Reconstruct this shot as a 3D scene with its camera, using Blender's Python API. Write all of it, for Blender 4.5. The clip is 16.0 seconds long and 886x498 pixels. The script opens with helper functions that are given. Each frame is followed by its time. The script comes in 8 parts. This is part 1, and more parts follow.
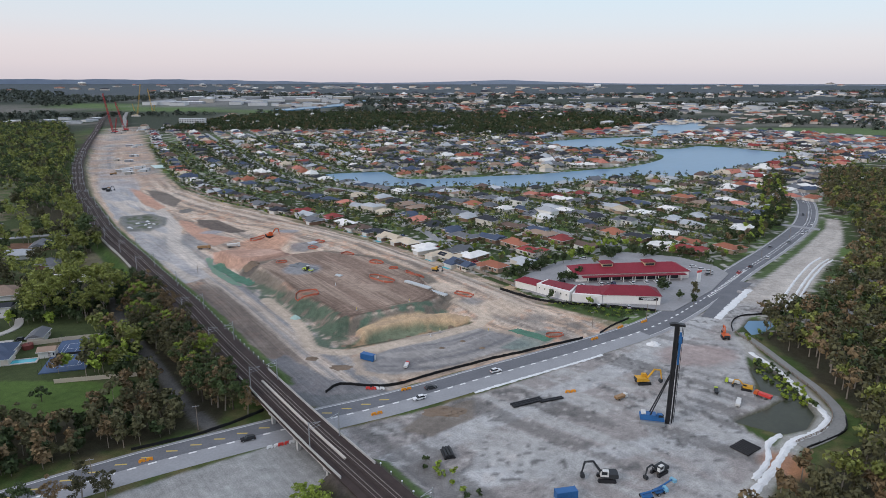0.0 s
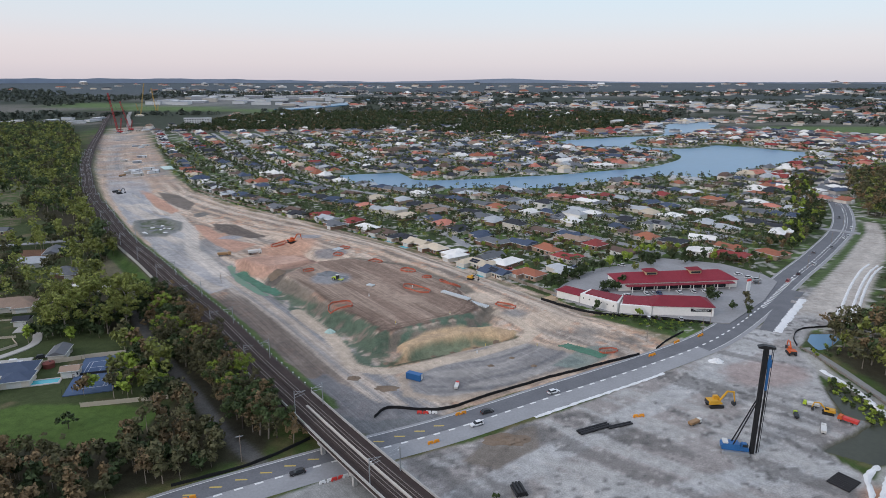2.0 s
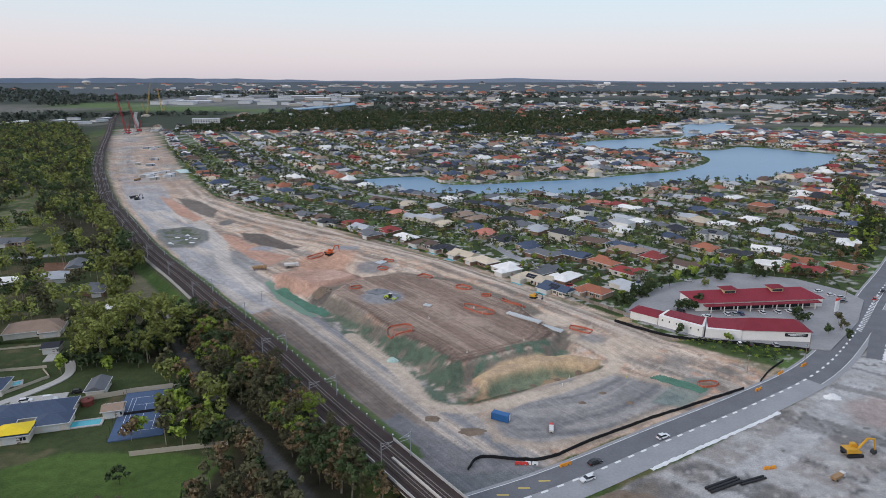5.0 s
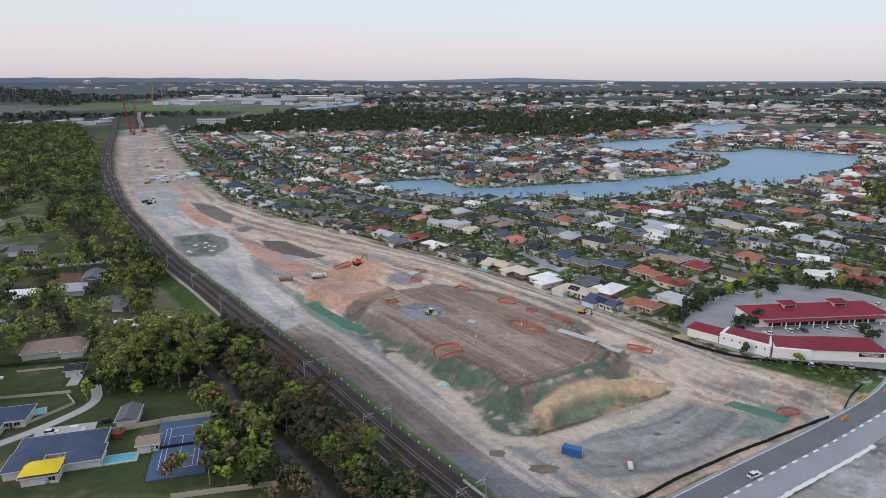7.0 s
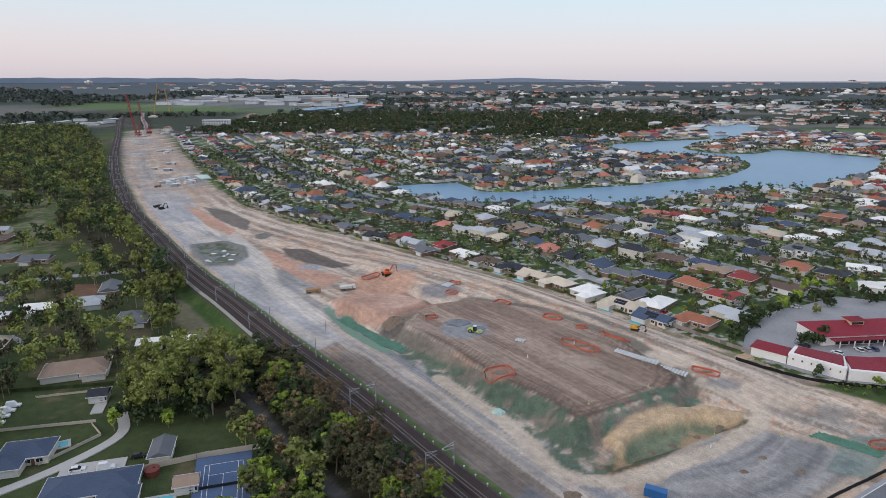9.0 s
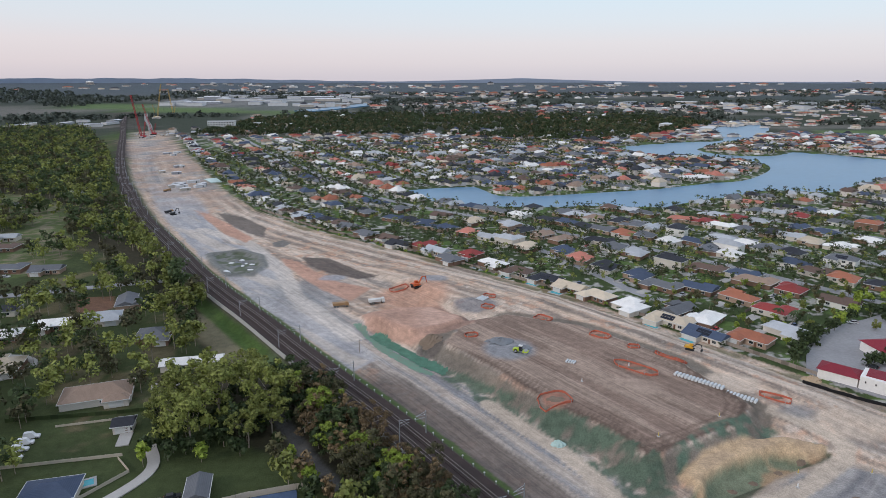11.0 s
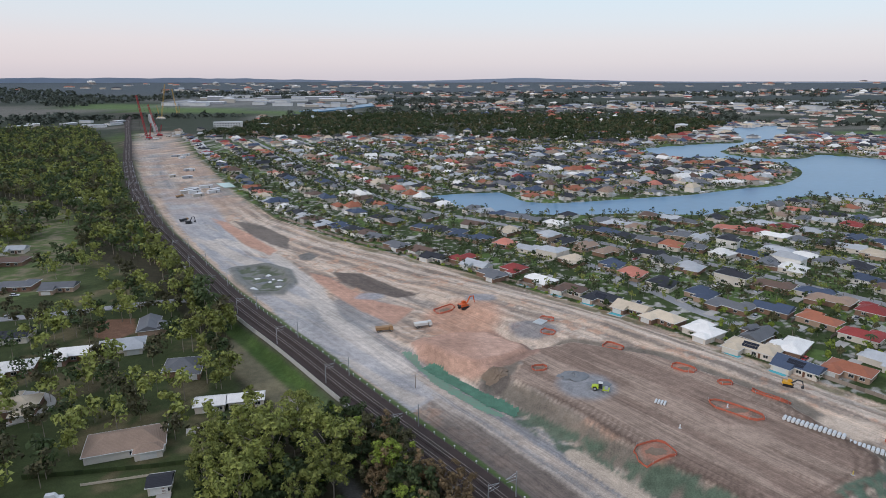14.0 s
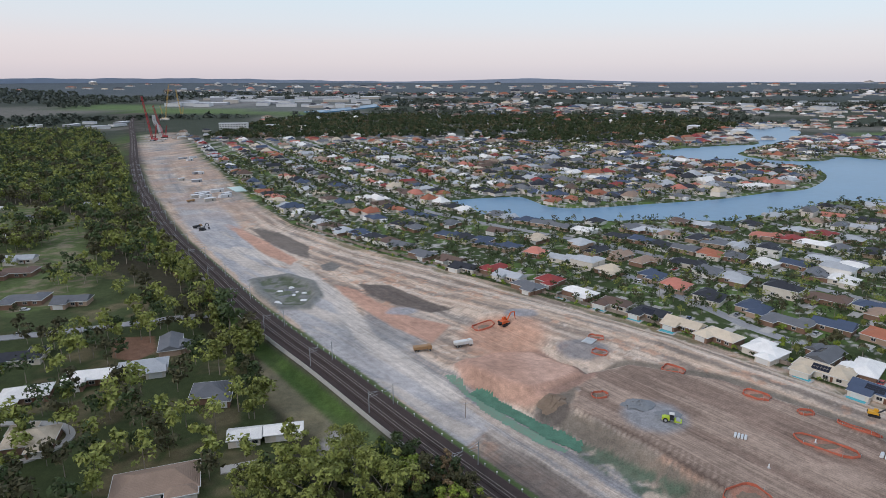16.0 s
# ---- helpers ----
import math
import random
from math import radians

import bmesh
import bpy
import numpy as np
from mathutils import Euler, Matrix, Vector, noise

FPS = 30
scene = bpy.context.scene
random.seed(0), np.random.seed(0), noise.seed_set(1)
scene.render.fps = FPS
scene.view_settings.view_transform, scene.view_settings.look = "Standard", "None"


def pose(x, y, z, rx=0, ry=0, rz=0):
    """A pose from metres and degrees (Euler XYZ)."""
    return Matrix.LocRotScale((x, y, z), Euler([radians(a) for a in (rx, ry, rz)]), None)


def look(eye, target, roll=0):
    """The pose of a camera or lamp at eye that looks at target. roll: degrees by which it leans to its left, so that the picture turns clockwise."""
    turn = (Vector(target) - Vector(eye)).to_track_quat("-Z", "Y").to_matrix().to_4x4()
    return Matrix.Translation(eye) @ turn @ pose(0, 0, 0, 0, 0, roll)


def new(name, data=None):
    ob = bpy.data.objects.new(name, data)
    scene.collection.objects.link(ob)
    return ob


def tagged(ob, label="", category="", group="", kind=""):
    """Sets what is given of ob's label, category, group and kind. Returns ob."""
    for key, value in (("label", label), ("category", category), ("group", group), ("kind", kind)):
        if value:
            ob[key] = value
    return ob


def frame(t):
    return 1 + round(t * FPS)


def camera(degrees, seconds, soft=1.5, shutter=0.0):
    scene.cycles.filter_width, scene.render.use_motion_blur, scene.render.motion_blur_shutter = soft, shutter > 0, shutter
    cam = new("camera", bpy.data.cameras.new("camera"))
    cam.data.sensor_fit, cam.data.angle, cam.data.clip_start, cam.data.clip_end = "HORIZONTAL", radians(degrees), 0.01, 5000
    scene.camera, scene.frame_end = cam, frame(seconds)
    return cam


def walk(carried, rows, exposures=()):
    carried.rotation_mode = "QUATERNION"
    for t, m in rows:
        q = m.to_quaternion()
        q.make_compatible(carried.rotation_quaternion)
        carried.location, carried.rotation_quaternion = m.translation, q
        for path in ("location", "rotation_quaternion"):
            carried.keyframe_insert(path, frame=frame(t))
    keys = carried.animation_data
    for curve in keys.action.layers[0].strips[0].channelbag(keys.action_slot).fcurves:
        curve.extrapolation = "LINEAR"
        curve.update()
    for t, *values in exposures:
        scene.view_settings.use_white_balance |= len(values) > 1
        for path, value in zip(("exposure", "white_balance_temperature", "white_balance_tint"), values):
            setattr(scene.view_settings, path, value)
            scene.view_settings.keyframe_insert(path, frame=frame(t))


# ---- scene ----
cam = camera(70.4, 16.0, soft=0.65)
PATH = [
    (0, (-4.404, -3.71, 109.785), (-4.406, -1.778, 109.266), 0.1),
    (0.5, (-9.061, 0.471, 109.849), (-9.064, 2.402, 109.33), 0.0),
    (1, (-13.869, 4.994, 109.88), (-13.871, 6.925, 109.36), 0.0),
    (1.5, (-18.757, 9.479, 109.945), (-18.76, 11.409, 109.423), 0.0),
    (2, (-23.779, 14.038, 110.077), (-23.782, 15.969, 109.554), 0.0),
    (2.5, (-28.825, 18.657, 110.195), (-28.828, 20.587, 109.671), 0.0),
    (3, (-33.894, 23.304, 110.418), (-33.897, 25.234, 109.894), 0.0),
    (3.5, (-39.016, 28.015, 110.612), (-39.019, 29.945, 110.087), -0.0),
    (4, (-44.055, 32.603, 110.736), (-44.059, 34.533, 110.212), -0.0),
    (6.5, (-69.439, 56.341, 112.03), (-69.443, 58.27, 111.504), -0.0),
    (7, (-74.625, 60.921, 112.246), (-74.628, 62.85, 111.72), 0.0),
    (7.5, (-79.548, 65.452, 112.541), (-79.551, 67.382, 112.015), 0.0),
    (8, (-84.524, 70.329, 112.72), (-84.527, 72.258, 112.195), 0.0),
    (8.5, (-89.424, 75.296, 112.798), (-89.427, 77.226, 112.273), 0.0),
    (9, (-94.109, 80.377, 112.781), (-94.112, 82.307, 112.255), 0.0),
    (11.5, (-116.049, 103.178, 114.096), (-116.052, 105.107, 113.571), -0.0),
    (12, (-120.192, 108.402, 114.171), (-120.195, 110.332, 113.645), 0.0),
    (12.5, (-124.352, 113.713, 114.351), (-124.355, 115.642, 113.826), 0.0),
    (13, (-128.527, 118.8, 114.611), (-128.53, 120.729, 114.085), 0.0),
    (13.5, (-132.763, 123.906, 114.784), (-132.766, 125.836, 114.259), 0.0),
    (14, (-137.089, 128.73, 114.994), (-137.092, 130.66, 114.467), -0.0),
    (14.5, (-141.549, 133.214, 115.206), (-141.552, 135.144, 114.68), -0.0),
    (15, (-146.159, 138.335, 115.436), (-146.162, 140.264, 114.911), -0.0),
    (15.5, (-150.822, 143.881, 115.483), (-150.824, 145.81, 114.957), -0.0),
    (16, (-155.524, 149.091, 115.537), (-155.528, 151.021, 115.011), -0.0),
]
walk(cam, [(t, look(eye, target, roll)) for t, eye, target, roll in PATH],
     exposures=[(0.0, -0.03, 6180, 12), (16.0, -0.03, 6180, 12)])

# ---------------------------------------------------------------- world and light
world = bpy.data.worlds.new("dusk_sky")
scene.world = world
world.use_nodes = True
wn, wl = world.node_tree.nodes, world.node_tree.links
wn.clear()
w_out = wn.new("ShaderNodeOutputWorld")
w_bg = wn.new("ShaderNodeBackground")
w_sky = wn.new("ShaderNodeTexSky")
w_sky.sky_type = "NISHITA"
w_sky.sun_disc = False
w_sky.sun_elevation = radians(14)
w_sky.sun_rotation = radians(225)
w_co = wn.new("ShaderNodeTexCoord")
w_sep = wn.new("ShaderNodeSeparateXYZ")
w_ramp = wn.new("ShaderNodeValToRGB")
wl.new(w_co.outputs["Generated"], w_sep.inputs[0])
wl.new(w_sep.outputs["Z"], w_ramp.inputs[0])
cr = w_ramp.color_ramp
cr.elements[0].position, cr.elements[0].color = 0.0, (0.62, 0.585, 0.62, 1)
cr.elements[1].position, cr.elements[1].color = 1.0, (0.68, 0.77, 0.92, 1)
for pos, col in ((0.022, (0.70, 0.65, 0.665, 1)), (0.05, (0.735, 0.70, 0.71, 1)), (0.078, (0.70, 0.745, 0.775, 1)), (0.12, (0.655, 0.775, 0.83, 1)), (0.4, (0.63, 0.72, 0.84, 1))):
    e = cr.elements.new(pos)
    e.color = col
# a warmer cast towards the west
w_warm = wn.new("ShaderNodeMix")
w_warm.data_type = "RGBA"
w_warm.blend_type = "MULTIPLY"
w_map = wn.new("ShaderNodeMapRange")
w_map.inputs[1].default_value, w_map.inputs[2].default_value = 0.6, -0.6
w_map.inputs[3].default_value, w_map.inputs[4].default_value = 0.0, 1.0
wl.new(w_sep.outputs["X"], w_map.inputs[0])
wl.new(w_map.outputs[0], w_warm.inputs[0])
wl.new(w_ramp.outputs[0], w_warm.inputs[6])
w_warm.inputs[7].default_value = (1.04, 0.985, 0.96, 1)
w_add = wn.new("ShaderNodeMix")
w_add.data_type = "RGBA"
w_add.blend_type = "ADD"
w_add.inputs[0].default_value = 0.012
wl.new(w_warm.outputs[2], w_add.inputs[6])
wl.new(w_sky.outputs[0], w_add.inputs[7])
wl.new(w_add.outputs[2], w_bg.inputs[0])
w_bg.inputs[1].default_value = 1.0
wl.new(w_bg.outputs[0], w_out.inputs[0])

sun = new("sun", bpy.data.lights.new("sun", "SUN"))
sun.data.energy = 1.15
sun.data.angle = radians(18)
sun.data.color = (1.0, 0.90, 0.82)
sun.matrix_world = look((-300, -220, 190), (0, 0, 0))


# ---------------------------------------------------------------- materials
def material(name, color, rough=0.8, var=0.25, scale=1.0, bump=0.0, metal=0.0, island=0.0, each=0.0, tint=None, spec=0.3):
    """Base colour broken up by noise at two scales; island and each: how far single pieces and single objects differ."""
    m = bpy.data.materials.new(name)
    m.use_nodes = True
    n, l = m.node_tree.nodes, m.node_tree.links
    b = n["Principled BSDF"]
    b.inputs["Roughness"].default_value = rough
    b.inputs["Metallic"].default_value = metal
    b.inputs["Specular IOR Level"].default_value = spec
    co = n.new("ShaderNodeTexCoord")
    big, fine = n.new("ShaderNodeTexNoise"), n.new("ShaderNodeTexNoise")
    big.inputs["Scale"].default_value, fine.inputs["Scale"].default_value = 0.22 * scale, 2.3 * scale
    big.inputs["Detail"].default_value, fine.inputs["Detail"].default_value = 4, 6
    l.new(co.outputs["Object"], big.inputs["Vector"])
    l.new(co.outputs["Object"], fine.inputs["Vector"])
    add = n.new("ShaderNodeMath")
    add.operation = "ADD"
    l.new(big.outputs[0], add.inputs[0])
    l.new(fine.outputs[0], add.inputs[1])
    last = add.outputs[0]
    for amount, node, sock in ((island, "ShaderNodeNewGeometry", "Random Per Island"), (each, "ShaderNodeObjectInfo", "Random")):
        if amount:
            src = n.new(node)
            mul = n.new("ShaderNodeMath")
            mul.operation = "MULTIPLY_ADD"
            l.new(src.outputs[sock], mul.inputs[0])
            mul.inputs[1].default_value = amount / max(var, 0.01)
            l.new(last, mul.inputs[2])
            sub = n.new("ShaderNodeMath")
            sub.operation = "SUBTRACT"
            sub.inputs[1].default_value = 0.5 * amount / max(var, 0.01)
            l.new(mul.outputs[0], sub.inputs[0])
            last = sub.outputs[0]
    rng = n.new("ShaderNodeMapRange")
    rng.inputs[1].default_value, rng.inputs[2].default_value = 0.5, 1.5
    rng.clamp = False
    l.new(last, rng.inputs[0])
    mix = n.new("ShaderNodeMix")
    mix.data_type = "RGBA"
    mix.clamp_factor = True
    lo = tint or tuple(c * (1 - var) for c in color)
    mix.inputs[6].default_value = (*lo, 1)
    mix.inputs[7].default_value = (*(min(1, c * (1 + var)) for c in color), 1)
    l.new(rng.outputs[0], mix.inputs[0])
    l.new(mix.outputs[2], b.inputs["Base Color"])
    if bump:
        bp = n.new("ShaderNodeBump")
        bp.inputs["Strength"].default_value = bump
        bp.inputs["Distance"].default_value = 0.1
        l.new(fine.outputs[0], bp.inputs["Height"])
        l.new(bp.outputs[0], b.inputs["Normal"])
    return m


def ground_material(name, attribute):
    """Soil, gravel and grass by the painted zones, with wheel-track streaks along the works and stony grain."""
    m = bpy.data.materials.new(name)
    m.use_nodes = True
    n, l = m.node_tree.nodes, m.node_tree.links
    b = n["Principled BSDF"]
    b.inputs["Roughness"].default_value = 0.95
    b.inputs["Specular IOR Level"].default_value = 0.15
    at = n.new("ShaderNodeAttribute")
    at.attribute_name = attribute
    co = n.new("ShaderNodeTexCoord")
    factors = []
    for sc, det, lo, hi in ((0.05, 5, 0.86, 1.14), (0.35, 8, 0.83, 1.17), (2.2, 5, 0.80, 1.20)):
        no = n.new("ShaderNodeTexNoise")
        no.inputs["Scale"].default_value, no.inputs["Detail"].default_value = sc, det
        l.new(co.outputs["Object"], no.inputs["Vector"])
        r = n.new("ShaderNodeMapRange")
        r.inputs[1].default_value, r.inputs[2].default_value, r.inputs[3].default_value, r.inputs[4].default_value = 0.3, 0.7, lo, hi
        l.new(no.outputs[0], r.inputs[0])
        factors.append(r.outputs[0])
    # wheel tracks: long thin streaks that follow the works
    fl = n.new("ShaderNodeAttribute")
    fl.attribute_name = "flow"
    streak = []
    for wide, warp, lo, hi in ((0.8, 0.3, 0.80, 1.15), (3.2, 0.8, 0.90, 1.10)):
        mp = n.new("ShaderNodeMapping")
        mp.vector_type = "TEXTURE"
        mp.inputs["Scale"].default_value = (38.0 * wide ** 0.5, wide, 1)
        l.new(fl.outputs["Vector"], mp.inputs[0])
        no = n.new("ShaderNodeTexNoise")
        no.inputs["Scale"].default_value, no.inputs["Detail"].default_value, no.inputs["Distortion"].default_value = 1.0, 4, warp
        l.new(mp.outputs[0], no.inputs["Vector"])
        r = n.new("ShaderNodeMapRange")
        r.inputs[1].default_value, r.inputs[2].default_value, r.inputs[3].default_value, r.inputs[4].default_value = 0.36, 0.64, lo, hi
        l.new(no.outputs[0], r.inputs[0])
        streak.append(r.outputs[0])
    sm = n.new("ShaderNodeMath")
    sm.operation = "MULTIPLY"
    l.new(streak[0], sm.inputs[0])
    l.new(streak[1], sm.inputs[1])
    on = n.new("ShaderNodeMix")
    on.inputs[2].default_value = 1.0
    l.new(at.outputs["Alpha"], on.inputs[0])
    l.new(sm.outputs[0], on.inputs[3])
    last = on.outputs[0]
    for f in factors:
        mu = n.new("ShaderNodeMath")
        mu.operation = "MULTIPLY"
        l.new(last, mu.inputs[0])
        l.new(f, mu.inputs[1])
        last = mu.outputs[0]
    vm = n.new("ShaderNodeVectorMath")
    vm.operation = "SCALE"
    l.new(at.outputs["Color"], vm.inputs[0])
    l.new(last, vm.inputs["Scale"])
    l.new(vm.outputs[0], b.inputs["Base Color"])
    bp = n.new("ShaderNodeBump")
    bp.inputs["Strength"].default_value, bp.inputs["Distance"].default_value = 0.6, 0.25
    l.new(last, bp.inputs["Height"])
    l.new(bp.outputs[0], b.inputs["Normal"])
    return m


GROUND = ground_material("earth", "zone")
ASPHALT = material("asphalt", (0.15, 0.152, 0.162), 0.85, 0.3, 0.6, 0.2)
ASPHALT_OLD = material("asphalt_worn", (0.30, 0.30, 0.305), 0.9, 0.2, 0.5, 0.2)
PAINT_LINE = material("road_paint", (0.72, 0.72, 0.70), 0.7, 0.2, 2)
PAINT_YELLOW = material("yellow_road_paint", (0.55, 0.42, 0.12), 0.7, 0.25, 2)
CONCRETE = material("concrete", (0.42, 0.41, 0.39), 0.85, 0.22, 0.7, 0.15)
CONCRETE_DARK = material("stained_concrete", (0.24, 0.235, 0.22), 0.9, 0.3, 0.6, 0.2)
BALLAST = material("rust_stained_ballast", (0.052, 0.037, 0.033), 0.95, 0.3, 1.5, 0.5)
SLEEPER = material("sleeper_concrete", (0.085, 0.068, 0.06), 0.9, 0.3, 2, 0.2)
RAIL = material("rail_steel", (0.30, 0.25, 0.23), 0.45, 0.2, 3, 0, 0.7)
STEEL = material("galvanised_steel", (0.42, 0.43, 0.44), 0.5, 0.15, 2, 0, 0.6)
BLACK_STEEL = material("black_steel", (0.022, 0.022, 0.024), 0.5, 0.3, 2)
TYRE = material("tyre_rubber", (0.02, 0.02, 0.02), 0.9, 0.3, 3)
GLASS = material("dark_glass", (0.02, 0.025, 0.03), 0.08, 0.2, 2, spec=0.6)
SILT = material("black_silt_fabric", (0.012, 0.012, 0.013), 0.85, 0.3, 1)
WHITE_FABRIC = material("white_geotextile", (0.72, 0.72, 0.71), 0.85, 0.18, 1.2, 0.4)
ORANGE_MESH = material("orange_barrier_mesh", (0.46, 0.13, 0.08), 0.8, 0.25, 2)
BARRIER_ORANGE = material("orange_plastic", (0.75, 0.30, 0.03), 0.55, 0.2, 2)
BARRIER_WHITE = material("white_plastic", (0.75, 0.75, 0.74), 0.5, 0.1, 2)
BARRIER_RED = material("red_plastic", (0.60, 0.06, 0.05), 0.5, 0.2, 2)
MULCH = material("green_hydromulch", (0.10, 0.235, 0.165), 0.9, 0.35, 0.5, 0.3, tint=(0.20, 0.20, 0.155))
SOIL = material("loose_soil", (0.20, 0.15, 0.11), 0.95, 0.35, 0.8, 0.6)
SAND = material("tan_stockpile", (0.42, 0.31, 0.20), 0.95, 0.2, 0.8, 0.5)
GRAVEL_PILE = material("blue_grey_aggregate", (0.20, 0.21, 0.22), 0.95, 0.25, 1.2, 0.6)


def water_material():
    # the reflected blue of the upper sky is put into the base colour
    m = material("lake_water", (0.085, 0.205, 0.33), 0.30, 0.15, 0.05, spec=0.35)
    n, l = m.node_tree.nodes, m.node_tree.links
    no = n.new("ShaderNodeTexNoise")
    no.inputs["Scale"].default_value, no.inputs["Detail"].default_value = 0.35, 3
    co = n.new("ShaderNodeTexCoord")
    l.new(co.outputs["Object"], no.inputs["Vector"])
    bp = n.new("ShaderNodeBump")
    bp.inputs["Strength"].default_value, bp.inputs["Distance"].default_value = 0.12, 0.3
    l.new(no.outputs[0], bp.inputs["Height"])
    l.new(bp.outputs[0], n["Principled BSDF"].inputs["Normal"])
    return m


WATER = water_material()
POND = material("murky_pond_water", (0.045, 0.048, 0.03), 0.3, 0.3, 0.3, spec=0.2)
POOL = material("pool_water", (0.08, 0.42, 0.48), 0.08, 0.15, 0.6)


# ---------------------------------------------------------------- mesh helpers
PARTS = {}


def belongs(ob, parent):
    if parent is not None:
        ob.parent = parent
        PARTS.setdefault(parent.name, []).append(ob)
    return ob


def clone(ob, m, label=""):
    """A copy of a thing and its parts at pose m; the meshes are shared."""
    c = ob.copy()
    scene.collection.objects.link(c)
    c.matrix_basis = m
    for p in PARTS.get(ob.name, ()):
        q = p.copy()
        scene.collection.objects.link(q)
        q.parent = c
        for r in PARTS.get(p.name, ()):
            u = r.copy()
            scene.collection.objects.link(u)
            u.parent = q
    return tagged(c, label)


def part(name, bm, mat, parent=None, label="", kind="", smooth=False):
    me = bpy.data.meshes.new(name)
    bm.normal_update()
    bm.to_mesh(me)
    bm.free()
    me.materials.append(mat)
    if smooth:
        me.polygons.foreach_set("use_smooth", [True] * len(me.polygons))
    ob = new(name, me)
    return tagged(belongs(ob, parent), label, kind=kind)


def raw(name, verts, faces, mat, parent=None, label="", kind=""):
    me = bpy.data.meshes.new(name)
    me.from_pydata(verts, [], faces)
    me.materials.append(mat)
    me.update()
    ob = new(name, me)
    return tagged(belongs(ob, parent), label, kind=kind)


def thing(name, label, category, m=None, group="", kind=""):
    ob = new(name)
    ob.empty_display_size = 0.5
    if m is not None:
        ob.matrix_basis = m
    return tagged(ob, label, category, group, kind)


def again(name, ob, parent, m):
    """Another object on the mesh of ob, as a part of parent."""
    o = new(name, ob.data)
    o.matrix_basis = m
    return belongs(o, parent)


BOX_FACES = ((0, 3, 2, 1), (4, 5, 6, 7), (0, 1, 5, 4), (1, 2, 6, 5), (2, 3, 7, 6), (3, 0, 4, 7))


def box(bm, c, s, m=None, taper=1.0):
    """A box of size s about c; taper narrows its top."""
    x, y, z = (v / 2 for v in s)
    vs = []
    for k, zz in ((1.0, -z), (taper, z)):
        for a, b_ in ((-1, -1), (1, -1), (1, 1), (-1, 1)):
            v = Vector((c[0] + a * x * k, c[1] + b_ * y * k, c[2] + zz))
            vs.append(bm.verts.new(m @ v if m is not None else v))
    for f in BOX_FACES:
        bm.faces.new([vs[i] for i in f])


def tube(bm, a, b_, r0, r1=None, n=8, caps=True):
    """A tapered round bar from a to b_."""
    a, b_ = Vector(a), Vector(b_)
    r1 = r0 if r1 is None else r1
    d = (b_ - a).normalized()
    u = d.orthogonal().normalized()
    w = d.cross(u)
    rings = []
    for p, r in ((a, r0), (b_, r1)):
        rings.append([bm.verts.new(p + (u * math.cos(2 * math.pi * i / n) + w * math.sin(2 * math.pi * i / n)) * r) for i in range(n)])
    for i in range(n):
        bm.faces.new((rings[0][i], rings[0][(i + 1) % n], rings[1][(i + 1) % n], rings[1][i]))
    if caps:
        bm.faces.new(rings[0][::-1])
        bm.faces.new(rings[1])


def prism(bm, outline, z0, z1, m=None):
    """An upright prism on an outline of x, y pairs (anticlockwise)."""
    lo = [bm.verts.new((m @ Vector((x, y, z0))) if m is not None else (x, y, z0)) for x, y in outline]
    hi = [bm.verts.new((m @ Vector((x, y, z1))) if m is not None else (x, y, z1)) for x, y in outline]
    k = len(lo)
    for i in range(k):
        bm.faces.new((lo[i], lo[(i + 1) % k], hi[(i + 1) % k], hi[i]))
    bm.faces.new(hi)
    bm.faces.new(lo[::-1])


def bevelled(bm, w):
    bmesh.ops.bevel(bm, geom=bm.edges[:], offset=w, segments=1, affect="EDGES", clamp_overlap=True)
    return bm


def smooth_line(points, step):
    """A Catmull-Rom line through points, in steps of about that length."""
    p = [np.array(q, float) for q in points]
    p = [2 * p[0] - p[1]] + p + [2 * p[-1] - p[-2]]
    out = []
    for i in range(1, len(p) - 2):
        k = max(1, int(np.linalg.norm(p[i + 1] - p[i]) / step))
        for j in range(k):
            t = j / k
            out.append(0.5 * (2 * p[i] + (p[i + 1] - p[i - 1]) * t + (2 * p[i - 1] - 5 * p[i] + 4 * p[i + 1] - p[i + 2]) * t * t
                              + (3 * p[i] - p[i - 1] - 3 * p[i + 1] + p[i + 2]) * t ** 3))
    out.append(p[-2])
    return np.array(out)


def sides(line):
    """Unit vectors to the right of each point of a line."""
    d = np.gradient(line[:, :2], axis=0)
    d /= np.linalg.norm(d, axis=1)[:, None]
    return np.stack([d[:, 1], -d[:, 0]], 1)


def offset(line, v):
    out = np.array(line, float)
    out[:, :2] += sides(line) * v
    return out


def ribbon(name, line, left, right, z, mat, parent=None, label="", kind="", depth=0.0):
    """A strip along a line between two offsets; z may be a number or one height a point. depth gives it edges."""
    a, b_ = offset(line, left), offset(line, right)
    zz = np.broadcast_to(np.asarray(z, float), (len(line),))
    verts = [(*a[i, :2], zz[i]) for i in range(len(line))] + [(*b_[i, :2], zz[i]) for i in range(len(line))]
    k = len(line)
    faces = [(i, k + i, k + i + 1, i + 1) for i in range(k - 1)]
    if depth:
        verts += [(x, y, h - depth) for x, y, h in verts]
        d = 2 * k
        for i in range(k - 1):
            faces += [(i + 1, d + i + 1, d + i, i), (k + i, d + k + i, d + k + i + 1, k + i + 1)]
        faces += [(0, d, d + k, k), (k - 1, 2 * k - 1, d + 2 * k - 1, d + k - 1)]
    return raw(name, verts, faces, mat, parent, label, kind)


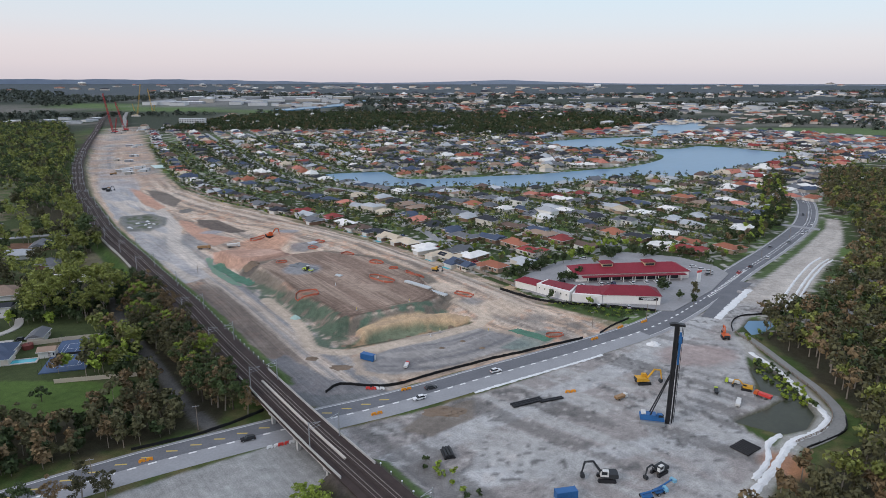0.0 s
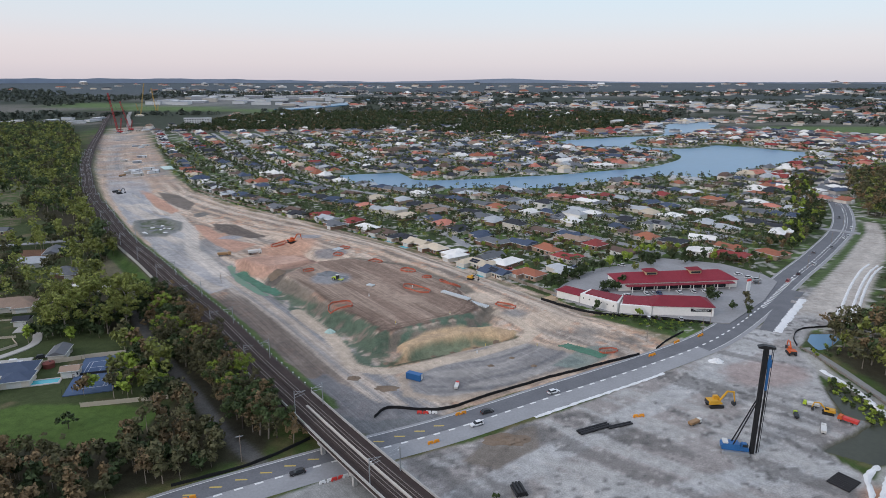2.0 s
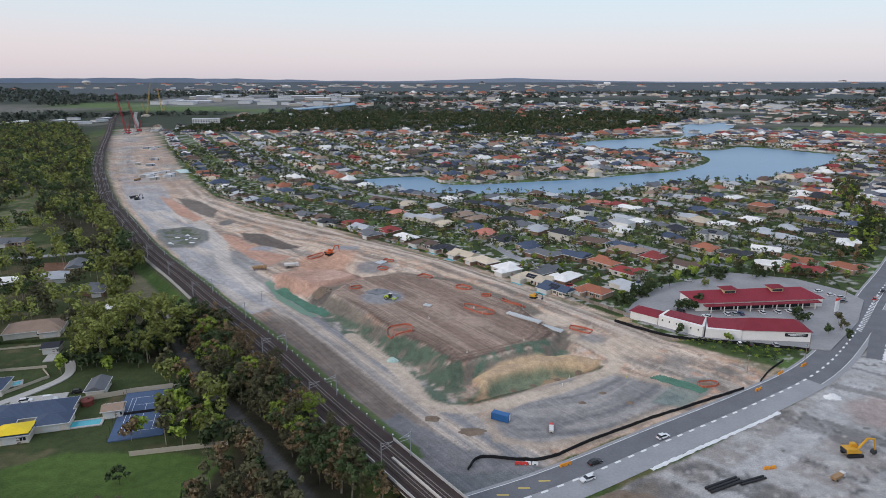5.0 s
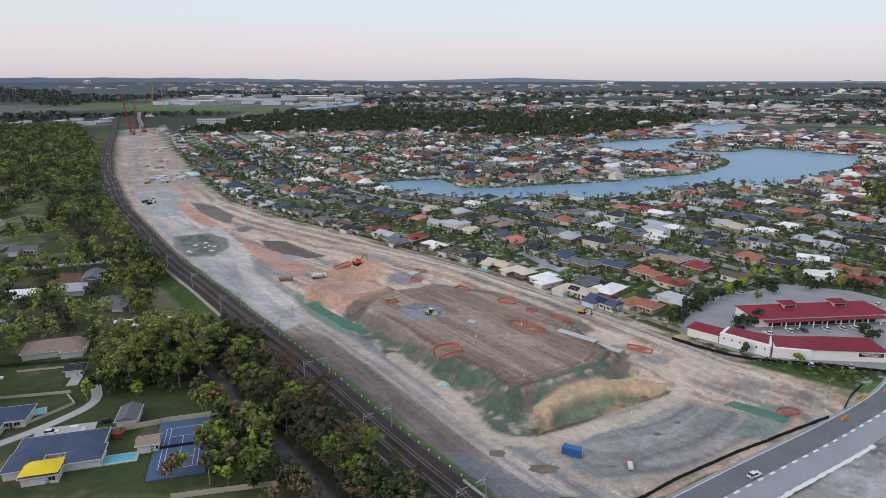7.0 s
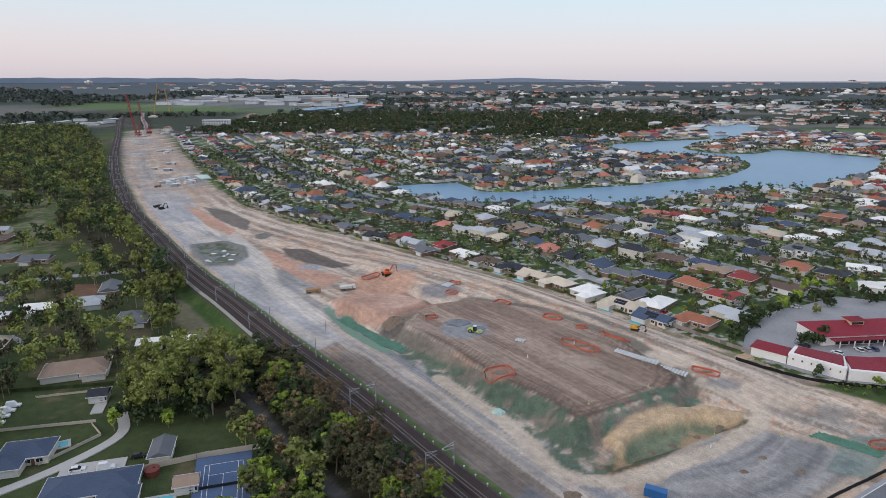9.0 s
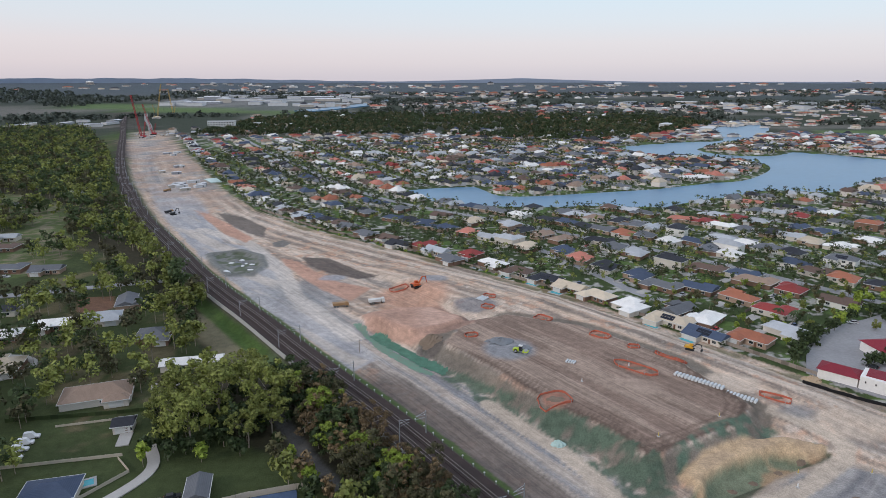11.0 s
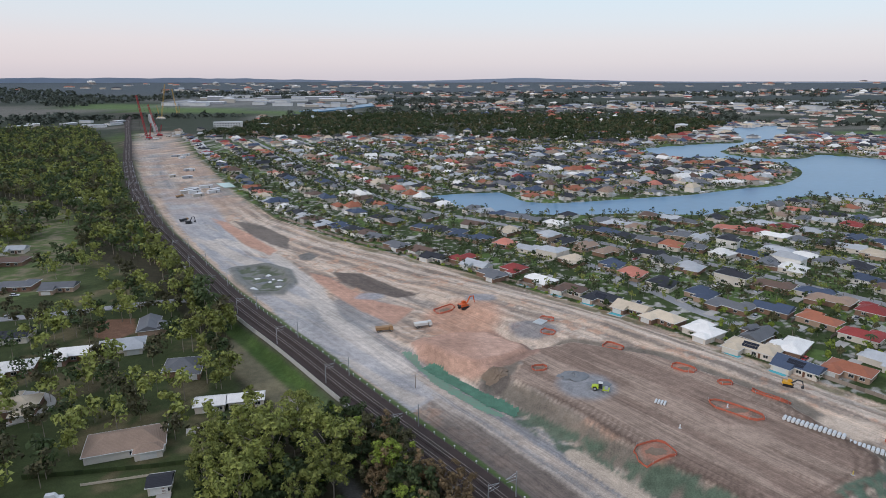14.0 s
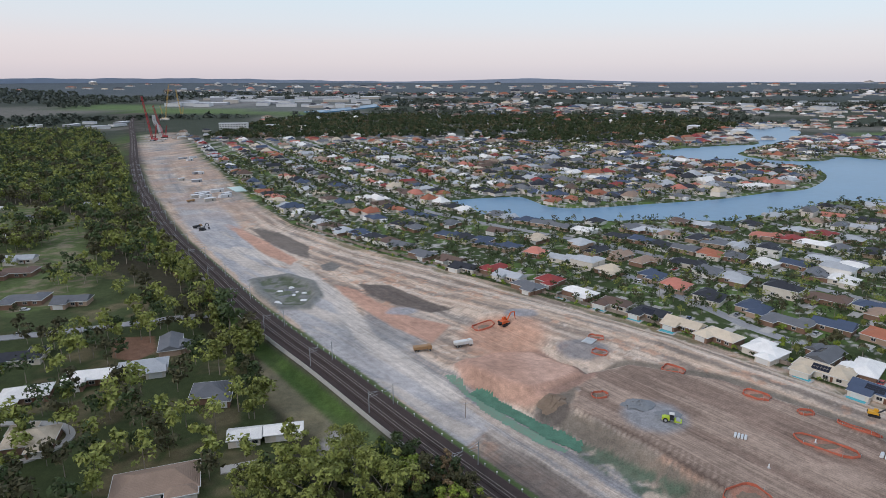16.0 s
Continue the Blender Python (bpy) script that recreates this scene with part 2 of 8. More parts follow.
def walk_along(line, step, start=0.0):
    """Places and headings every step metres along a line."""
    seg = np.linalg.norm(np.diff(line[:, :2], axis=0), axis=1)
    s = np.concatenate([[0], np.cumsum(seg)])
    out = []
    for q in np.arange(start, s[-1], step):
        i = min(len(seg) - 1, int(np.searchsorted(s, q, side="right")) - 1)
        t = (q - s[i]) / max(seg[i], 1e-6)
        p = line[i] * (1 - t) + line[i + 1] * t
        d = line[i + 1] - line[i]
        out.append((p[0], p[1], math.degrees(math.atan2(d[1], d[0]))))
    return out


def inside(x, y, poly):
    """How far (x, y) lie inside a polygon, in metres; negative outside. Works on arrays."""
    x, y = np.asarray(x, float), np.asarray(y, float)
    best = np.full(x.shape, 1e18)
    odd = np.zeros(x.shape, bool)
    for (ax, ay), (bx, by) in zip(poly, poly[1:] + poly[:1]):
        dx, dy = bx - ax, by - ay
        t = np.clip(((x - ax) * dx + (y - ay) * dy) / (dx * dx + dy * dy), 0, 1)
        best = np.minimum(best, (x - ax - t * dx) ** 2 + (y - ay - t * dy) ** 2)
        if ay != by:
            odd ^= ((ay > y) != (by > y)) & (x < (y - ay) * dx / dy + ax)
    d = np.sqrt(best)
    return np.where(odd, d, -d)


def along(x, y, line):
    """Distance to a line, signed (right is positive), and the way along it."""
    x, y = np.asarray(x, float), np.asarray(y, float)
    best, sign, way = np.full(x.shape, 1e18), np.zeros(x.shape), np.zeros(x.shape)
    s = 0.0
    for (ax, ay), (bx, by) in zip(line[:-1], line[1:]):
        dx, dy = bx - ax, by - ay
        ln = math.hypot(dx, dy)
        t = np.clip(((x - ax) * dx + (y - ay) * dy) / ln ** 2, 0, 1)
        d = (x - ax - t * dx) ** 2 + (y - ay - t * dy) ** 2
        near = d < best
        best = np.where(near, d, best)
        sign = np.where(near, np.sign((x - ax) * dy - (y - ay) * dx), sign)
        way = np.where(near, s + t * ln, way)
        s += ln
    return np.sqrt(best) * sign, way


def value_noise(x, y, cell, seed=0):
    """Smooth noise from 0 to 1 with the given cell size."""
    u, v = np.asarray(x, float) / cell + seed * 17.3, np.asarray(y, float) / cell - seed * 9.1
    i, j = np.floor(u), np.floor(v)
    f, g = u - i, v - j
    f, g = f * f * (3 - 2 * f), g * g * (3 - 2 * g)

    def h(a, b_):
        k = np.sin(a * 127.1 + b_ * 311.7 + seed * 74.7) * 43758.5453
        return k - np.floor(k)
    return (h(i, j) * (1 - f) + h(i + 1, j) * f) * (1 - g) + (h(i, j + 1) * (1 - f) + h(i + 1, j + 1) * f) * g


def fbm(x, y, cell, seed=0, octaves=4):
    out, amp, tot = 0.0, 1.0, 0.0
    for k in range(octaves):
        out = out + amp * value_noise(x, y, cell / 2 ** k, seed + k)
        tot += amp
        amp *= 0.55
    return out / tot


def ramp(v, lo, hi):
    t = np.clip((v - lo) / (hi - lo), 0, 1)
    return t * t * (3 - 2 * t)

# ---------------------------------------------------------------- plan, in metres
PINK_STRIP = [(-220, 496), (-205, 485), (-187, 460), (-173, 444), (-152, 433), (-161, 411), (-179, 429), (-195, 451), (-212, 478)]
PINK_STRIP_2 = [(-333, 648), (-315, 632), (-280, 585), (-252, 546), (-254, 534), (-276, 557), (-309, 607)]
PALE_TRACK = [(-301, 574), (-252, 533), (-212, 469), (-191, 416), (-171, 390), (-153, 363)]
DARK_PATCH = [(-206, 496), (-187, 493), (-167, 470), (-151, 454), (-162, 449), (-181, 461), (-196, 476)]
DARK_PATCH_2 = [(-314, 640), (-283, 621), (-252, 580), (-245, 549), (-262, 563), (-288, 598)]
DARK_DOT = [(-235, 533), (-229, 541), (-221, 533), (-224, 521), (-231, 523)]
COMPOUND = [(-24, 251), (-7, 263), (12, 267), (28, 260), (37, 246), (16, 233), (-6, 220), (-26, 214), (-38, 219), (-40, 233)]
BASIN = [(-44, 243), (-27, 251), (-8, 260), (8, 270), (6, 275), (-8, 273), (-22, 267), (-35, 258), (-42, 250)]
TAN_BENCH = [(-43, 258), (-32, 268), (-16, 276), (-2, 278), (9, 273), (4, 270), (-10, 271), (-24, 265), (-36, 257), (-39, 250)]
PAD = [(-51, 262), (-59, 277), (-76, 295), (-91, 319), (-111, 344), (-103, 368), (-82, 378), (-50, 364), (-19, 329), (-7, 293), (-15, 281), (-39, 268)]
GREEN_SHEET = [(-143, 368), (-127, 349), (-110, 331), (-112, 325), (-121, 333), (-134, 349), (-146, 364)]
GREEN_BATTER = [(-123, 352), (-110, 331), (-90, 308), (-77, 292), (-64, 284), (-54, 270), (-47, 262), (-46, 243), (-50, 241), (-57, 242), (-63, 255), (-72, 274), (-82, 288), (-96, 300), (-112, 322)]
GREEN_CORNER = [(-43, 266), (-26, 280), (-8, 287), (0, 281), (-19, 276), (-33, 268), (-43, 259)]
LOOP_ROAD = [(-96, 303), (-85, 287), (-74, 272), (-67, 259), (-61, 244), (-54, 239), (-45, 238), (-27, 245), (-6, 256), (12, 269), (16, 274), (13, 281), (2, 292)]
TARP_EDGE = [(-156, 380), (-148, 374), (-146, 364), (-134, 349), (-121, 333), (-113, 323), (-122, 329), (-138, 346)]
GRAVEL_N = [(-426, 800), (-355, 712), (-303, 607), (-270, 533), (-242, 521), (-219, 488), (-194, 423), (-176, 392), (-157, 368), (-141, 339), (-149, 329), (-180, 370), (-203, 398), (-230, 438), (-274, 500), (-310, 556), (-365, 644), (-437, 784)]
ROUND = [(-270, 503), (-251, 514), (-233, 500), (-223, 475), (-226, 455), (-241, 455), (-259, 478)]
MOUND = [(-147, 384), (-132, 398), (-118, 399), (-107, 381), (-103, 369), (-114, 360), (-124, 356), (-136, 365), (-144, 375)]
POND_POLY = [(93, 185), (109, 194), (119, 201), (113, 207), (117, 224), (124, 229), (127, 212), (123, 189), (115, 180), (105, 177)]
POND_2 = [(135, 269), (141, 277), (151, 277), (151, 271), (140, 261), (134, 259)]
MALL_LOT = [(33, 328), (42, 344), (67, 374), (93, 385), (115, 397), (147, 385), (162, 364), (163, 349), (141, 319), (109, 287), (89, 291), (63, 298), (48, 308)]
LOT = [(-43, 166), (-38, 178), (-9, 192), (20, 210), (58, 235), (87, 254), (117, 281), (135, 297), (161, 329), (216, 387), (274, 467), (309, 509), (319, 498), (276, 424), (190, 315), (170, 293), (144, 281), (127, 260), (121, 236), (110, 206), (117, 200), (93, 184), (99, 169), (92, 160), (75, 144), (53, 127), (11, 119), (-17, 139)]
LOT_EAST_PATH = [(126, 253), (124, 239), (127, 220), (126, 200), (125, 186), (116, 177), (106, 172), (100, 166), (90, 155), (77, 142)]
FOOTWAY = [(129, 260), (131, 244), (132, 223), (133, 204), (130, 188), (121, 177), (107, 169)]
SLIP_WHITE = [(126, 277), (139, 293), (162, 321)]
SLIP_ROAD = [(123, 279), (139, 301), (159, 326), (166, 334)]
WHITE_SHEET_N = [(161, 290), (175, 305), (201, 339), (225, 368), (240, 383)]
CULDESAC = [(-57, 533), (-38, 499), (-19, 457), (-8, 430), (5, 410), (15, 393)]
RAIL_LINE = [(60, 38), (10, 100), (-27, 146), (-43, 166), (-63, 192), (-93, 232), (-129, 283), (-167, 332), (-201, 377), (-228, 411), (-256, 449), (-308, 526), (-349, 586), (-391, 655), (-424, 714), (-462, 779), (-510, 870), (-600, 1050), (-740, 1340), (-945, 1760), (-1190, 2290)]
ROAD_LINE = [(-330, 26), (-235, 76), (-160, 116), (-124, 139), (-95, 158), (-68, 173), (-47, 184), (-21, 197), (17, 220), (60, 246), (94, 270), (129, 305), (173, 356), (220, 408), (277, 477), (319, 545), (350, 610), (385, 680), (450, 760)]
EAST_LINE = [(79, 270), (72, 285), (46, 302), (33, 322), (12, 350), (-13, 382), (-46, 422), (-91, 464), (-131, 503), (-214, 574), (-278, 645), (-352, 768), (-417, 897), (-507, 1071), (-653, 1365), (-760, 1560)]
SILT_LINE = [(-47, 203), (-43, 209), (-31, 208), (-22, 209), (-5, 220), (22, 235), (57, 253)]
SOUTH_SHORE = [(540, 1000), (495, 926), (404, 830), (341, 786), (295, 742), (233, 757), (190, 727), (132, 697), (89, 665), (35, 672), (-32, 664), (-69, 671), (-122, 694), (-149, 755)]
NORTH_SHORE = [(-120, 768), (-79, 776), (-57, 724), (-21, 720), (25, 734), (73, 749), (116, 763), (155, 784), (196, 805), (228, 816), (270, 857), (317, 923), (330, 982), (286, 1031), (239, 1065), (191, 1064), (177, 1164), (241, 1223), (342, 1275), (423, 1317), (542, 1626), (687, 1717)]
EAST_SHORE = [(627, 1548), (498, 1362), (422, 1277), (340, 1190), (305, 1135), (325, 1067), (389, 1059), (446, 1107), (489, 1070)]
LAKE = SOUTH_SHORE + NORTH_SHORE + EAST_SHORE
FOREST_EAST = [(100, 90), (96, 150), (120, 168), (136, 186), (138, 206), (135, 246), (136, 262), (150, 284), (180, 296), (205, 322), (285, 420), (326, 500), (330, 530), (362, 600), (398, 668), (430, 720), (560, 850), (760, 900), (760, 90)]
FOREST_WEST = [(-400, 40), (-135, 152), (-95, 170), (-78, 180), (-76, 202), (-100, 236), (-136, 286), (-175, 340), (-210, 396), (-252, 466), (-310, 552), (-366, 626), (-426, 714), (-468, 778), (-530, 890), (-640, 1090), (-900, 1500), (-1500, 1500), (-1300, 500)]
ACREAGE = [(-120, 196), (-118, 215), (-150, 262), (-190, 290), (-206, 330), (-215, 352), (-250, 400), (-300, 470), (-360, 520), (-440, 640), (-640, 640), (-640, 180), (-190, 170)]
LAWN_SOUTH = [(-122, 190), (-120, 208), (-140, 212), (-170, 212), (-190, 200), (-175, 186), (-140, 184)]
DIRT_TRACK = [(-74, 172), (-80, 179), (-88, 187), (-105, 208), (-123, 231), (-135, 245), (-150, 264), (-163, 284), (-177, 306), (-190, 333), (-205, 372)]
CLEARING = [(-160, 318), (-172, 336), (-205, 386), (-225, 400), (-238, 388), (-228, 366), (-213, 349), (-198, 333), (-184, 318), (-168, 308)]
OPEN_YARD = [(-600, 690), (-560, 730), (-521, 725), (-455, 660), (-398, 565), (-360, 505), (-350, 468), (-371, 440), (-440, 470), (-520, 560)]

RAILS = smooth_line(RAIL_LINE, 6)
ROAD = smooth_line(ROAD_LINE, 4)
rail_seg = np.linalg.norm(np.diff(RAILS, axis=0), axis=1)
RAIL_WAY = np.concatenate([[0], np.cumsum(rail_seg)])
BRIDGE_FROM = float(along(-31, 148, RAILS)[1])
BRIDGE_TO = float(along(-73, 205, RAILS)[1])


def rail_height(way):
    return np.interp(way, [0, BRIDGE_TO, BRIDGE_TO + 130, BRIDGE_TO + 300, 3000], [6.4, 6.4, 4.8, 4.2, 4.2])


SITE = [(-47, 201), (-22, 206), (-5, 217), (57, 250)] + [tuple(p) for p in EAST_LINE] + [(-800, 1560), (-735, 1345), (-594, 1053), (-503, 874), (-455, 783), (-417, 718), (-384, 659), (-342, 590), (-301, 531), (-250, 453), (-222, 415), (-195, 381), (-161, 336), (-122, 289), (-86, 238), (-60, 205)]


def far_rise(x, y):
    r = np.hypot(x, np.asarray(y, float) - 60)
    return 84 * np.clip((r - 1900) / 2900, 0, 1.02) ** 1.5


def ground_height(x, y):
    """Height of the ground: flat land, the railway's bank, the raised pad, the fill mound, basins and lakes, and the far rise."""
    x, y = np.asarray(x, float), np.asarray(y, float)
    z = far_rise(x, y) + 0.25 * (fbm(x, y, 30, 3) - 0.5)
    bumps = fbm(x, y, 6, 8, 3) - 0.5
    wob = 6 * (fbm(x, y, 14, 5, 3) - 0.5)
    near = (np.abs(x) < 900) & (y < 1800)
    pad = inside(x, y, PAD) + 0.4 * wob
    lift = 6.0 * ramp(pad, -9, 1.5)
    side = along(x, y, EAST_LINE)[0]
    shelf = 4.2 * ramp(-side, 2, 24) * ramp(y, 262, 300) * ramp(-y, -520, -420) * ramp(inside(x, y, [(-2, 262), (-9, 300), (-60, 360), (-110, 400), (-160, 470), (-110, 520), (60, 330), (60, 262)]), -8, 10)
    lift = np.maximum(lift, np.where(side < 0, shelf, 0))
    slope = ramp(-y, -402, -366)
    lift = np.maximum(lift, (1.2 + 4.4 * slope) * ramp(inside(x, y, [(-150, 383), (-146, 390), (-104, 380), (-98, 345), (-106, 342), (-121, 354), (-137, 370)]), -8, 0.5))
    mound = inside(x, y, MOUND) + 0.25 * wob
    lift = np.maximum(lift, (1.8 + 5.0 * slope + 0.8 * bumps) * ramp(mound, -4.0, 0.8))
    bench = inside(x, y, TAN_BENCH) + 0.15 * wob
    lift = np.maximum(lift, 3.0 * ramp(bench, -2.0, 1.2))
    z = z + np.where(near, lift, 0)
    basin = inside(x, y, BASIN)
    z = z - 2.2 * ramp(basin, 0, 4) * near
    ring = inside(x, y, ROUND)
    z = z + np.where(near, 1.0 * ramp(ring, -2, 0.5) - 1.6 * ramp(ring, 2, 6), 0)
    works = np.maximum(inside(x, y, SITE), inside(x, y, LOT))
    z = z + np.where(works > 0, 0.55 * bumps + 0.12 * (fbm(x, y, 2.5, 12, 2) - 0.5), 0)
    for poly, deep in ((POND_POLY, 2.2), (POND_2, 1.8)):
        z = z - deep * ramp(inside(x, y, poly), -1.5, 2.5)
    d, way = along(x, y, RAIL_LINE)
    bank = rail_height(way) - 0.55 - np.maximum(0, np.abs(d) - 6.0) / np.where(d > 0, 1.7, 1.3)
    gap = np.minimum(way - BRIDGE_FROM, BRIDGE_TO - way)
    bank = bank - np.maximum(0, gap - 1.0) / 1.3
    z = np.maximum(z, bank + far_rise(x, y))
    rd = np.abs(along(x, y, ROAD_LINE)[0])
    z = z * ramp(rd, 7.5, 11) + (far_rise(x, y) - 0.06) * (1 - ramp(rd, 7.5, 11))
    lake = inside(x, y, LAKE)
    z = np.where(lake > -6, np.minimum(z, 0.6 - 2.2 * ramp(lake, -5, 3)), z)
    return z


SHEET = {}


def height(x, y):
    """Height of the built sheet at a place."""
    xs, ys, z = SHEET["x"], SHEET["y"], SHEET["z"]
    i = int(np.clip(np.searchsorted(xs, x) - 1, 0, len(xs) - 2))
    j = int(np.clip(np.searchsorted(ys, y) - 1, 0, len(ys) - 2))
    u, v = (x - xs[i]) / (xs[i + 1] - xs[i]), (y - ys[j]) / (ys[j + 1] - ys[j])
    return float((z[j, i] * (1 - u) + z[j, i + 1] * u) * (1 - v) + (z[j + 1, i] * (1 - u) + z[j + 1, i + 1] * u) * v)


# ---------------------------------------------------------------- ground: one sheet to the horizon
def spaced(fine_lo, fine_hi, fine, mid_lo, mid_hi, mid, lo, hi):
    out = list(np.arange(fine_lo, fine_hi, fine))
    v = fine_lo - mid
    left = []
    while v > lo:
        left.append(v)
        v -= mid if v > mid_lo else max(mid, 0.09 * (mid_lo - v + mid * 8))
    left.append(lo)
    v = fine_hi
    while v < hi:
        out.append(v)
        v += mid if v < mid_hi else max(mid, 0.09 * (v - mid_hi + mid * 8))
    out.append(hi)
    return np.array(left[::-1] + out)


PITS = [(-73, 296, 5), (-38, 320, 5), (-44, 352, 4), (-65, 376, 4), (-21, 331, 4), (-90, 393, 3), (-137, 430, 4), (6, 300, 4), (45, 257, 3), (-88, 408, 3)]


def paint_ground(x, y, z):
    """Colour of every soil and plant zone, with haze painted over the far ground; the fourth value says how much it is
    driven over.
    """
    big, mid, small = fbm(x, y, 60, 21), fbm(x, y, 16, 22), fbm(x, y, 4, 23, 3)
    wob = 5 * (mid - 0.5) + 3.5 * (small - 0.5)
    col = np.empty(x.shape + (4,))
    lush, dry, litter = np.array([0.055, 0.085, 0.024]), np.array([0.135, 0.115, 0.055]), np.array([0.045, 0.04, 0.026])
    t = ramp(mid * 0.6 + small * 0.4, 0.35, 0.65)[..., None]
    col[..., :3] = lush * (1 - t) + dry * t
    col[..., 3] = 0

    def lay(mask, rgb, tracks=None, amount=1.0):
        k = (mask * amount)[..., None]
        col[..., :3] = col[..., :3] * (1 - k) + np.array(rgb) * k
        if tracks is not None:
            col[..., 3:] = col[..., 3:] * (1 - k) + tracks * k

    wood = np.maximum(inside(x, y, FOREST_EAST), inside(x, y, FOREST_WEST))
    lay(ramp(wood + wob, -1, 3), litter, 0, 0.9)
    lay(ramp(inside(x, y, ACREAGE) + wob, -1, 3), (0.055, 0.073, 0.027), 0, 0.9)
    lay(ramp(mid, 0.55, 0.7) * ramp(inside(x, y, ACREAGE), 0, 3), (0.15, 0.12, 0.07), 0, 0.75)
    lay(ramp(inside(x, y, OPEN_YARD) + wob, -1, 3), (0.095, 0.125, 0.045), 0, 0.9)
    lay(ramp(inside(x, y, OPEN_YARD), 0, 3) * ramp(small * 0.6 + mid * 0.4, 0.52, 0.58), (0.21, 0.175, 0.12), 0, 0.8)
    lay(ramp(inside(x, y, [(-308, 417), (-290, 419), (-282, 402), (-286, 392), (-298, 396)]) + 0.2 * wob, -0.6, 0.8), (0.24, 0.13, 0.085), 0, 0.9)
    lay(ramp(inside(x, y, LAWN_SOUTH) + 0.3 * wob, -0.6, 0.7), (0.072, 0.115, 0.028), 0)
    side = along(x, y, EAST_LINE)[0]
    homes = (side > 0) & (y > 262) & (y < 1500)
    lay(np.where(homes & (wood < 0), 1.0, 0.0), (0.05, 0.072, 0.026), 0, 0.9)
    lay(np.where(homes, ramp(mid, 0.54, 0.62), 0), (0.105, 0.165, 0.045), 0, 0.8)
    lay(np.where(homes, ramp(small, 0.6, 0.68), 0), (0.44, 0.42, 0.39), 0, 0.85)
    far = ramp(y, 1250, 1500)
    lay(far, (0.042, 0.052, 0.034), 0)
    lay(far * ramp(fbm(x * 0.35, y, 160, 31), 0.56, 0.66), (0.16, 0.15, 0.13), 0, 0.8)
    lay(ramp(inside(x, y, [(-1480, 2380), (-1180, 2230), (-560, 2110), (-530, 2200), (-700, 2330), (-1180, 2520), (-1480, 2560)]), -10, 20), (0.10, 0.15, 0.052), 0)
    lay(ramp(inside(x, y, [(640, 1330), (720, 1560), (1020, 1560), (1000, 1330)]), -5, 15), (0.10, 0.15, 0.055), 0)
    lay(ramp(inside(x, y, [(-1250, 2450), (-1150, 3000), (-420, 3100), (-420, 2350), (-560, 2300)]), -20, 60), (0.26, 0.26, 0.26), 0, 0.4)

    # blue-grey distance haze, painted into the ground colour
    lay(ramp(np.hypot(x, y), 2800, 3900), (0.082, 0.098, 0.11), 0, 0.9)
    # the works: tan earth, worn by traffic
    works = inside(x, y, SITE) + 0.35 * wob
    tan = np.array([0.54, 0.395, 0.29])
    lay(ramp(works, -0.6, 0.8), tan, 0.7)
    way_e = along(x, y, EAST_LINE)[1]
    band, band2, band3 = fbm(way_e / 9, side, 11, 41), fbm(way_e / 7, side, 4.5, 42), fbm(way_e / 12, side, 2.6, 43, 3)
    on_works = ramp(works, 0, 2)
    lay(on_works * ramp(band, 0.50, 0.55), (0.34, 0.265, 0.21), 0.8, 0.65)
    lay(on_works * ramp(-band, -0.42, -0.37), (0.40, 0.355, 0.31), 0.8, 0.8)
    lay(on_works * ramp(band2, 0.56, 0.60), (0.60, 0.48, 0.375), 0.5, 0.85)
    lay(on_works * ramp(-band2, -0.40, -0.36), (0.21, 0.17, 0.14), 0.5, 0.7)
    lay(on_works * ramp(band3, 0.60, 0.66), (0.22, 0.19, 0.165), 0.3, 0.5)
    lay(on_works * ramp(mid * 0.5 + small * 0.5, 0.57, 0.62), (0.50, 0.30, 0.20), 0.4, 0.75)
    lay(ramp(works, -1, 3) * ramp(-side, 14, 4) * (side < 0) * ramp(mid, 0.4, 0.6), (0.12, 0.125, 0.06), 0, 0.75)
    lay(on_works * ramp(value_noise(x, y, 2.1, 73), 0.80, 0.88), (0.24, 0.20, 0.17), 0.2, 0.6)
    lay(on_works * ramp(value_noise(x, y, 2.4, 74), 0.84, 0.9), (0.58, 0.50, 0.42), 0.2, 0.6)
    west = along(x, y, offset(smooth_line(RAIL_LINE, 12), 33))[0]
    haul = ramp(-np.abs(west + 0.6 * wob), -13, -7) * ramp(y, 196, 204) * ramp(works, -3, 3)
    lay(haul, (0.45, 0.385, 0.325), 0.8, 0.85)
    for o in (-6.5, -1.0, 5.0):
        lay(haul * ramp(-np.abs(west + o + 0.25 * wob), -1.5, -0.6), (0.24, 0.24, 0.245), 0.7, 0.7)
    lay(haul * ramp(-np.abs(west - 2.5 + 0.15 * wob), -2.6, -1.4), (0.2, 0.205, 0.215), 0.7, 0.8)
    lay(ramp(-np.abs(west + 16 + 0.4 * wob), -9, -7.5) * ramp(works, 0, 2) * ramp(y, 215, 235) * ramp(-y, -345, -315), (0.165, 0.135, 0.115), 0.8, 0.9)
    pale, dust, wet = (0.62, 0.51, 0.41), (0.56, 0.42, 0.31), (0.20, 0.165, 0.14)
    reach = ramp(y, 285, 300) * ramp(-y, -760, -700) * on_works
    for o, w, rgb, k in ((8, 1.6, pale, 0.7), (13, 0.9, wet, 0.6), (19, 2.2, pale, 0.75), (25, 0.8, wet, 0.6), (31, 1.8, dust, 0.8), (38, 1.0, wet, 0.55), (44, 1.5, pale, 0.6)):
        lay(reach * ramp(-np.abs(side + o + 0.5 * wob), -w - 0.5, -w + 0.4), rgb, 0.5, k)
    rd_rail = along(x, y, RAIL_LINE)[0]
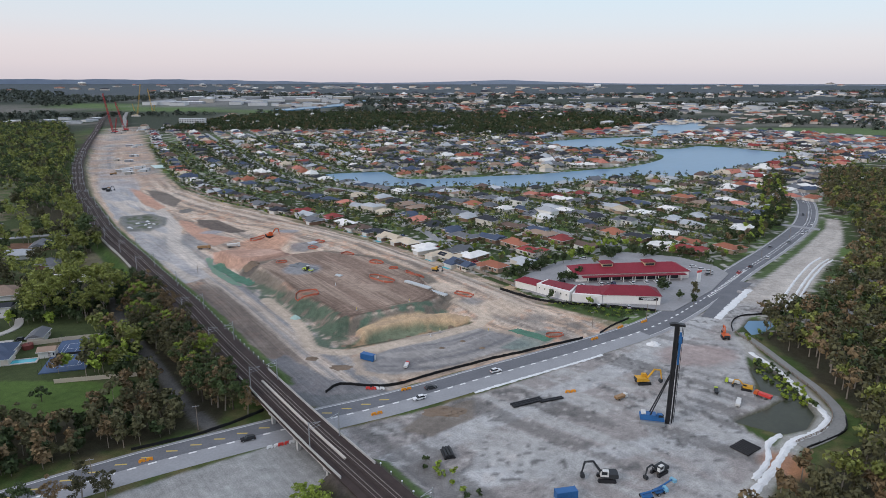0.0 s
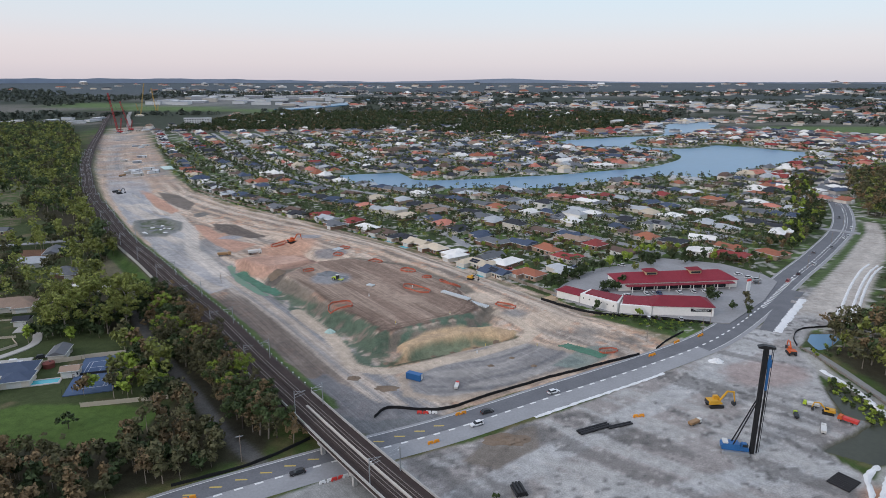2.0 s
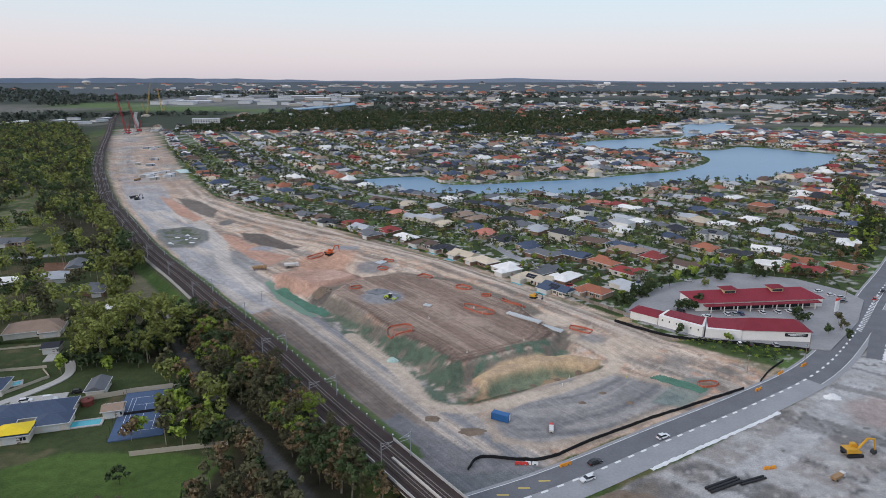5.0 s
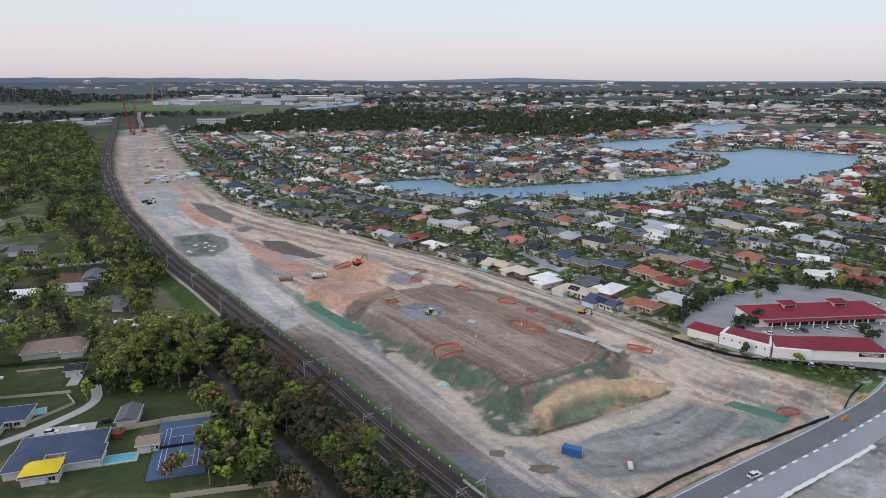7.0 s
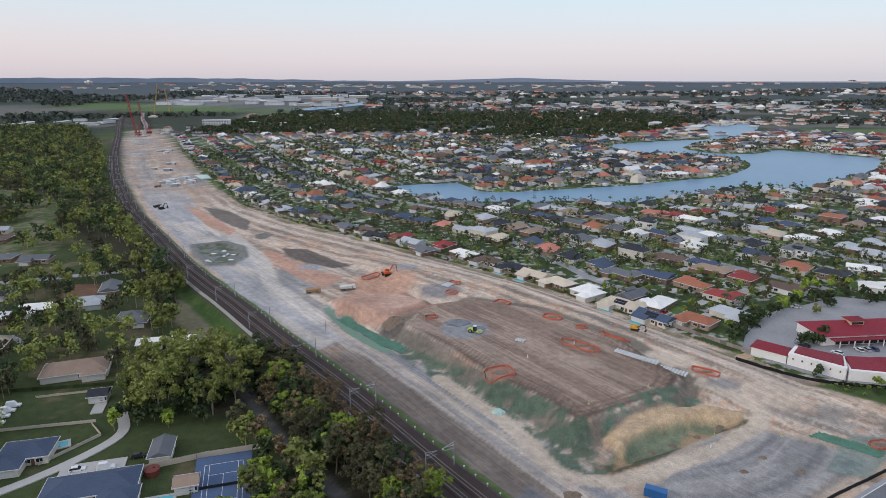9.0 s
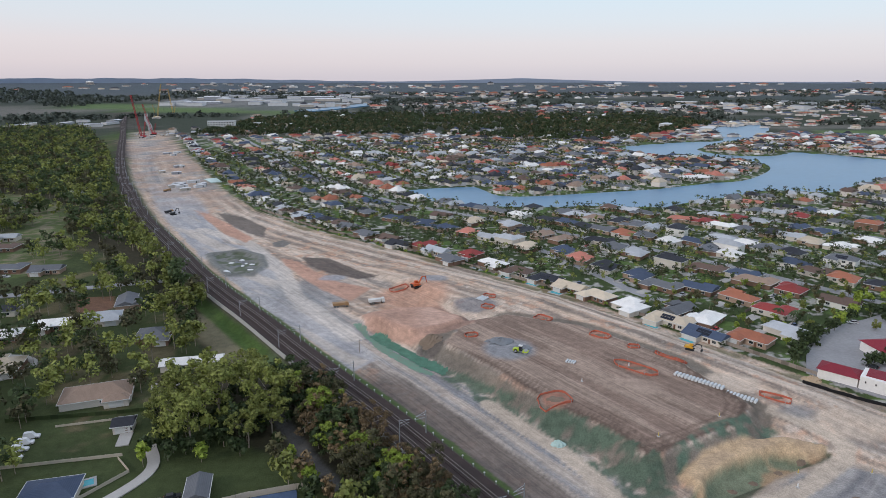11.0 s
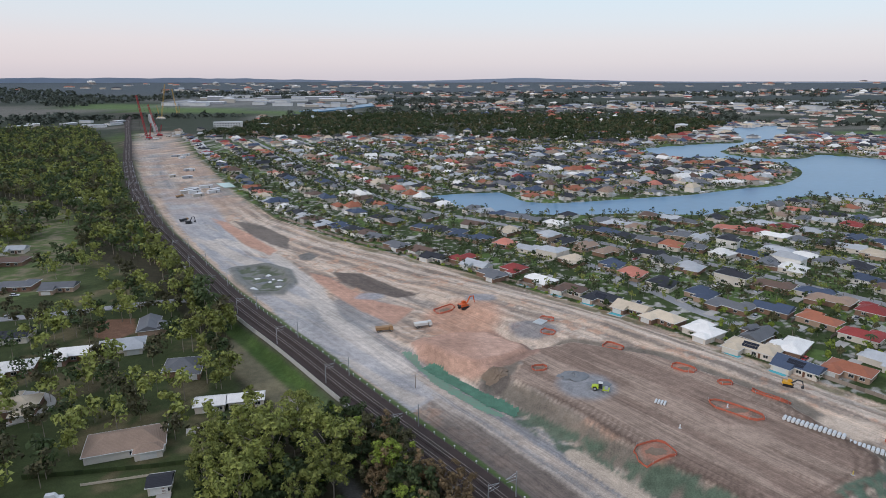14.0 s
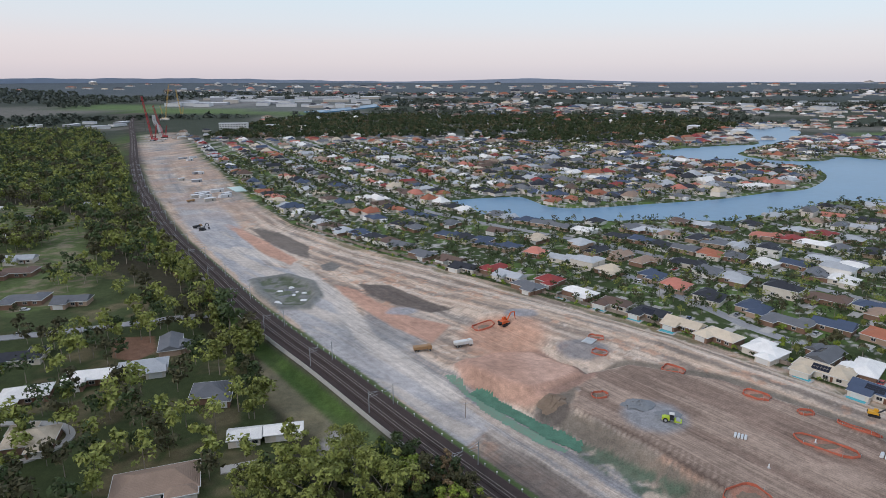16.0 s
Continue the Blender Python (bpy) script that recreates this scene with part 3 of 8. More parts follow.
    for o, w, rgb, k in ((13, 2.0, dust, 0.85), (20, 0.9, (0.27, 0.275, 0.285), 0.8), (26, 2.6, (0.50, 0.47, 0.44), 0.7), (34, 0.9, (0.26, 0.26, 0.265), 0.7), (42, 1.6, pale, 0.8)):
        lay(reach * ramp(y, 330, 350) * ramp(-np.abs(rd_rail - o + 0.35 * wob), -w - 0.5, -w + 0.4), rgb, 0.5, k)
    lay(ramp(inside(x, y, PAD) + 0.5 * wob, -0.6, 0.7), (0.25, 0.178, 0.138), 1.0)
    lay(ramp(inside(x, y, PAD) + 0.5 * wob, -0.6, 0.7) * ramp(fbm(x + 0.76 * y, y * 0.1, 5, 44, 3), 0.47, 0.56), (0.36, 0.27, 0.21), 1.0, 0.8)
    for o in (3.4, 5.8):
        lay(ramp(-np.abs(inside(x, y, PAD) - o + 0.12 * wob), -0.9, -0.3) * ramp(-y, -345, -320), (0.15, 0.105, 0.08), 0.2, 0.7)
    lay(ramp(-np.abs(inside(x, y, PAD) - 1.2 + 0.15 * wob), -1.6, -0.6) * ramp(-y, -345, -330), (0.125, 0.088, 0.068), 0.2, 0.9)
    lay(ramp(-np.abs(inside(x, y, PAD) + 4.5 + 0.4 * wob), -4.5, -2.5) * ramp(works, 0, 3), (0.175, 0.15, 0.12), 0.1, 0.9)
    lay(ramp(inside(x, y, GREEN_BATTER) + 0.6 * wob, -0.6, 0.7) * ramp(small, 0.3, 0.5), (0.085, 0.125, 0.085), 0, 0.9)
    lay(ramp(inside(x, y, GREEN_CORNER) + 0.6 * wob, -0.6, 0.7) * ramp(small * 0.5 + mid * 0.5, 0.42, 0.52), (0.095, 0.15, 0.105), 0, 0.9)
    lay(ramp(inside(x, y, BASIN) + 0.3 * wob, -1.6, 0.4), (0.15, 0.185, 0.115), 0, 0.9)
    lay(ramp(-np.abs(along(x, y, [(-44, 244), (-26, 252), (-8, 261), (7, 270)])[0]) + 0.15 * wob, -2.4, -1.4), (0.075, 0.08, 0.05), 0, 0.9)
    lay(ramp(inside(x, y, BASIN), 0, 1) * ramp(mid, 0.56, 0.62), (0.40, 0.25, 0.15), 0, 0.7)
    lay(ramp(inside(x, y, TAN_BENCH) + 0.25 * wob, -1.2, 0.4), (0.52, 0.37, 0.225), 0.2, 0.95)
    lay(ramp(inside(x, y, TAN_BENCH) + 0.25 * wob, 0.5, 1.6) * ramp(band2, 0.5, 0.56), (0.40, 0.29, 0.19), 0.2, 0.7)
    lay(ramp(inside(x, y, COMPOUND) + 0.5 * wob, -0.6, 0.7), (0.245, 0.235, 0.23), 0.5, 0.95)
    lay(ramp(inside(x, y, COMPOUND) + 0.5 * wob, -0.6, 0.7) * ramp(big * 0.4 + mid * 0.6, 0.5, 0.62), (0.33, 0.31, 0.285), 0.4, 0.8)
    lay(ramp(-np.abs(inside(x, y, COMPOUND) - 1.0 + 0.8 * wob), -2.6, -1.2), (0.45, 0.355, 0.27), 0.2, 0.75)
    arc = fbm(np.hypot(x + 30, y - 300), (x - y) / 8, 4, 81, 3)
    lay(ramp(inside(x, y, COMPOUND), 1, 3) * ramp(arc, 0.55, 0.6), (0.36, 0.335, 0.31), 0.2, 0.7)
    lay(ramp(inside(x, y, COMPOUND), 1, 3) * ramp(-arc, -0.40, -0.36), (0.14, 0.14, 0.145), 0.2, 0.6)
    loop = np.abs(along(x, y, LOOP_ROAD)[0]) + 0.25 * wob
    lay(ramp(-loop, -3.6, -2.6), (0.50, 0.41, 0.32), 0.3, 0.95)
    lay(ramp(inside(x, y, [(18, 243), (28, 253), (38, 262), (50, 262), (42, 250), (30, 240)]) + 0.4 * wob, -0.6, 0.7), (0.19, 0.235, 0.21), 0.2, 0.8)
    lay(ramp(inside(x, y, GRAVEL_N) + 0.6 * wob, -0.8, 0.9), (0.42, 0.40, 0.39), 0.35, 0.92)
    lay(ramp(inside(x, y, GRAVEL_N), 0, 3) * ramp(band2, 0.52, 0.57), (0.31, 0.31, 0.32), 0.35, 0.7)
    lay(ramp(inside(x, y, GRAVEL_N), 0, 3) * ramp(-band, -0.46, -0.41), (0.53, 0.46, 0.39), 0.35, 0.8)
    lay(ramp(-np.hypot(x + 185, y - 425) + wob, -34, -16), (0.25, 0.25, 0.25), 0.7, 0.8)
    lay(ramp(-np.abs(along(x, y, PALE_TRACK)[0]) + 0.3 * wob, -6, -4), (0.55, 0.49, 0.43), 0.8, 0.85)
    lay(ramp(inside(x, y, MOUND) + 0.3 * wob, -6, -4), (0.46, 0.285, 0.21), 0.4)
    lay(ramp(inside(x, y, MOUND) + 0.3 * wob, 1, 3) * ramp(x, -130, -118), (0.55, 0.36, 0.275), 0.2, 0.85)
    lay(ramp(-np.abs(inside(x, y, MOUND) + 2.5 + 0.3 * wob), -3.0, -1.5) * ramp(x, -122, -112), (0.27, 0.175, 0.135), 0, 0.85)
    lay(ramp(inside(x, y, PINK_STRIP) + 0.2 * wob, -0.7, 0.8), (0.48, 0.285, 0.205), 0.5, 0.95)
    lay(ramp(inside(x, y, PINK_STRIP_2) + 0.2 * wob, -0.7, 0.8), (0.48, 0.285, 0.205), 0.4, 0.95)
    lay(ramp(-np.hypot(x + 128, y - 418) + wob, -26, -14), (0.49, 0.285, 0.195), 0.6, 0.85)
    lay(ramp(inside(x, y, DARK_PATCH) + 0.3 * wob, -0.6, 0.7), (0.135, 0.11, 0.095), 0.6, 0.95)
    lay(ramp(inside(x, y, DARK_PATCH_2) + 0.3 * wob, -0.6, 0.7), (0.165, 0.14, 0.12), 0.4, 0.95)
    lay(ramp(inside(x, y, DARK_DOT), -0.6, 0.7), (0.18, 0.17, 0.155), 0, 0.95)
    lay(ramp(inside(x, y, ROUND) + 0.2 * wob, -3, 0), (0.165, 0.17, 0.155), 0, 0.9)
    lay(ramp(inside(x, y, ROUND) + 0.2 * wob, 3, 5) * ramp(small, 0.4, 0.6), (0.09, 0.11, 0.06), 0, 0.8)
    lay(ramp(-np.hypot(x + 85, y - 338) + 0.5 * wob, -13, -8), (0.27, 0.275, 0.285), 0.3, 0.9)
    lay(ramp(-np.hypot((x + 118) * 0.8, y - 345) + 0.4 * wob, -7, -4), (0.10, 0.085, 0.075), 0.3, 0.8)
    for px, py, pr in PITS:
        lay(ramp(-np.hypot(x - px, y - py) + 0.35 * wob, -pr - 0.6, -pr + 1.2), (0.40, 0.20, 0.14), 0.1, 0.8)
    for px, py, pr, rgb in ((-96, 398, 9, (0.20, 0.20, 0.21)), (-118, 440, 7, (0.27, 0.28, 0.30)), (-176, 452, 6, (0.30, 0.31, 0.33)), (-40, 305, 6, (0.36, 0.27, 0.21)), (-4, 312, 8, (0.57, 0.46, 0.36)), (24, 285, 9, (0.55, 0.44, 0.34)), (40, 275, 5, (0.24, 0.22, 0.20)), (10, 292, 4, (0.25, 0.24, 0.23)), (56, 268, 4, (0.20, 0.18, 0.16))):
        lay(ramp(-np.hypot((x - px) * 0.75, y - py) + 0.9 * wob, -pr - 1, -pr + 2), rgb, 0.4, 0.75)
    north = ramp(works, 0, 4) * ramp(y, 620, 760)
    lay(north * ramp(mid, 0.45, 0.6), (0.31, 0.295, 0.28), 0.6, 0.7)
    lay(north * ramp(big, 0.5, 0.62), (0.40, 0.275, 0.205), 0.4, 0.6)

    # the gravel yard south of the road
    lot = inside(x, y, LOT) + 0.3 * wob
    lay(ramp(lot, -0.6, 0.7), (0.315, 0.287, 0.268), 0.12)
    lay(ramp(lot, -0.6, 0.7) * ramp(mid * 0.5 + small * 0.5, 0.54, 0.62), (0.13, 0.125, 0.12), 0.1, 0.8)
    lay(ramp(lot, -0.6, 0.7) * ramp(big * 0.5 + mid * 0.5, 0.5, 0.56), (0.39, 0.38, 0.365), 0.2, 0.7)
    for ax, ay, bx, by, w in ((-20, 160, 70, 228, 6), (70, 228, 120, 275, 7), (0, 150, 60, 170, 5), (60, 170, 98, 176, 5), (150, 300, 290, 470, 7)):
        lay(ramp(-np.abs(along(x, y, [(ax, ay), (bx, by)])[0]) + 0.5 * wob, -w, -w * 0.6) * ramp(lot, 0, 3), (0.44, 0.435, 0.425), 0.2, 0.8)
    rut = fbm(0.62 * x + 0.78 * y, (0.78 * x - 0.62 * y) / 9, 5, 61, 4)
    lay(ramp(lot, 0, 2) * ramp(rut, 0.56, 0.60), (0.40, 0.39, 0.37), 0.1, 0.75)
    lay(ramp(lot, 0, 2) * ramp(-rut, -0.42, -0.38), (0.17, 0.16, 0.15), 0.1, 0.7)
    speck = value_noise(x, y, 1.9, 71)
    lay(ramp(lot, 0, 2) * ramp(speck, 0.74, 0.82) * ramp(mid, 0.45, 0.55), (0.12, 0.115, 0.11), 0, 0.8)
    lay(ramp(lot, 0, 2) * ramp(value_noise(x, y, 2.3, 72), 0.82, 0.9), (0.48, 0.45, 0.42), 0, 0.7)
    lay(ramp(-np.hypot((x - 100) * 0.7, y - 236) + 1.2 * wob, -14, -9), (0.36, 0.26, 0.23), 0, 0.6)
    lay(ramp(inside(x, y, [(-18, 178), (-10, 190), (6, 198), (6, 186), (-8, 174)]) + 0.4 * wob, -0.6, 0.7), (0.17, 0.145, 0.12), 0, 0.85)
    south_w = inside(x, y, [(-130, 120), (-60, 168), (-40, 180), (-28, 165), (-22, 120), (-60, 90)])
    lay(ramp(south_w + 0.3 * wob, -0.6, 0.7) * ramp(-(x + 0.0), 25, 32), (0.33, 0.325, 0.315), 0.4, 0.9)
    lay(ramp(-np.abs(along(x, y, LOT_EAST_PATH)[0]) + 0.2 * wob, -4.5, -2.5), (0.40, 0.385, 0.36), 0, 0.8)
    lay(ramp(-np.hypot(x - 97, y - 160) + 0.5 * wob, -9, -4), (0.36, 0.17, 0.09), 0, 0.85)
    verge = along(x, y, ROAD_LINE)[0]
    upper = ramp(y, 292, 306) * ramp(-y, -520, -490) * ramp(lot, -2, 1)
    lay(upper * ramp(verge, 14, 17), (0.44, 0.395, 0.345), 0.1, 0.85)
    lay(upper * ramp(-np.abs(verge - 28 + 0.8 * wob), -3.5, -2), (0.52, 0.475, 0.42), 0.1, 0.8)
    lay(upper * ramp(-np.abs(verge - 12.5 + 0.15 * wob), -3.2, -2.4) * ramp(y, 335, 345), (0.062, 0.10, 0.028), 0, 0.95)
    pond = np.maximum(inside(x, y, POND_POLY), inside(x, y, POND_2))
    lay(ramp(pond, -2, 0.5), (0.09, 0.085, 0.06), 0, 0.9)
    lay(ramp(-np.abs(along(x, y, DIRT_TRACK)[0]) + 0.2 * wob, -3.4, -1.8), (0.12, 0.115, 0.108), 0.1, 0.9)
    lay(ramp(inside(x, y, CLEARING) + 0.4 * wob, -2, 2), (0.21, 0.185, 0.115), 0.1, 0.75)
    lay(ramp(inside(x, y, [(-228, 402), (-205, 384), (-190, 362), (-182, 342), (-189, 344), (-205, 358), (-219, 377)]) + 0.4 * wob, -2, 1), (0.085, 0.155, 0.035), 0, 0.9)
    lay(ramp(-np.hypot(x + 185, y - 331) + 0.8 * wob, -13, -8), (0.36, 0.34, 0.32), 0, 0.85)
    lay(ramp(inside(x, y, [(46, 297), (60, 286), (79, 271), (84, 282), (102, 288), (80, 294), (60, 300)]) + 0.3 * wob, -1, 1), (0.055, 0.095, 0.024), 0, 0.9)
    lay(ramp(inside(x, y, [(-62, 200), (-44, 190), (-24, 203), (-28, 210), (-46, 213), (-60, 226), (-70, 236), (-76, 226)]) + 0.4 * wob, -0.6, 0.7), (0.17, 0.172, 0.18), 0.5, 0.9)
    # the railway's bank: grass on the sides, dark ballast dust on top
    d, way = along(x, y, RAIL_LINE)
    on = (way < BRIDGE_FROM + 4) | (way > BRIDGE_TO - 4)
    lay(np.where(on, ramp(-np.abs(d + 2.5), -13.5, -11.5), 0), (0.06, 0.10, 0.026), 0, 0.9)
    lay(np.where(on & (d < -7), ramp(-np.abs(d + 14), -9, -7), 0) * ramp(-y, -332, -318), (0.05, 0.045, 0.028), 0, 0.95)
    lay(np.where(on, ramp(-np.abs(d - 9.5) + 0.6 * wob, -3.2, -2), 0) * ramp(-y, -470, -440), (0.075, 0.12, 0.032), 0, 0.85)
    lay(np.where(on, ramp(-np.abs(d) + 0.15 * wob, -8.5, -7), 0), (0.085, 0.07, 0.06), 0)
    return col


def build_ground():
    xs = spaced(-320, 170, 1.2, -520, 420, 3.2, -4850, 4850)
    ys = spaced(140, 620, 1.2, 60, 900, 4.0, -1500, 4900)
    x, y = np.meshgrid(xs, ys)
    z = ground_height(x, y)
    SHEET.update(x=xs, y=ys, z=z)
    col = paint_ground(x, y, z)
    nx, ny = len(xs), len(ys)
    me = bpy.data.meshes.new("ground")
    me.vertices.add(nx * ny)
    me.vertices.foreach_set("co", np.stack([x, y, z], -1).astype(np.float32).ravel())
    i = (np.arange(ny - 1)[:, None] * nx + np.arange(nx - 1)[None, :]).ravel()
    loops = np.stack([i, i + 1, i + nx + 1, i + nx], 1).astype(np.int32)
    me.loops.add(loops.size)
    me.loops.foreach_set("vertex_index", loops.ravel())
    me.polygons.add(len(loops))
    me.polygons.foreach_set("loop_start", np.arange(0, loops.size, 4, dtype=np.int32))
    me.polygons.foreach_set("use_smooth", np.ones(len(loops), bool))
    me.update(calc_edges=True)
    at = me.color_attributes.new("zone", "FLOAT_COLOR", "POINT")
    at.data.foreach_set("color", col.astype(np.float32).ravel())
    d, way = along(x, y, RAIL_LINE)
    fl = me.attributes.new("flow", "FLOAT_VECTOR", "POINT")
    fl.data.foreach_set("vector", np.stack([way, d, np.zeros_like(d)], -1).astype(np.float32).ravel())
    me.materials.append(GROUND)
    return tagged(new("ground", me), "bare earthworks, gravel, grass and suburb ground", "ground", kind="structure")


build_ground()


def build_backdrop():
    """A low ridge along the horizon; the blue of distance haze is put into its colour."""
    verts, faces = [], []
    k = 260
    for i in range(k):
        a = radians(-62 + 124 * i / (k - 1))
        x, y = 4830 * math.sin(a), 4830 * math.cos(a)
        u = a * 57.3
        h = 88 + 20 * math.exp(-((u - 5) / 7) ** 2) + 5 * math.exp(-((u - 5.5) / 1.5) ** 2) + 24 * ramp(-u, 3, 24) + 2.0 * math.sin(u * 1.3) * ramp(-u, 0, 10) + 1.2 * math.sin(u * 3.1 + 1) * ramp(-u, 0, 10)
        if y > 4780:
            x, y = x * 4780 / y, 4780
        for q, zz in ((1.0, 40), (1.0, h), (1.01, 40)):
            verts.append((x * q, y * q, zz))
    for i in range(k - 1):
        a, b_ = 3 * i, 3 * i + 3
        faces += [(a, b_, b_ + 1, a + 1), (a + 1, b_ + 1, b_ + 2, a + 2)]
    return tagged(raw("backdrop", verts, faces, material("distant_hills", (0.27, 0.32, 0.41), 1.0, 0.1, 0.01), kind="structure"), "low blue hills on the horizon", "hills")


build_backdrop()


def water_sheet(name, poly, z, mat, label):
    bm = bmesh.new()
    f = bm.faces.new([bm.verts.new((x, y, z)) for x, y in poly])
    bmesh.ops.triangulate(bm, faces=[f])
    ob = part(name, bm, mat, label=label, kind="structure")
    if ob.data.polygons[0].normal.z < 0:
        ob.data.flip_normals()
    return tagged(ob, category="water")


lake_edge = smooth_line(LAKE + LAKE[:1], 14)[:-1]
water_sheet("water", [tuple(p) for p in lake_edge], -0.6, WATER, "calm blue lake reflecting the evening sky")
water_sheet("water", POND_POLY, -0.9, POND, "murky brown sediment pond")
water_sheet("water", POND_2, -0.7, WATER, "small pale basin of standing water")
# ---------------------------------------------------------------- railway, bridge and walls
def build_railway():
    rail = thing("railway_track", "two rusty railway tracks on dark ballast", "railway", kind="structure")
    line = RAILS[RAIL_WAY < 2300]
    way = RAIL_WAY[RAIL_WAY < 2300]
    zz = rail_height(way) + far_rise(line[:, 0], line[:, 1])
    ribbon("ballast", line, -5.9, 5.9, zz - 0.25, BALLAST, rail, depth=0.6)
    for off in (-2.0, 2.0):
        ribbon("ballast", line, off - 1.55, off + 1.55, zz - 0.06, BALLAST, rail, depth=0.25)
        for g in (-0.56, 0.56):
            ribbon("rail", line, off + g - 0.07, off + g + 0.07, zz + 0.16, RAIL, rail, depth=0.16)
    verts, faces = [], []
    near = line[way < 760]
    for off in (-2.0, 2.0):
        for x, y, a in walk_along(offset(near, off), 0.72):
            c, s = math.cos(radians(a)), math.sin(radians(a))
            z = float(rail_height(along(x, y, RAIL_LINE)[1]))
            k = len(verts)
            for zz_ in (z - 0.1, z + 0.03):
                for u, v in ((-0.13, -1.15), (0.13, -1.15), (0.13, 1.15), (-0.13, 1.15)):
                    verts.append((x + u * c - v * s, y + u * s + v * c, zz_))
            faces += [tuple(k + i for i in f) for f in BOX_FACES]
    raw("sleeper", verts, faces, SLEEPER, rail, "weathered concrete sleepers", "stuff")
    return rail


build_railway()


def span(w0, w1, step=3.0):
    """The railway's centreline between two ways along it."""
    q = np.arange(w0, w1 + 0.01, step)
    return np.stack([np.interp(q, RAIL_WAY, RAILS[:, 0]), np.interp(q, RAIL_WAY, RAILS[:, 1])], 1)


def build_bridge():
    br = thing("railway_bridge", "concrete railway bridge over a two-lane road", "bridge")
    line = span(BRIDGE_FROM - 3, BRIDGE_TO + 3)
    z = float(rail_height(BRIDGE_TO))
    ribbon("deck", line, -5.3, 5.3, z - 0.5, CONCRETE_DARK, br, depth=0.45)
    for off in (-5.0, -2.6, 0.0, 2.6, 5.0):
        ribbon("girder", line, off - 0.45, off + 0.45, z - 0.92, CONCRETE, br, depth=1.0)
    for off in (-5.45, 5.45):
        ribbon("parapet", line, off - 0.14, off + 0.14, z + 0.55, CONCRETE, br, "pale concrete parapet", depth=1.5)
    ribbon("walkway", span(BRIDGE_FROM + 4, BRIDGE_TO - 4), -0.35, 0.35, z + 0.32, material("pale_walkway", (0.5, 0.45, 0.40), 0.85, 0.15, 1), br, "pale walkway slab between the tracks", depth=0.5)
    n = 4
    for i in range(n):
        w = BRIDGE_FROM + (BRIDGE_TO - BRIDGE_FROM) * (i + 0.35) / (n - 0.3)
        p = span(w, w + 1, 1.0)
        a = math.degrees(math.atan2(*(p[1] - p[0])[::-1]))
        base = height(*p[0]) - 0.5
        bm = bmesh.new()
        box(bm, (0, 0, z - 2.4), (1.5, 10.8, 1.0), pose(*p[0], 0, rz=a))
        part("headstock", bevelled(bm, 0.08), CONCRETE, br)
        for off in (-4.0, 0.0, 4.0):
            bm = bmesh.new()
            box(bm, (0, off, (base + z - 2.9) / 2), (1.1, 1.3, z - 2.9 - base), pose(*p[0], 0, rz=a))
            part("pier", bevelled(bm, 0.12), CONCRETE, br)
    return br


build_bridge()


def build_rail_wall():
    wall = thing("wall_rail", "weathered concrete retaining wall beside the railway", "wall", kind="structure")
    panels = {}
    for x, y, a in walk_along(offset(span(BRIDGE_TO + 4, BRIDGE_TO + 620, 4.0), -6.9), 4.0):
        top = float(rail_height(along(x, y, RAIL_LINE)[1])) + 0.75
        low = min(height(x - 2.5, y - 1.5), height(x, y)) - 0.5
        h = round((top - low) * 2) / 2
        if h not in panels:
            bm = bmesh.new()
            box(bm, (2.0, 0, -h / 2), (3.96, 0.22, h))
            panels[h] = part("panel", bevelled(bm, 0.03), CONCRETE, wall)
            panels[h].matrix_basis = pose(x, y, top, rz=a)
        else:
            again("panel", panels[h], wall, pose(x, y, top, rz=a))
    return wall


build_rail_wall()


def build_masts():
    def one(m, right):
        t = thing("overhead_line_mast", "grey steel railway mast with a cantilever arm", "mast", m, "masts along the railway")
        bm = bmesh.new()
        box(bm, (0, 0, 3.6), (0.28, 0.28, 8.6), taper=0.7)
        part("pole", bm, STEEL, t)
        bm = bmesh.new()
        for a, b_ in (((0, 0, 6.6), (0, -3.8, 6.9)), ((0, 0, 7.6), (0, -3.8, 6.9)), ((0, 0, 5.6), (0, -3.6, 5.9))):
            tube(bm, a, b_, 0.07, n=5)
        part("cantilever", bm, STEEL, t)
        bm = bmesh.new()
        tube(bm, (0, -0.4, 6.63), (0, -0.8, 6.66), 0.13, n=6)
        part("insulator", bm, BARRIER_WHITE, t)
        bm = bmesh.new()
        box(bm, (0, 0, -0.9), (0.7, 0.7, 0.9))
        part("footing", bm, CONCRETE, t)
        return t
    first = None
    for w in np.arange(BRIDGE_FROM - 30, BRIDGE_TO + 900, 46.0):
        for k, off in ((0, 4.9), (1, -4.9)):
            p = span(w, w + 1.2, 1.0)
            q = offset(p, off)[0]
            a = math.degrees(math.atan2(*(p[1] - p[0])[::-1])) + (0 if off < 0 else 180)
            m = pose(q[0], q[1], float(rail_height(w)) - 0.2, rz=a)
            if first is None:
                first = one(m, True)
            else:
                clone(first, m)


build_masts()


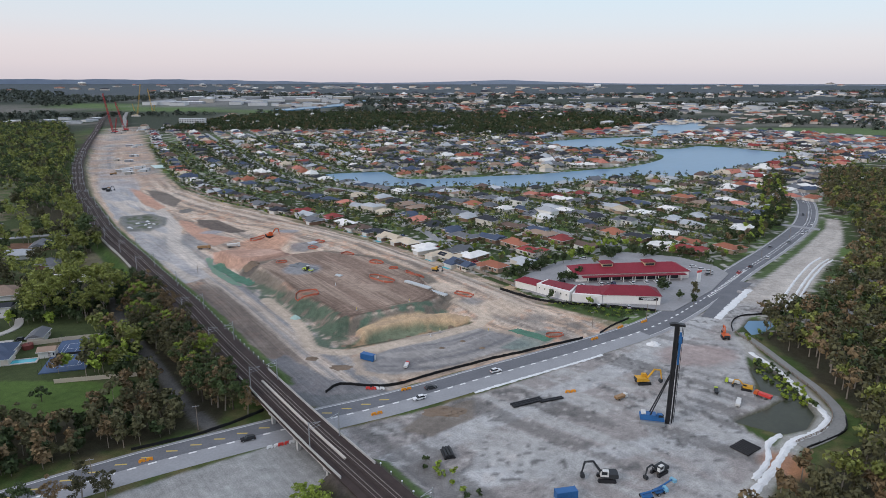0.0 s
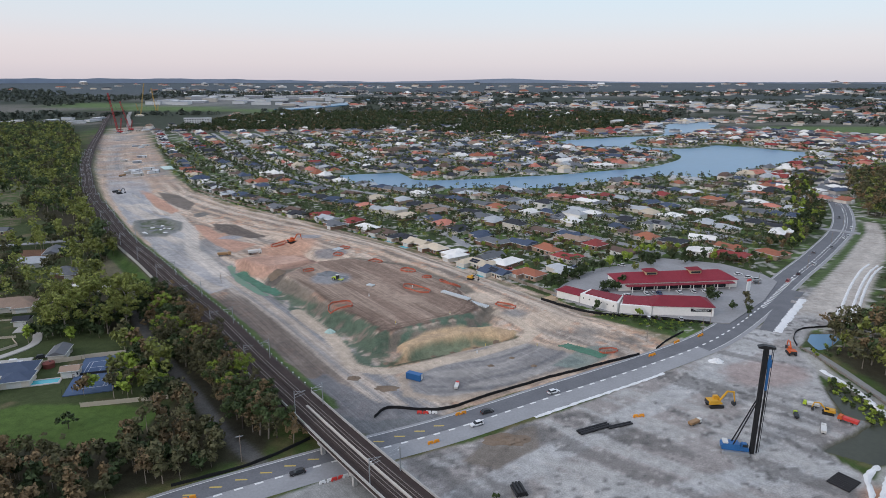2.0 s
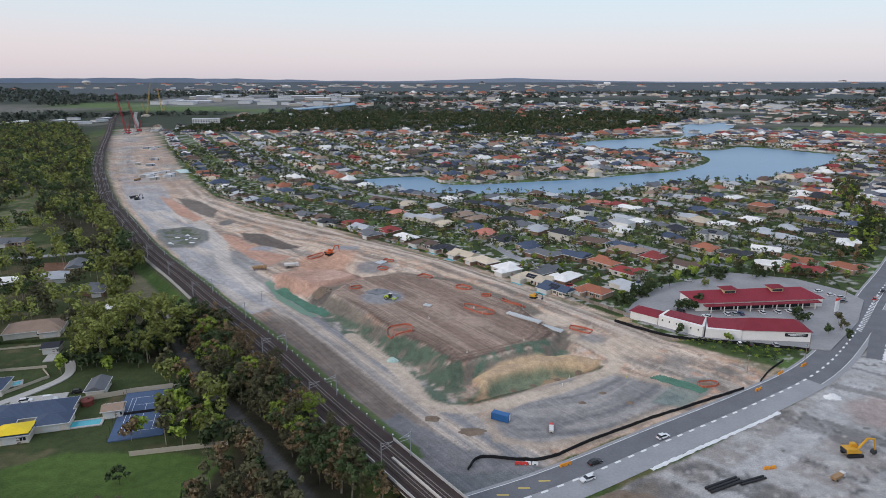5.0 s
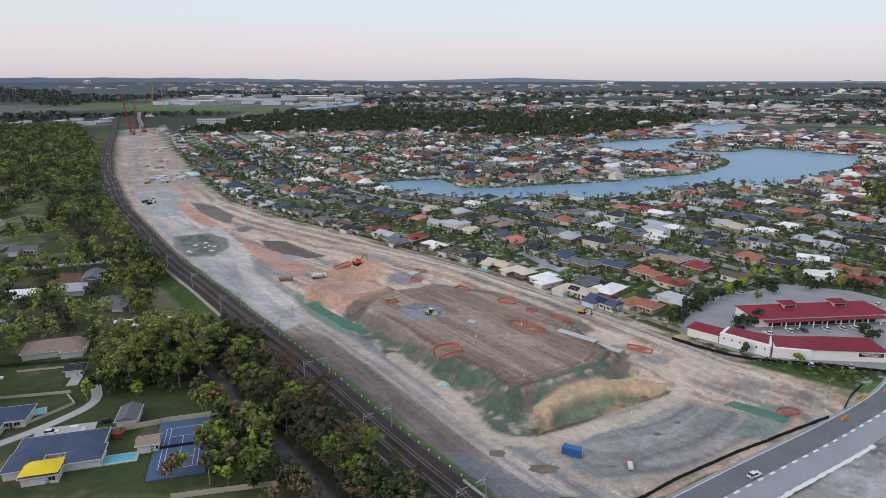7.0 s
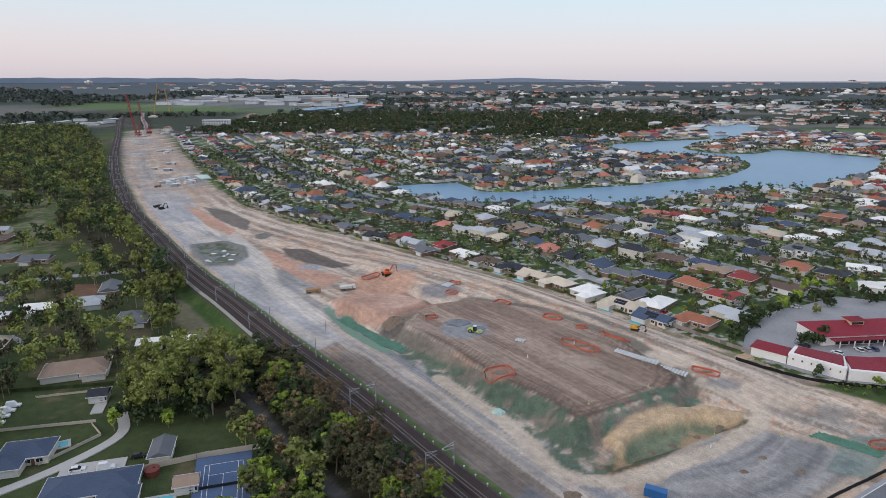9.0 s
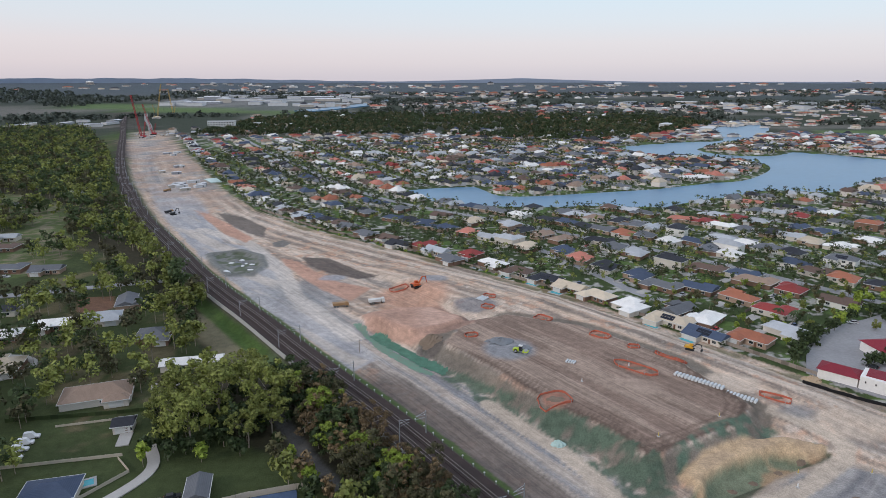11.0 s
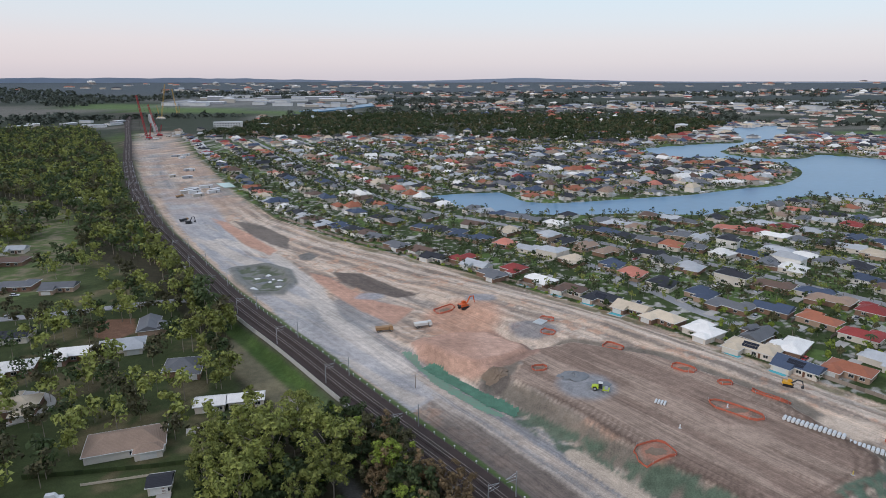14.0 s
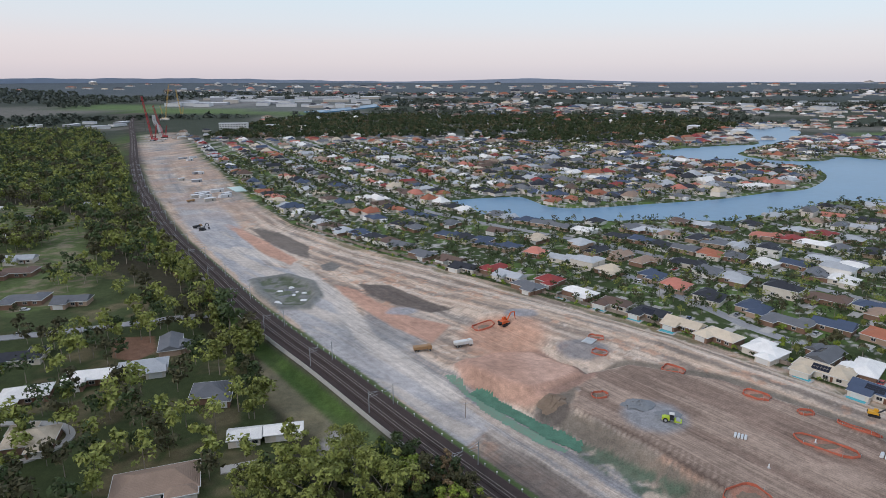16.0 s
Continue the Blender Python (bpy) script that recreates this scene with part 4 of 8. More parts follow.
def build_guide_posts():
    first = None
    for x, y, a in walk_along(offset(span(BRIDGE_FROM - 30, BRIDGE_TO + 430, 4.0), 6.6), 5.2):
        z = max(height(x, y), float(rail_height(along(x, y, RAIL_LINE)[1])) - 0.9 if BRIDGE_FROM < float(along(x, y, RAIL_LINE)[1]) < BRIDGE_TO else -9)
        if BRIDGE_FROM - 2 < float(along(x, y, RAIL_LINE)[1]) < BRIDGE_TO + 2:
            continue
        m = pose(x, y, z, rz=a)
        if first is None:
            first = thing("marker_post", "short steel post with a white cap", "post", m, "marker posts beside the railway")
            bm = bmesh.new()
            box(bm, (0, 0, 0.4), (0.12, 0.12, 1.1))
            part("stem", bm, STEEL, first)
            bm = bmesh.new()
            box(bm, (0, 0, 1.05), (0.42, 0.42, 0.28), taper=0.8)
            part("cap", bm, BARRIER_WHITE, first)
        else:
            clone(first, m)


build_guide_posts()

# ---------------------------------------------------------------- road
def build_road():
    road = thing("road", "two-lane asphalt road with worn lanes and broad dashes", "road", kind="structure")
    z = 0.02
    line = ROAD
    ribbon("shoulder", line, -8.0, 8.2, z, ASPHALT_OLD, road, "grey worn shoulder", depth=0.3)
    ribbon("lane", line, -6.6, 0.4, z + 0.012, ASPHALT, road, "dark asphalt lane")
    w = along(94, 268, ROAD)[1]
    seg = np.concatenate([[0], np.cumsum(np.linalg.norm(np.diff(ROAD, axis=0), axis=1))])
    ribbon("lane", line[seg > w - 12], 0.4, 6.4, z + 0.016, ASPHALT, road, "dark asphalt lane")
    dash = None
    for x, y, a in walk_along(offset(line, 0.9), 5.6):
        m = pose(x, y, z + 0.03, rz=a)
        if dash is None:
            bm = bmesh.new()
            box(bm, (0, 0, 0), (2.4, 0.75, 0.012))
            dash = part("dash", bm, PAINT_LINE, road)
            dash.matrix_basis = m
        else:
            again("dash", dash, road, m)
    ribbon("edge_line", line, -6.9, -6.7, z + 0.024, PAINT_LINE, road)
    ribbon("edge_line", line[seg > w - 12], 6.2, 6.4, z + 0.024, PAINT_LINE, road)
    ribbon("edge_line", line[seg > w + 90], 2.6, 2.8, z + 0.024, PAINT_LINE, road)
    for x, y, a in walk_along(offset(line[seg > w + 55][:16], 1.9), 2.6):
        again("hatch", dash, road, pose(x, y, z + 0.034, rz=a + 52))
    bar = None
    for x, y, a in walk_along(offset(line[(seg < w - 130) & (seg > w - 260)], -3.0), 7.0):
        m = pose(x, y, z + 0.03, rz=a - 25)
        if bar is None:
            bm = bmesh.new()
            box(bm, (0, 0, 0), (3.4, 0.6, 0.012))
            bar = part("yellow_mark", bm, PAINT_YELLOW, road)
            bar.matrix_basis = m
        else:
            again("yellow_mark", bar, road, m)
    return road


build_road()
slip = smooth_line(SLIP_ROAD, 4)
tagged(ribbon("road", slip, -3.5, 3.5, 0.05, ASPHALT, kind="structure", depth=0.5), "short new asphalt slip lane", "road")
tagged(ribbon("road", smooth_line(CULDESAC, 4), -3.4, 3.4, 0.12, ASPHALT_OLD, kind="structure", depth=0.4), "grey residential street", "road")


def wavy_sheet(name, line, half, z, mat, label, category, seed, ridge=0.25):
    """A rumpled strip of sheet or sand bags along a line."""
    ln = smooth_line(line, 1.0)
    rnd = random.Random(seed)
    sd = sides(ln)
    verts, faces = [], []
    n = 5
    for i, p in enumerate(ln):
        w = half * (0.75 + 0.5 * rnd.random())
        sh = 0.35 * half * (rnd.random() - 0.5)
        for j in range(n):
            u = (j / (n - 1) * 2 - 1)
            h = ridge * (1 - u * u) * (0.6 + 0.8 * rnd.random())
            q = p[:2] + sd[i] * (u * w + sh)
            verts.append((q[0], q[1], max(height(*q), z) + 0.05 + h))
    for i in range(len(ln) - 1):
        for j in range(n - 1):
            a = i * n + j
            faces.append((a, a + 1, a + n + 1, a + n))
    ob = raw(name, verts, faces, mat)
    so = ob.modifiers.new("thickness", "SOLIDIFY")
    so.thickness = 0.12
    return tagged(ob, label, category)


wavy_sheet("geotextile_strip", LOT_EAST_PATH[1:6], 1.1, -0.2, WHITE_FABRIC, "rumpled white geotextile along the pond edge", "geotextile", 1, 0.4)
wavy_sheet("geotextile_strip", LOT_EAST_PATH[5:], 1.2, -0.2, WHITE_FABRIC, "torn white geotextile on a dirt bank", "geotextile", 2, 0.4)
wavy_sheet("geotextile_strip", [(104, 176), (97, 170), (93, 162), (84, 152)], 0.9, -0.2, WHITE_FABRIC, "torn white geotextile strip on orange soil", "geotextile", 3, 0.4)
wavy_sheet("geotextile_strip", SLIP_WHITE, 1.7, 0.0, WHITE_FABRIC, "white geotextile beside the slip lane", "geotextile", 4, 0.3)
for k, off in enumerate((-3.0, 1.5, 4.0)):
    wavy_sheet("geotextile_strip", [tuple(p) for p in offset(np.array(WHITE_SHEET_N, float), off)], 0.7, 0.0, WHITE_FABRIC, "rumpled white geotextile strip on gravel", "geotextile", 5 + k, 0.35)
kerb_line = [tuple(p) for p in offset(ROAD, 8.9)[(ROAD[:, 0] > 0) & (ROAD[:, 0] < 62)]]
wavy_sheet("geotextile_strip", kerb_line[::3], 0.65, 0.0, WHITE_FABRIC, "white fabric kerb along the road edge", "geotextile", 9, 0.2)


def silt_fence(line, label, high=0.9):
    ln = smooth_line(line, 1.5)
    f = thing("silt_fence", label, "fence")
    rnd = random.Random(len(line))
    verts, faces = [], []
    for p in ln:
        z = height(*p)
        sag = high * (0.85 + 0.25 * rnd.random())
        verts += [(p[0], p[1], z - 0.15), (p[0], p[1], z + sag)]
    faces = [(2 * i, 2 * i + 2, 2 * i + 3, 2 * i + 1) for i in range(len(ln) - 1)]
    fab = raw("fabric", verts, faces, SILT, f)
    so = fab.modifiers.new("thickness", "SOLIDIFY")
    so.thickness = 0.25
    bm = bmesh.new()
    box(bm, (0, 0, 0.45), (0.1, 0.1, 1.2))
    post = part("post", bm, BLACK_STEEL, f)
    first = True
    for x, y, a in walk_along(ln, 4.0):
        m = pose(x, y + 0.2, height(x, y), rz=a)
        if first:
            post.matrix_basis = m
            first = False
        else:
            again("post", post, f, m)
    return f


silt_fence(SILT_LINE, "sagging black silt fence around the earthworks", 1.1)
silt_fence([(66, 259), (74, 268), (84, 277)], "black silt fence beside the shop car park")
silt_fence([(26, 318), (36, 309), (52, 299), (78, 293), (100, 287)], "black mesh fence below the shopping centre", 1.3)
silt_fence([(-100, 166), (-86, 173), (-76, 180), (-66, 190)], "black silt fence below the bridge bank", 1.0)
silt_fence([(127, 262), (131, 272), (140, 281), (160, 284)], "black silt fence round a small basin", 0.8)
silt_fence([(131, 186), (126, 178), (116, 172), (108, 168)], "black silt fence on the pond path", 0.8)


def build_footway():
    ln = smooth_line(FOOTWAY, 3)
    ribbon("pavement", ln, -2.2, 1.6, 0.25, CONCRETE_DARK, label="worn gravel footway beside the pond", kind="structure", depth=0.6)["category"] = "path"
    f = thing("timber_fence", "low weathered timber rail fence beside a path", "fence")
    wood = material("weathered_timber", (0.22, 0.17, 0.13), 0.85, 0.25, 2)
    post = None
    for x, y, a in walk_along(offset(ln, 2.0), 3.0):
        m = pose(x, y, 0.1, rz=a)
        if post is None:
            bm = bmesh.new()
            box(bm, (0, 0, 0.5), (0.18, 0.18, 1.3))
            post = part("post", bm, wood, f)
            post.matrix_basis = m
        else:
            again("post", post, f, m)
    for h in (0.6, 1.05):
        ribbon("rail", offset(ln, 2.0), -0.06, 0.06, h + 0.1, wood, f, depth=0.14)


build_footway()


def build_barriers():
    """Water-filled plastic barriers, each a tapered block with a slotted foot."""
    spots = [(-93, 160.5, 27, 0), (-27, 188, 27, 0), (-18, 205.5, 26, 0), (42, 204, 10, 0), (62, 252.5, 32, 0), (77, 266, 40, 0), (90, 273, 36, 0),
             (-57, 168, 28, 1), (-54, 169.5, 28, 2), (-51, 171, 28, 1), (-31, 206, -5, 2), (-28, 206, -5, 1)]
    mats = (BARRIER_ORANGE, BARRIER_WHITE, BARRIER_RED)
    names = ("orange", "white", "red")
    for x, y, a, k in spots:
        for j in range(2):
            c, s = math.cos(radians(a)), math.sin(radians(a))
            px, py = x + c * (j - 0.5) * 2.1, y + s * (j - 0.5) * 2.1
            t = thing("traffic_barrier", names[k] + " plastic traffic barrier beside the road", "barrier", pose(px, py, max(height(px, py), 0.0), rz=a), "traffic barriers")
            bm = bmesh.new()
            box(bm, (0, 0, 0.62), (2.0, 0.42, 0.75), taper=0.75)
            part("body", bevelled(bm, 0.05), mats[k], t)
            bm = bmesh.new()
            for q in (-0.6, 0.6):
                box(bm, (q, 0, 0.13), (0.6, 0.62, 0.26))
            part("foot", bm, mats[k], t)


build_barriers()
# ---------------------------------------------------------------- houses
def roof_material(name, color, tiles=True):
    m = material(name, color, 0.7, 0.2, 1.2, 0.1, each=0.12)
    n, l = m.node_tree.nodes, m.node_tree.links
    co = n.new("ShaderNodeTexCoord")
    wv = n.new("ShaderNodeTexWave")
    wv.bands_direction = "Z" if tiles else "X"
    wv.inputs["Scale"].default_value = 1.6 if tiles else 1.0
    wv.inputs["Distortion"].default_value = 0.4
    l.new(co.outputs["Object"], wv.inputs["Vector"])
    bp = n.new("ShaderNodeBump")
    bp.inputs["Strength"].default_value, bp.inputs["Distance"].default_value = 0.5, 0.08
    l.new(wv.outputs[1], bp.inputs["Height"])
    l.new(bp.outputs[0], n["Principled BSDF"].inputs["Normal"])
    return m


ROOFS = {
    "charcoal": roof_material("charcoal_tiles", (0.030, 0.032, 0.040)),
    "slate blue": roof_material("slate_blue_tiles", (0.055, 0.075, 0.12)),
    "mid grey": roof_material("grey_tiles", (0.13, 0.135, 0.145)),
    "pale grey": roof_material("pale_grey_metal", (0.42, 0.435, 0.45), False),
    "white": roof_material("white_metal_roof", (0.74, 0.72, 0.68), False),
    "cream": roof_material("cream_tiles", (0.56, 0.47, 0.35)),
    "tan": roof_material("tan_tiles", (0.29, 0.205, 0.15)),
    "brown": roof_material("brown_tiles", (0.13, 0.085, 0.065)),
    "terracotta": roof_material("terracotta_tiles", (0.34, 0.125, 0.07)),
    "salmon": roof_material("salmon_tiles", (0.50, 0.19, 0.135)),
    "red": roof_material("red_tiles", (0.27, 0.045, 0.04)),
}
ROOF_MIX = ["charcoal"] * 7 + ["slate blue"] * 5 + ["mid grey"] * 6 + ["pale grey"] * 5 + ["white"] * 4 + ["cream"] * 3 + ["tan"] * 2 + ["brown"] * 3 + ["terracotta"] * 3 + ["salmon"] * 1 + ["red"] * 2
WALLS = [material("pale_render", (0.62, 0.57, 0.50), 0.85, 0.12, 1), material("tan_brick", (0.36, 0.26, 0.19), 0.9, 0.2, 3),
         material("white_render", (0.76, 0.74, 0.70), 0.85, 0.1, 1), material("brown_brick", (0.22, 0.135, 0.095), 0.9, 0.25, 3)]
TRIM = material("white_trim", (0.62, 0.62, 0.60), 0.6, 0.1, 1)
SOLAR = material("solar_panel_glass", (0.012, 0.014, 0.024), 0.15, 0.2, 2)
FENCE_TIMBER = material("grey_timber_fence", (0.24, 0.20, 0.165), 0.9, 0.3, 1.5, each=0.4)


def hip(bm, cx, cy, w, d, z, pitch=0.42, over=0.55, gable=False):
    """A hipped (or gabled) roof over a rectangle, with its underside."""
    w, d = w / 2 + over, d / 2 + over
    if w >= d:
        inset = 0.0 if gable else d
        ridge = [(cx - w + inset, cy, z + d * pitch), (cx + w - inset, cy, z + d * pitch)]
    else:
        inset = 0.0 if gable else w
        ridge = [(cx, cy - d + inset, z + w * pitch), (cx, cy + d - inset, z + w * pitch)]
    c = [bm.verts.new(p) for p in ((cx - w, cy - d, z), (cx + w, cy - d, z), (cx + w, cy + d, z), (cx - w, cy + d, z))]
    r = [bm.verts.new(p) for p in ridge]
    if w >= d:
        fs = ((c[0], c[1], r[1], r[0]), (c[1], c[2], r[1]), (c[2], c[3], r[0], r[1]), (c[3], c[0], r[0]))
    else:
        fs = ((c[0], c[1], r[0]), (c[1], c[2], r[1], r[0]), (c[2], c[3], r[1]), (c[3], c[0], r[0], r[1]))
    for f in fs:
        bm.faces.new(f)
    bm.faces.new(c[::-1])


def eaves(bm, cx, cy, w, d, z, over=0.58):
    """A fascia and gutter running round the eaves as one closed frame."""
    rings = []
    for q, h in ((over - 0.08, -0.18), (over + 0.06, -0.18), (over + 0.06, 0.05), (over - 0.08, 0.05)):
        a, b_ = w / 2 + q, d / 2 + q
        rings.append([bm.verts.new((cx + x, cy + y, z + h)) for x, y in ((-a, -b_), (a, -b_), (a, b_), (-a, b_))])
    for r in range(4):
        for i in range(4):
            lo, hi = rings[r], rings[(r + 1) % 4]
            bm.faces.new((lo[i], lo[(i + 1) % 4], hi[(i + 1) % 4], hi[i]))


def window(parent, x, y, z, w, h, turn):
    bm = bmesh.new()
    m = pose(x, y, z, rz=turn)
    for a, b_, sx, sz in ((0, h / 2, w + 0.16, 0.1), (0, -h / 2, w + 0.16, 0.1), (-w / 2, 0, 0.1, h), (w / 2, 0, 0.1, h), (0, 0, 0.07, h)):
        box(bm, (a, 0, b_), (sx, 0.14, sz), m)
    f = part("window", bm, TRIM, parent)
    bm = bmesh.new()
    box(bm, (0, 0.02, 0), (w - 0.06, 0.06, h - 0.06), m)
    part("pane", bm, GLASS, f)


def house(plan, roof, wall, m, storeys=1, solar=False, label=""):
    """A suburban house. plan: list of (cx, cy, w, d, gable) blocks, the first one the largest; the front faces -y."""
    t = thing("house", label or f"{'two' if storeys > 1 else 'single'}-storey suburban house with a {roof} roof", "house", m, "suburban houses")
    z = 2.7 * storeys + 0.15
    bm, br = bmesh.new(), bmesh.new()
    for k, (cx, cy, w, d, g) in enumerate(plan):
        zz = z - 0.01 * k
        box(bm, (cx, cy, zz / 2 - 0.2), (w, d, zz + 0.4))
        hip(br, cx, cy, w, d, zz + 0.02 - 0.05 * k, gable=g)
        be = bmesh.new()
        eaves(be, cx, cy, w, d, zz - 0.05 * k)
        part("gutter", be, TRIM, t)
    part("wall", bm, WALLS[wall], t)
    part("roof", br, ROOFS[roof], t)
    cx, cy, w, d, _ = plan[0]
    for i in range(2):
        x = cx + (0.1 + i * 0.24) * w
        window(t, x, cy - d / 2 - 0.03, 1.5, 1.9, 1.3, 0)
        window(t, cx - 0.25 * w + i * 0.45 * w, cy + d / 2 + 0.03, 1.5, 1.9, 1.3, 180)
        if storeys > 1:
            window(t, x, cy - d / 2 - 0.03, 4.3, 1.9, 1.3, 0)
    gx, gy, gw, gd, _ = plan[-1]
    bm = bmesh.new()
    for i in range(5):
        box(bm, (gx, gy - gd / 2 - 0.03 - 0.02 * (i % 2), 0.25 + i * 0.44), (min(4.8, gw - 0.8), 0.08, 0.42))
    part("garage_door", bm, TRIM, t)
    bm = bmesh.new()
    box(bm, (cx + w * 0.21, cy - d / 2 - 0.03, 1.05), (0.95, 0.08, 2.1))
    part("door", bm, material("timber_door", (0.16, 0.08, 0.05), 0.6, 0.2, 2) if "timber_door" not in bpy.data.materials else bpy.data.materials["timber_door"], t)
    if solar:
        rise = 0.42
        ang = math.degrees(math.atan(rise))
        first = None
        for i in range(6):
            for j in range(2):
                mm = pose(cx - 3.2 + i * 1.1, cy - d / 2 + 1.0 + j * 1.65, z + 0.02 + (1.0 + 0.55 + j * 1.65) * rise + 0.12, rx=ang)
                if first is None:
                    bm = bmesh.new()
                    box(bm, (0, 0, 0), (1.04, 1.6, 0.05))
                    first = part("solar_panel", bm, SOLAR, t)
                    first.matrix_basis = mm
                else:
                    again("solar_panel", first, t, mm)
    return t


PLANS = [
    [(0, 0, 16, 10, False), (-5, -6, 7, 7, False)],
    [(0, 0, 18, 9.5, False), (5, -5.5, 7, 6, True)],
    [(0, 0, 13, 12, False), (4.5, -7, 6.5, 6, False)],
    [(0, 0, 17, 9, True), (-4, -5.5, 7, 6, True)],
    [(0, 0, 15, 11, False), (-4, 6.5, 8, 6, False), (4, -7, 6.4, 6, False)],
    [(0, 0, 20, 9, False), (-6, -6, 7, 7, False), (6.5, 5.5, 7, 6, False)],
]
AWAY = pose(0, -900, -60)
house_rng = random.Random(7)
house_places = []
house_first = {}


def put_house(x, y, turn, roof, plan=None, storeys=1, solar=False, label=""):
    """One house; alike ones share their meshes."""
    plan = house_rng.randrange(len(PLANS)) if plan is None else plan
    m = pose(x, y, max(height(x, y), 0.1), rz=turn)
    house_places.append((x, y))
    key = (plan, roof, storeys, solar)
    if key in house_first:
        return tagged(clone(house_first[key], m), label)
    house_first[key] = house(PLANS[plan], roof, house_rng.randrange(4), m, storeys, solar, label)
    return house_first[key]


# houses seen well: x, y, roof, storeys, solar
NEAR_HOUSES = [
    (-81, 475, "white", 1, 0), (-66, 458, "brown", 1, 0), (-52, 444, "charcoal", 1, 1), (-41, 429, "cream", 1, 0), (-29, 415, "cream", 1, 0), (-17, 399, "white", 1, 0),
    (-3, 380, "cream", 1, 1), (7, 362, "slate blue", 1, 1), (26, 359, "terracotta", 1, 0), (46, 367, "pale grey", 1, 0), (-24, 488, "salmon", 1, 0), (-31, 506, "slate blue", 1, 1),
    (-12, 469, "charcoal", 1, 0), (3, 451, "slate blue", 1, 1)]
NEAR_HOUSES += [
    (10, 432, "mid grey", 1, 0), (29, 427, "slate blue", 1, 0), (44, 412, "terracotta", 1, 0), (30, 475, "charcoal", 2, 0), (15, 500, "pale grey", 1, 0), (48, 464, "brown", 1, 0), (64, 452, "slate blue", 1, 1),
    (82, 512, "pale grey", 2, 0), (66, 528, "slate blue", 1, 0), (-1, 531, "charcoal", 1, 0), (5, 515, "mid grey", 1, 0), (-94, 497, "red", 1, 0), (-142, 522, "charcoal", 1, 0), (-94, 557, "salmon", 1, 0)]
NEAR_HOUSES += [
    (52, 393, "red", 1, 0), (78, 424, "red", 1, 0), (66, 440, "tan", 1, 0), (92, 404, "brown", 1, 0), (165, 415, "terracotta", 1, 0), (185, 402, "terracotta", 1, 0), (107, 474, "slate blue", 1, 1),
    (-108, 486, "mid grey", 1, 0), (-116, 505, "pale grey", 1, 0), (-150, 538, "brown", 1, 0), (-170, 553, "mid grey", 1, 0)]


def street_angle(x, y):
    _, way = along(x, y, EAST_LINE)
    seg = np.concatenate([[0], np.cumsum(np.linalg.norm(np.diff(np.array(EAST_LINE, float), axis=0), axis=1))])
    i = int(np.clip(np.searchsorted(seg, float(way)), 3, len(seg) - 1))
    a, b_ = EAST_LINE[i - 1], EAST_LINE[i]
    return math.degrees(math.atan2(b_[1] - a[1], b_[0] - a[0]))


for i, (x, y, roof, storeys, solar) in enumerate(NEAR_HOUSES):
    v = float(along(x, y, EAST_LINE)[0])
    put_house(x, y, street_angle(x, y) + (180 if v < 45 else 0) + house_rng.uniform(-5, 5), roof, None, storeys, bool(solar),
              f"{'two-storey' if storeys > 1 else 'low'} house, {roof} roof{' with solar panels' if solar else ''}{', beside the earthworks' if v < 40 else ''}")

# the rest of the suburb: rows along the works, streets between each pair of rows
def free_of(x, y):
    """Where a house may stand, for arrays of places."""
    return ((inside(x, y, LAKE) < -11) & (inside(x, y, FOREST_EAST) < -14) & (np.abs(along(x, y, ROAD_LINE)[0]) > 26)
            & (inside(x, y, MALL_LOT) < -14) & (inside(x, y, SITE) < -11) & (y > 280) & (y < 1420))


streets = thing("road", "grey residential streets between the houses", "road", kind="structure")
rows_far = []
for k in range(16):
    v0 = 42 + 78 * k
    street = offset(smooth_line(EAST_LINE, 12), v0)
    sx, sy = street[:, 0], street[:, 1]
    keep = list((inside(sx, sy, LAKE) < -14) & (inside(sx, sy, MALL_LOT) < -4) & (inside(sx, sy, FOREST_EAST) < -10)
                & (np.abs(along(sx, sy, ROAD_LINE)[0]) > 10) & (sy > 395) & (sy < 1350))
    run = []
    for p, ok in zip(list(street) + [None], keep + [False]):
        if ok:
            run.append(p)
        elif run:
            if len(run) > 3 and k > 0:
                ribbon("carriageway", np.array(run), -3.3, 3.3, 0.32, ASPHALT_OLD, streets, depth=0.5)
            run = []
    for v in (v0 - 22, v0 + 23):
        spots = np.array(walk_along(offset(smooth_line(EAST_LINE, 12), v), 16.5, 5 * (k % 3)))
        for (x, y, a), ok in zip(spots, free_of(spots[:, 0], spots[:, 1])):
            x, y = x + house_rng.uniform(-2.5, 2.5), y + house_rng.uniform(-2.5, 2.5)
            if not ok or house_rng.random() < 0.07 or any((x - q) ** 2 + (y - r) ** 2 < 225 for q, r in house_places):
                continue
            turn = a + (180 if v < v0 else 0) + house_rng.choice((0, 0, 0, 90, -90)) + house_rng.uniform(-9, 9)
            rows_far.append((x, y, turn))
            house_places.append((x, y))
rows_far.sort(key=lambda q: q[0] ** 2 + q[1] ** 2)
house_places = house_places[:len(NEAR_HOUSES)]
for x, y, turn in rows_far[:95]:
    roof = house_rng.choice(ROOF_MIX)
    put_house(x, y, turn, roof, house_rng.randrange(6), 2 if house_rng.random() < 0.12 else 1, house_rng.random() < 0.15)


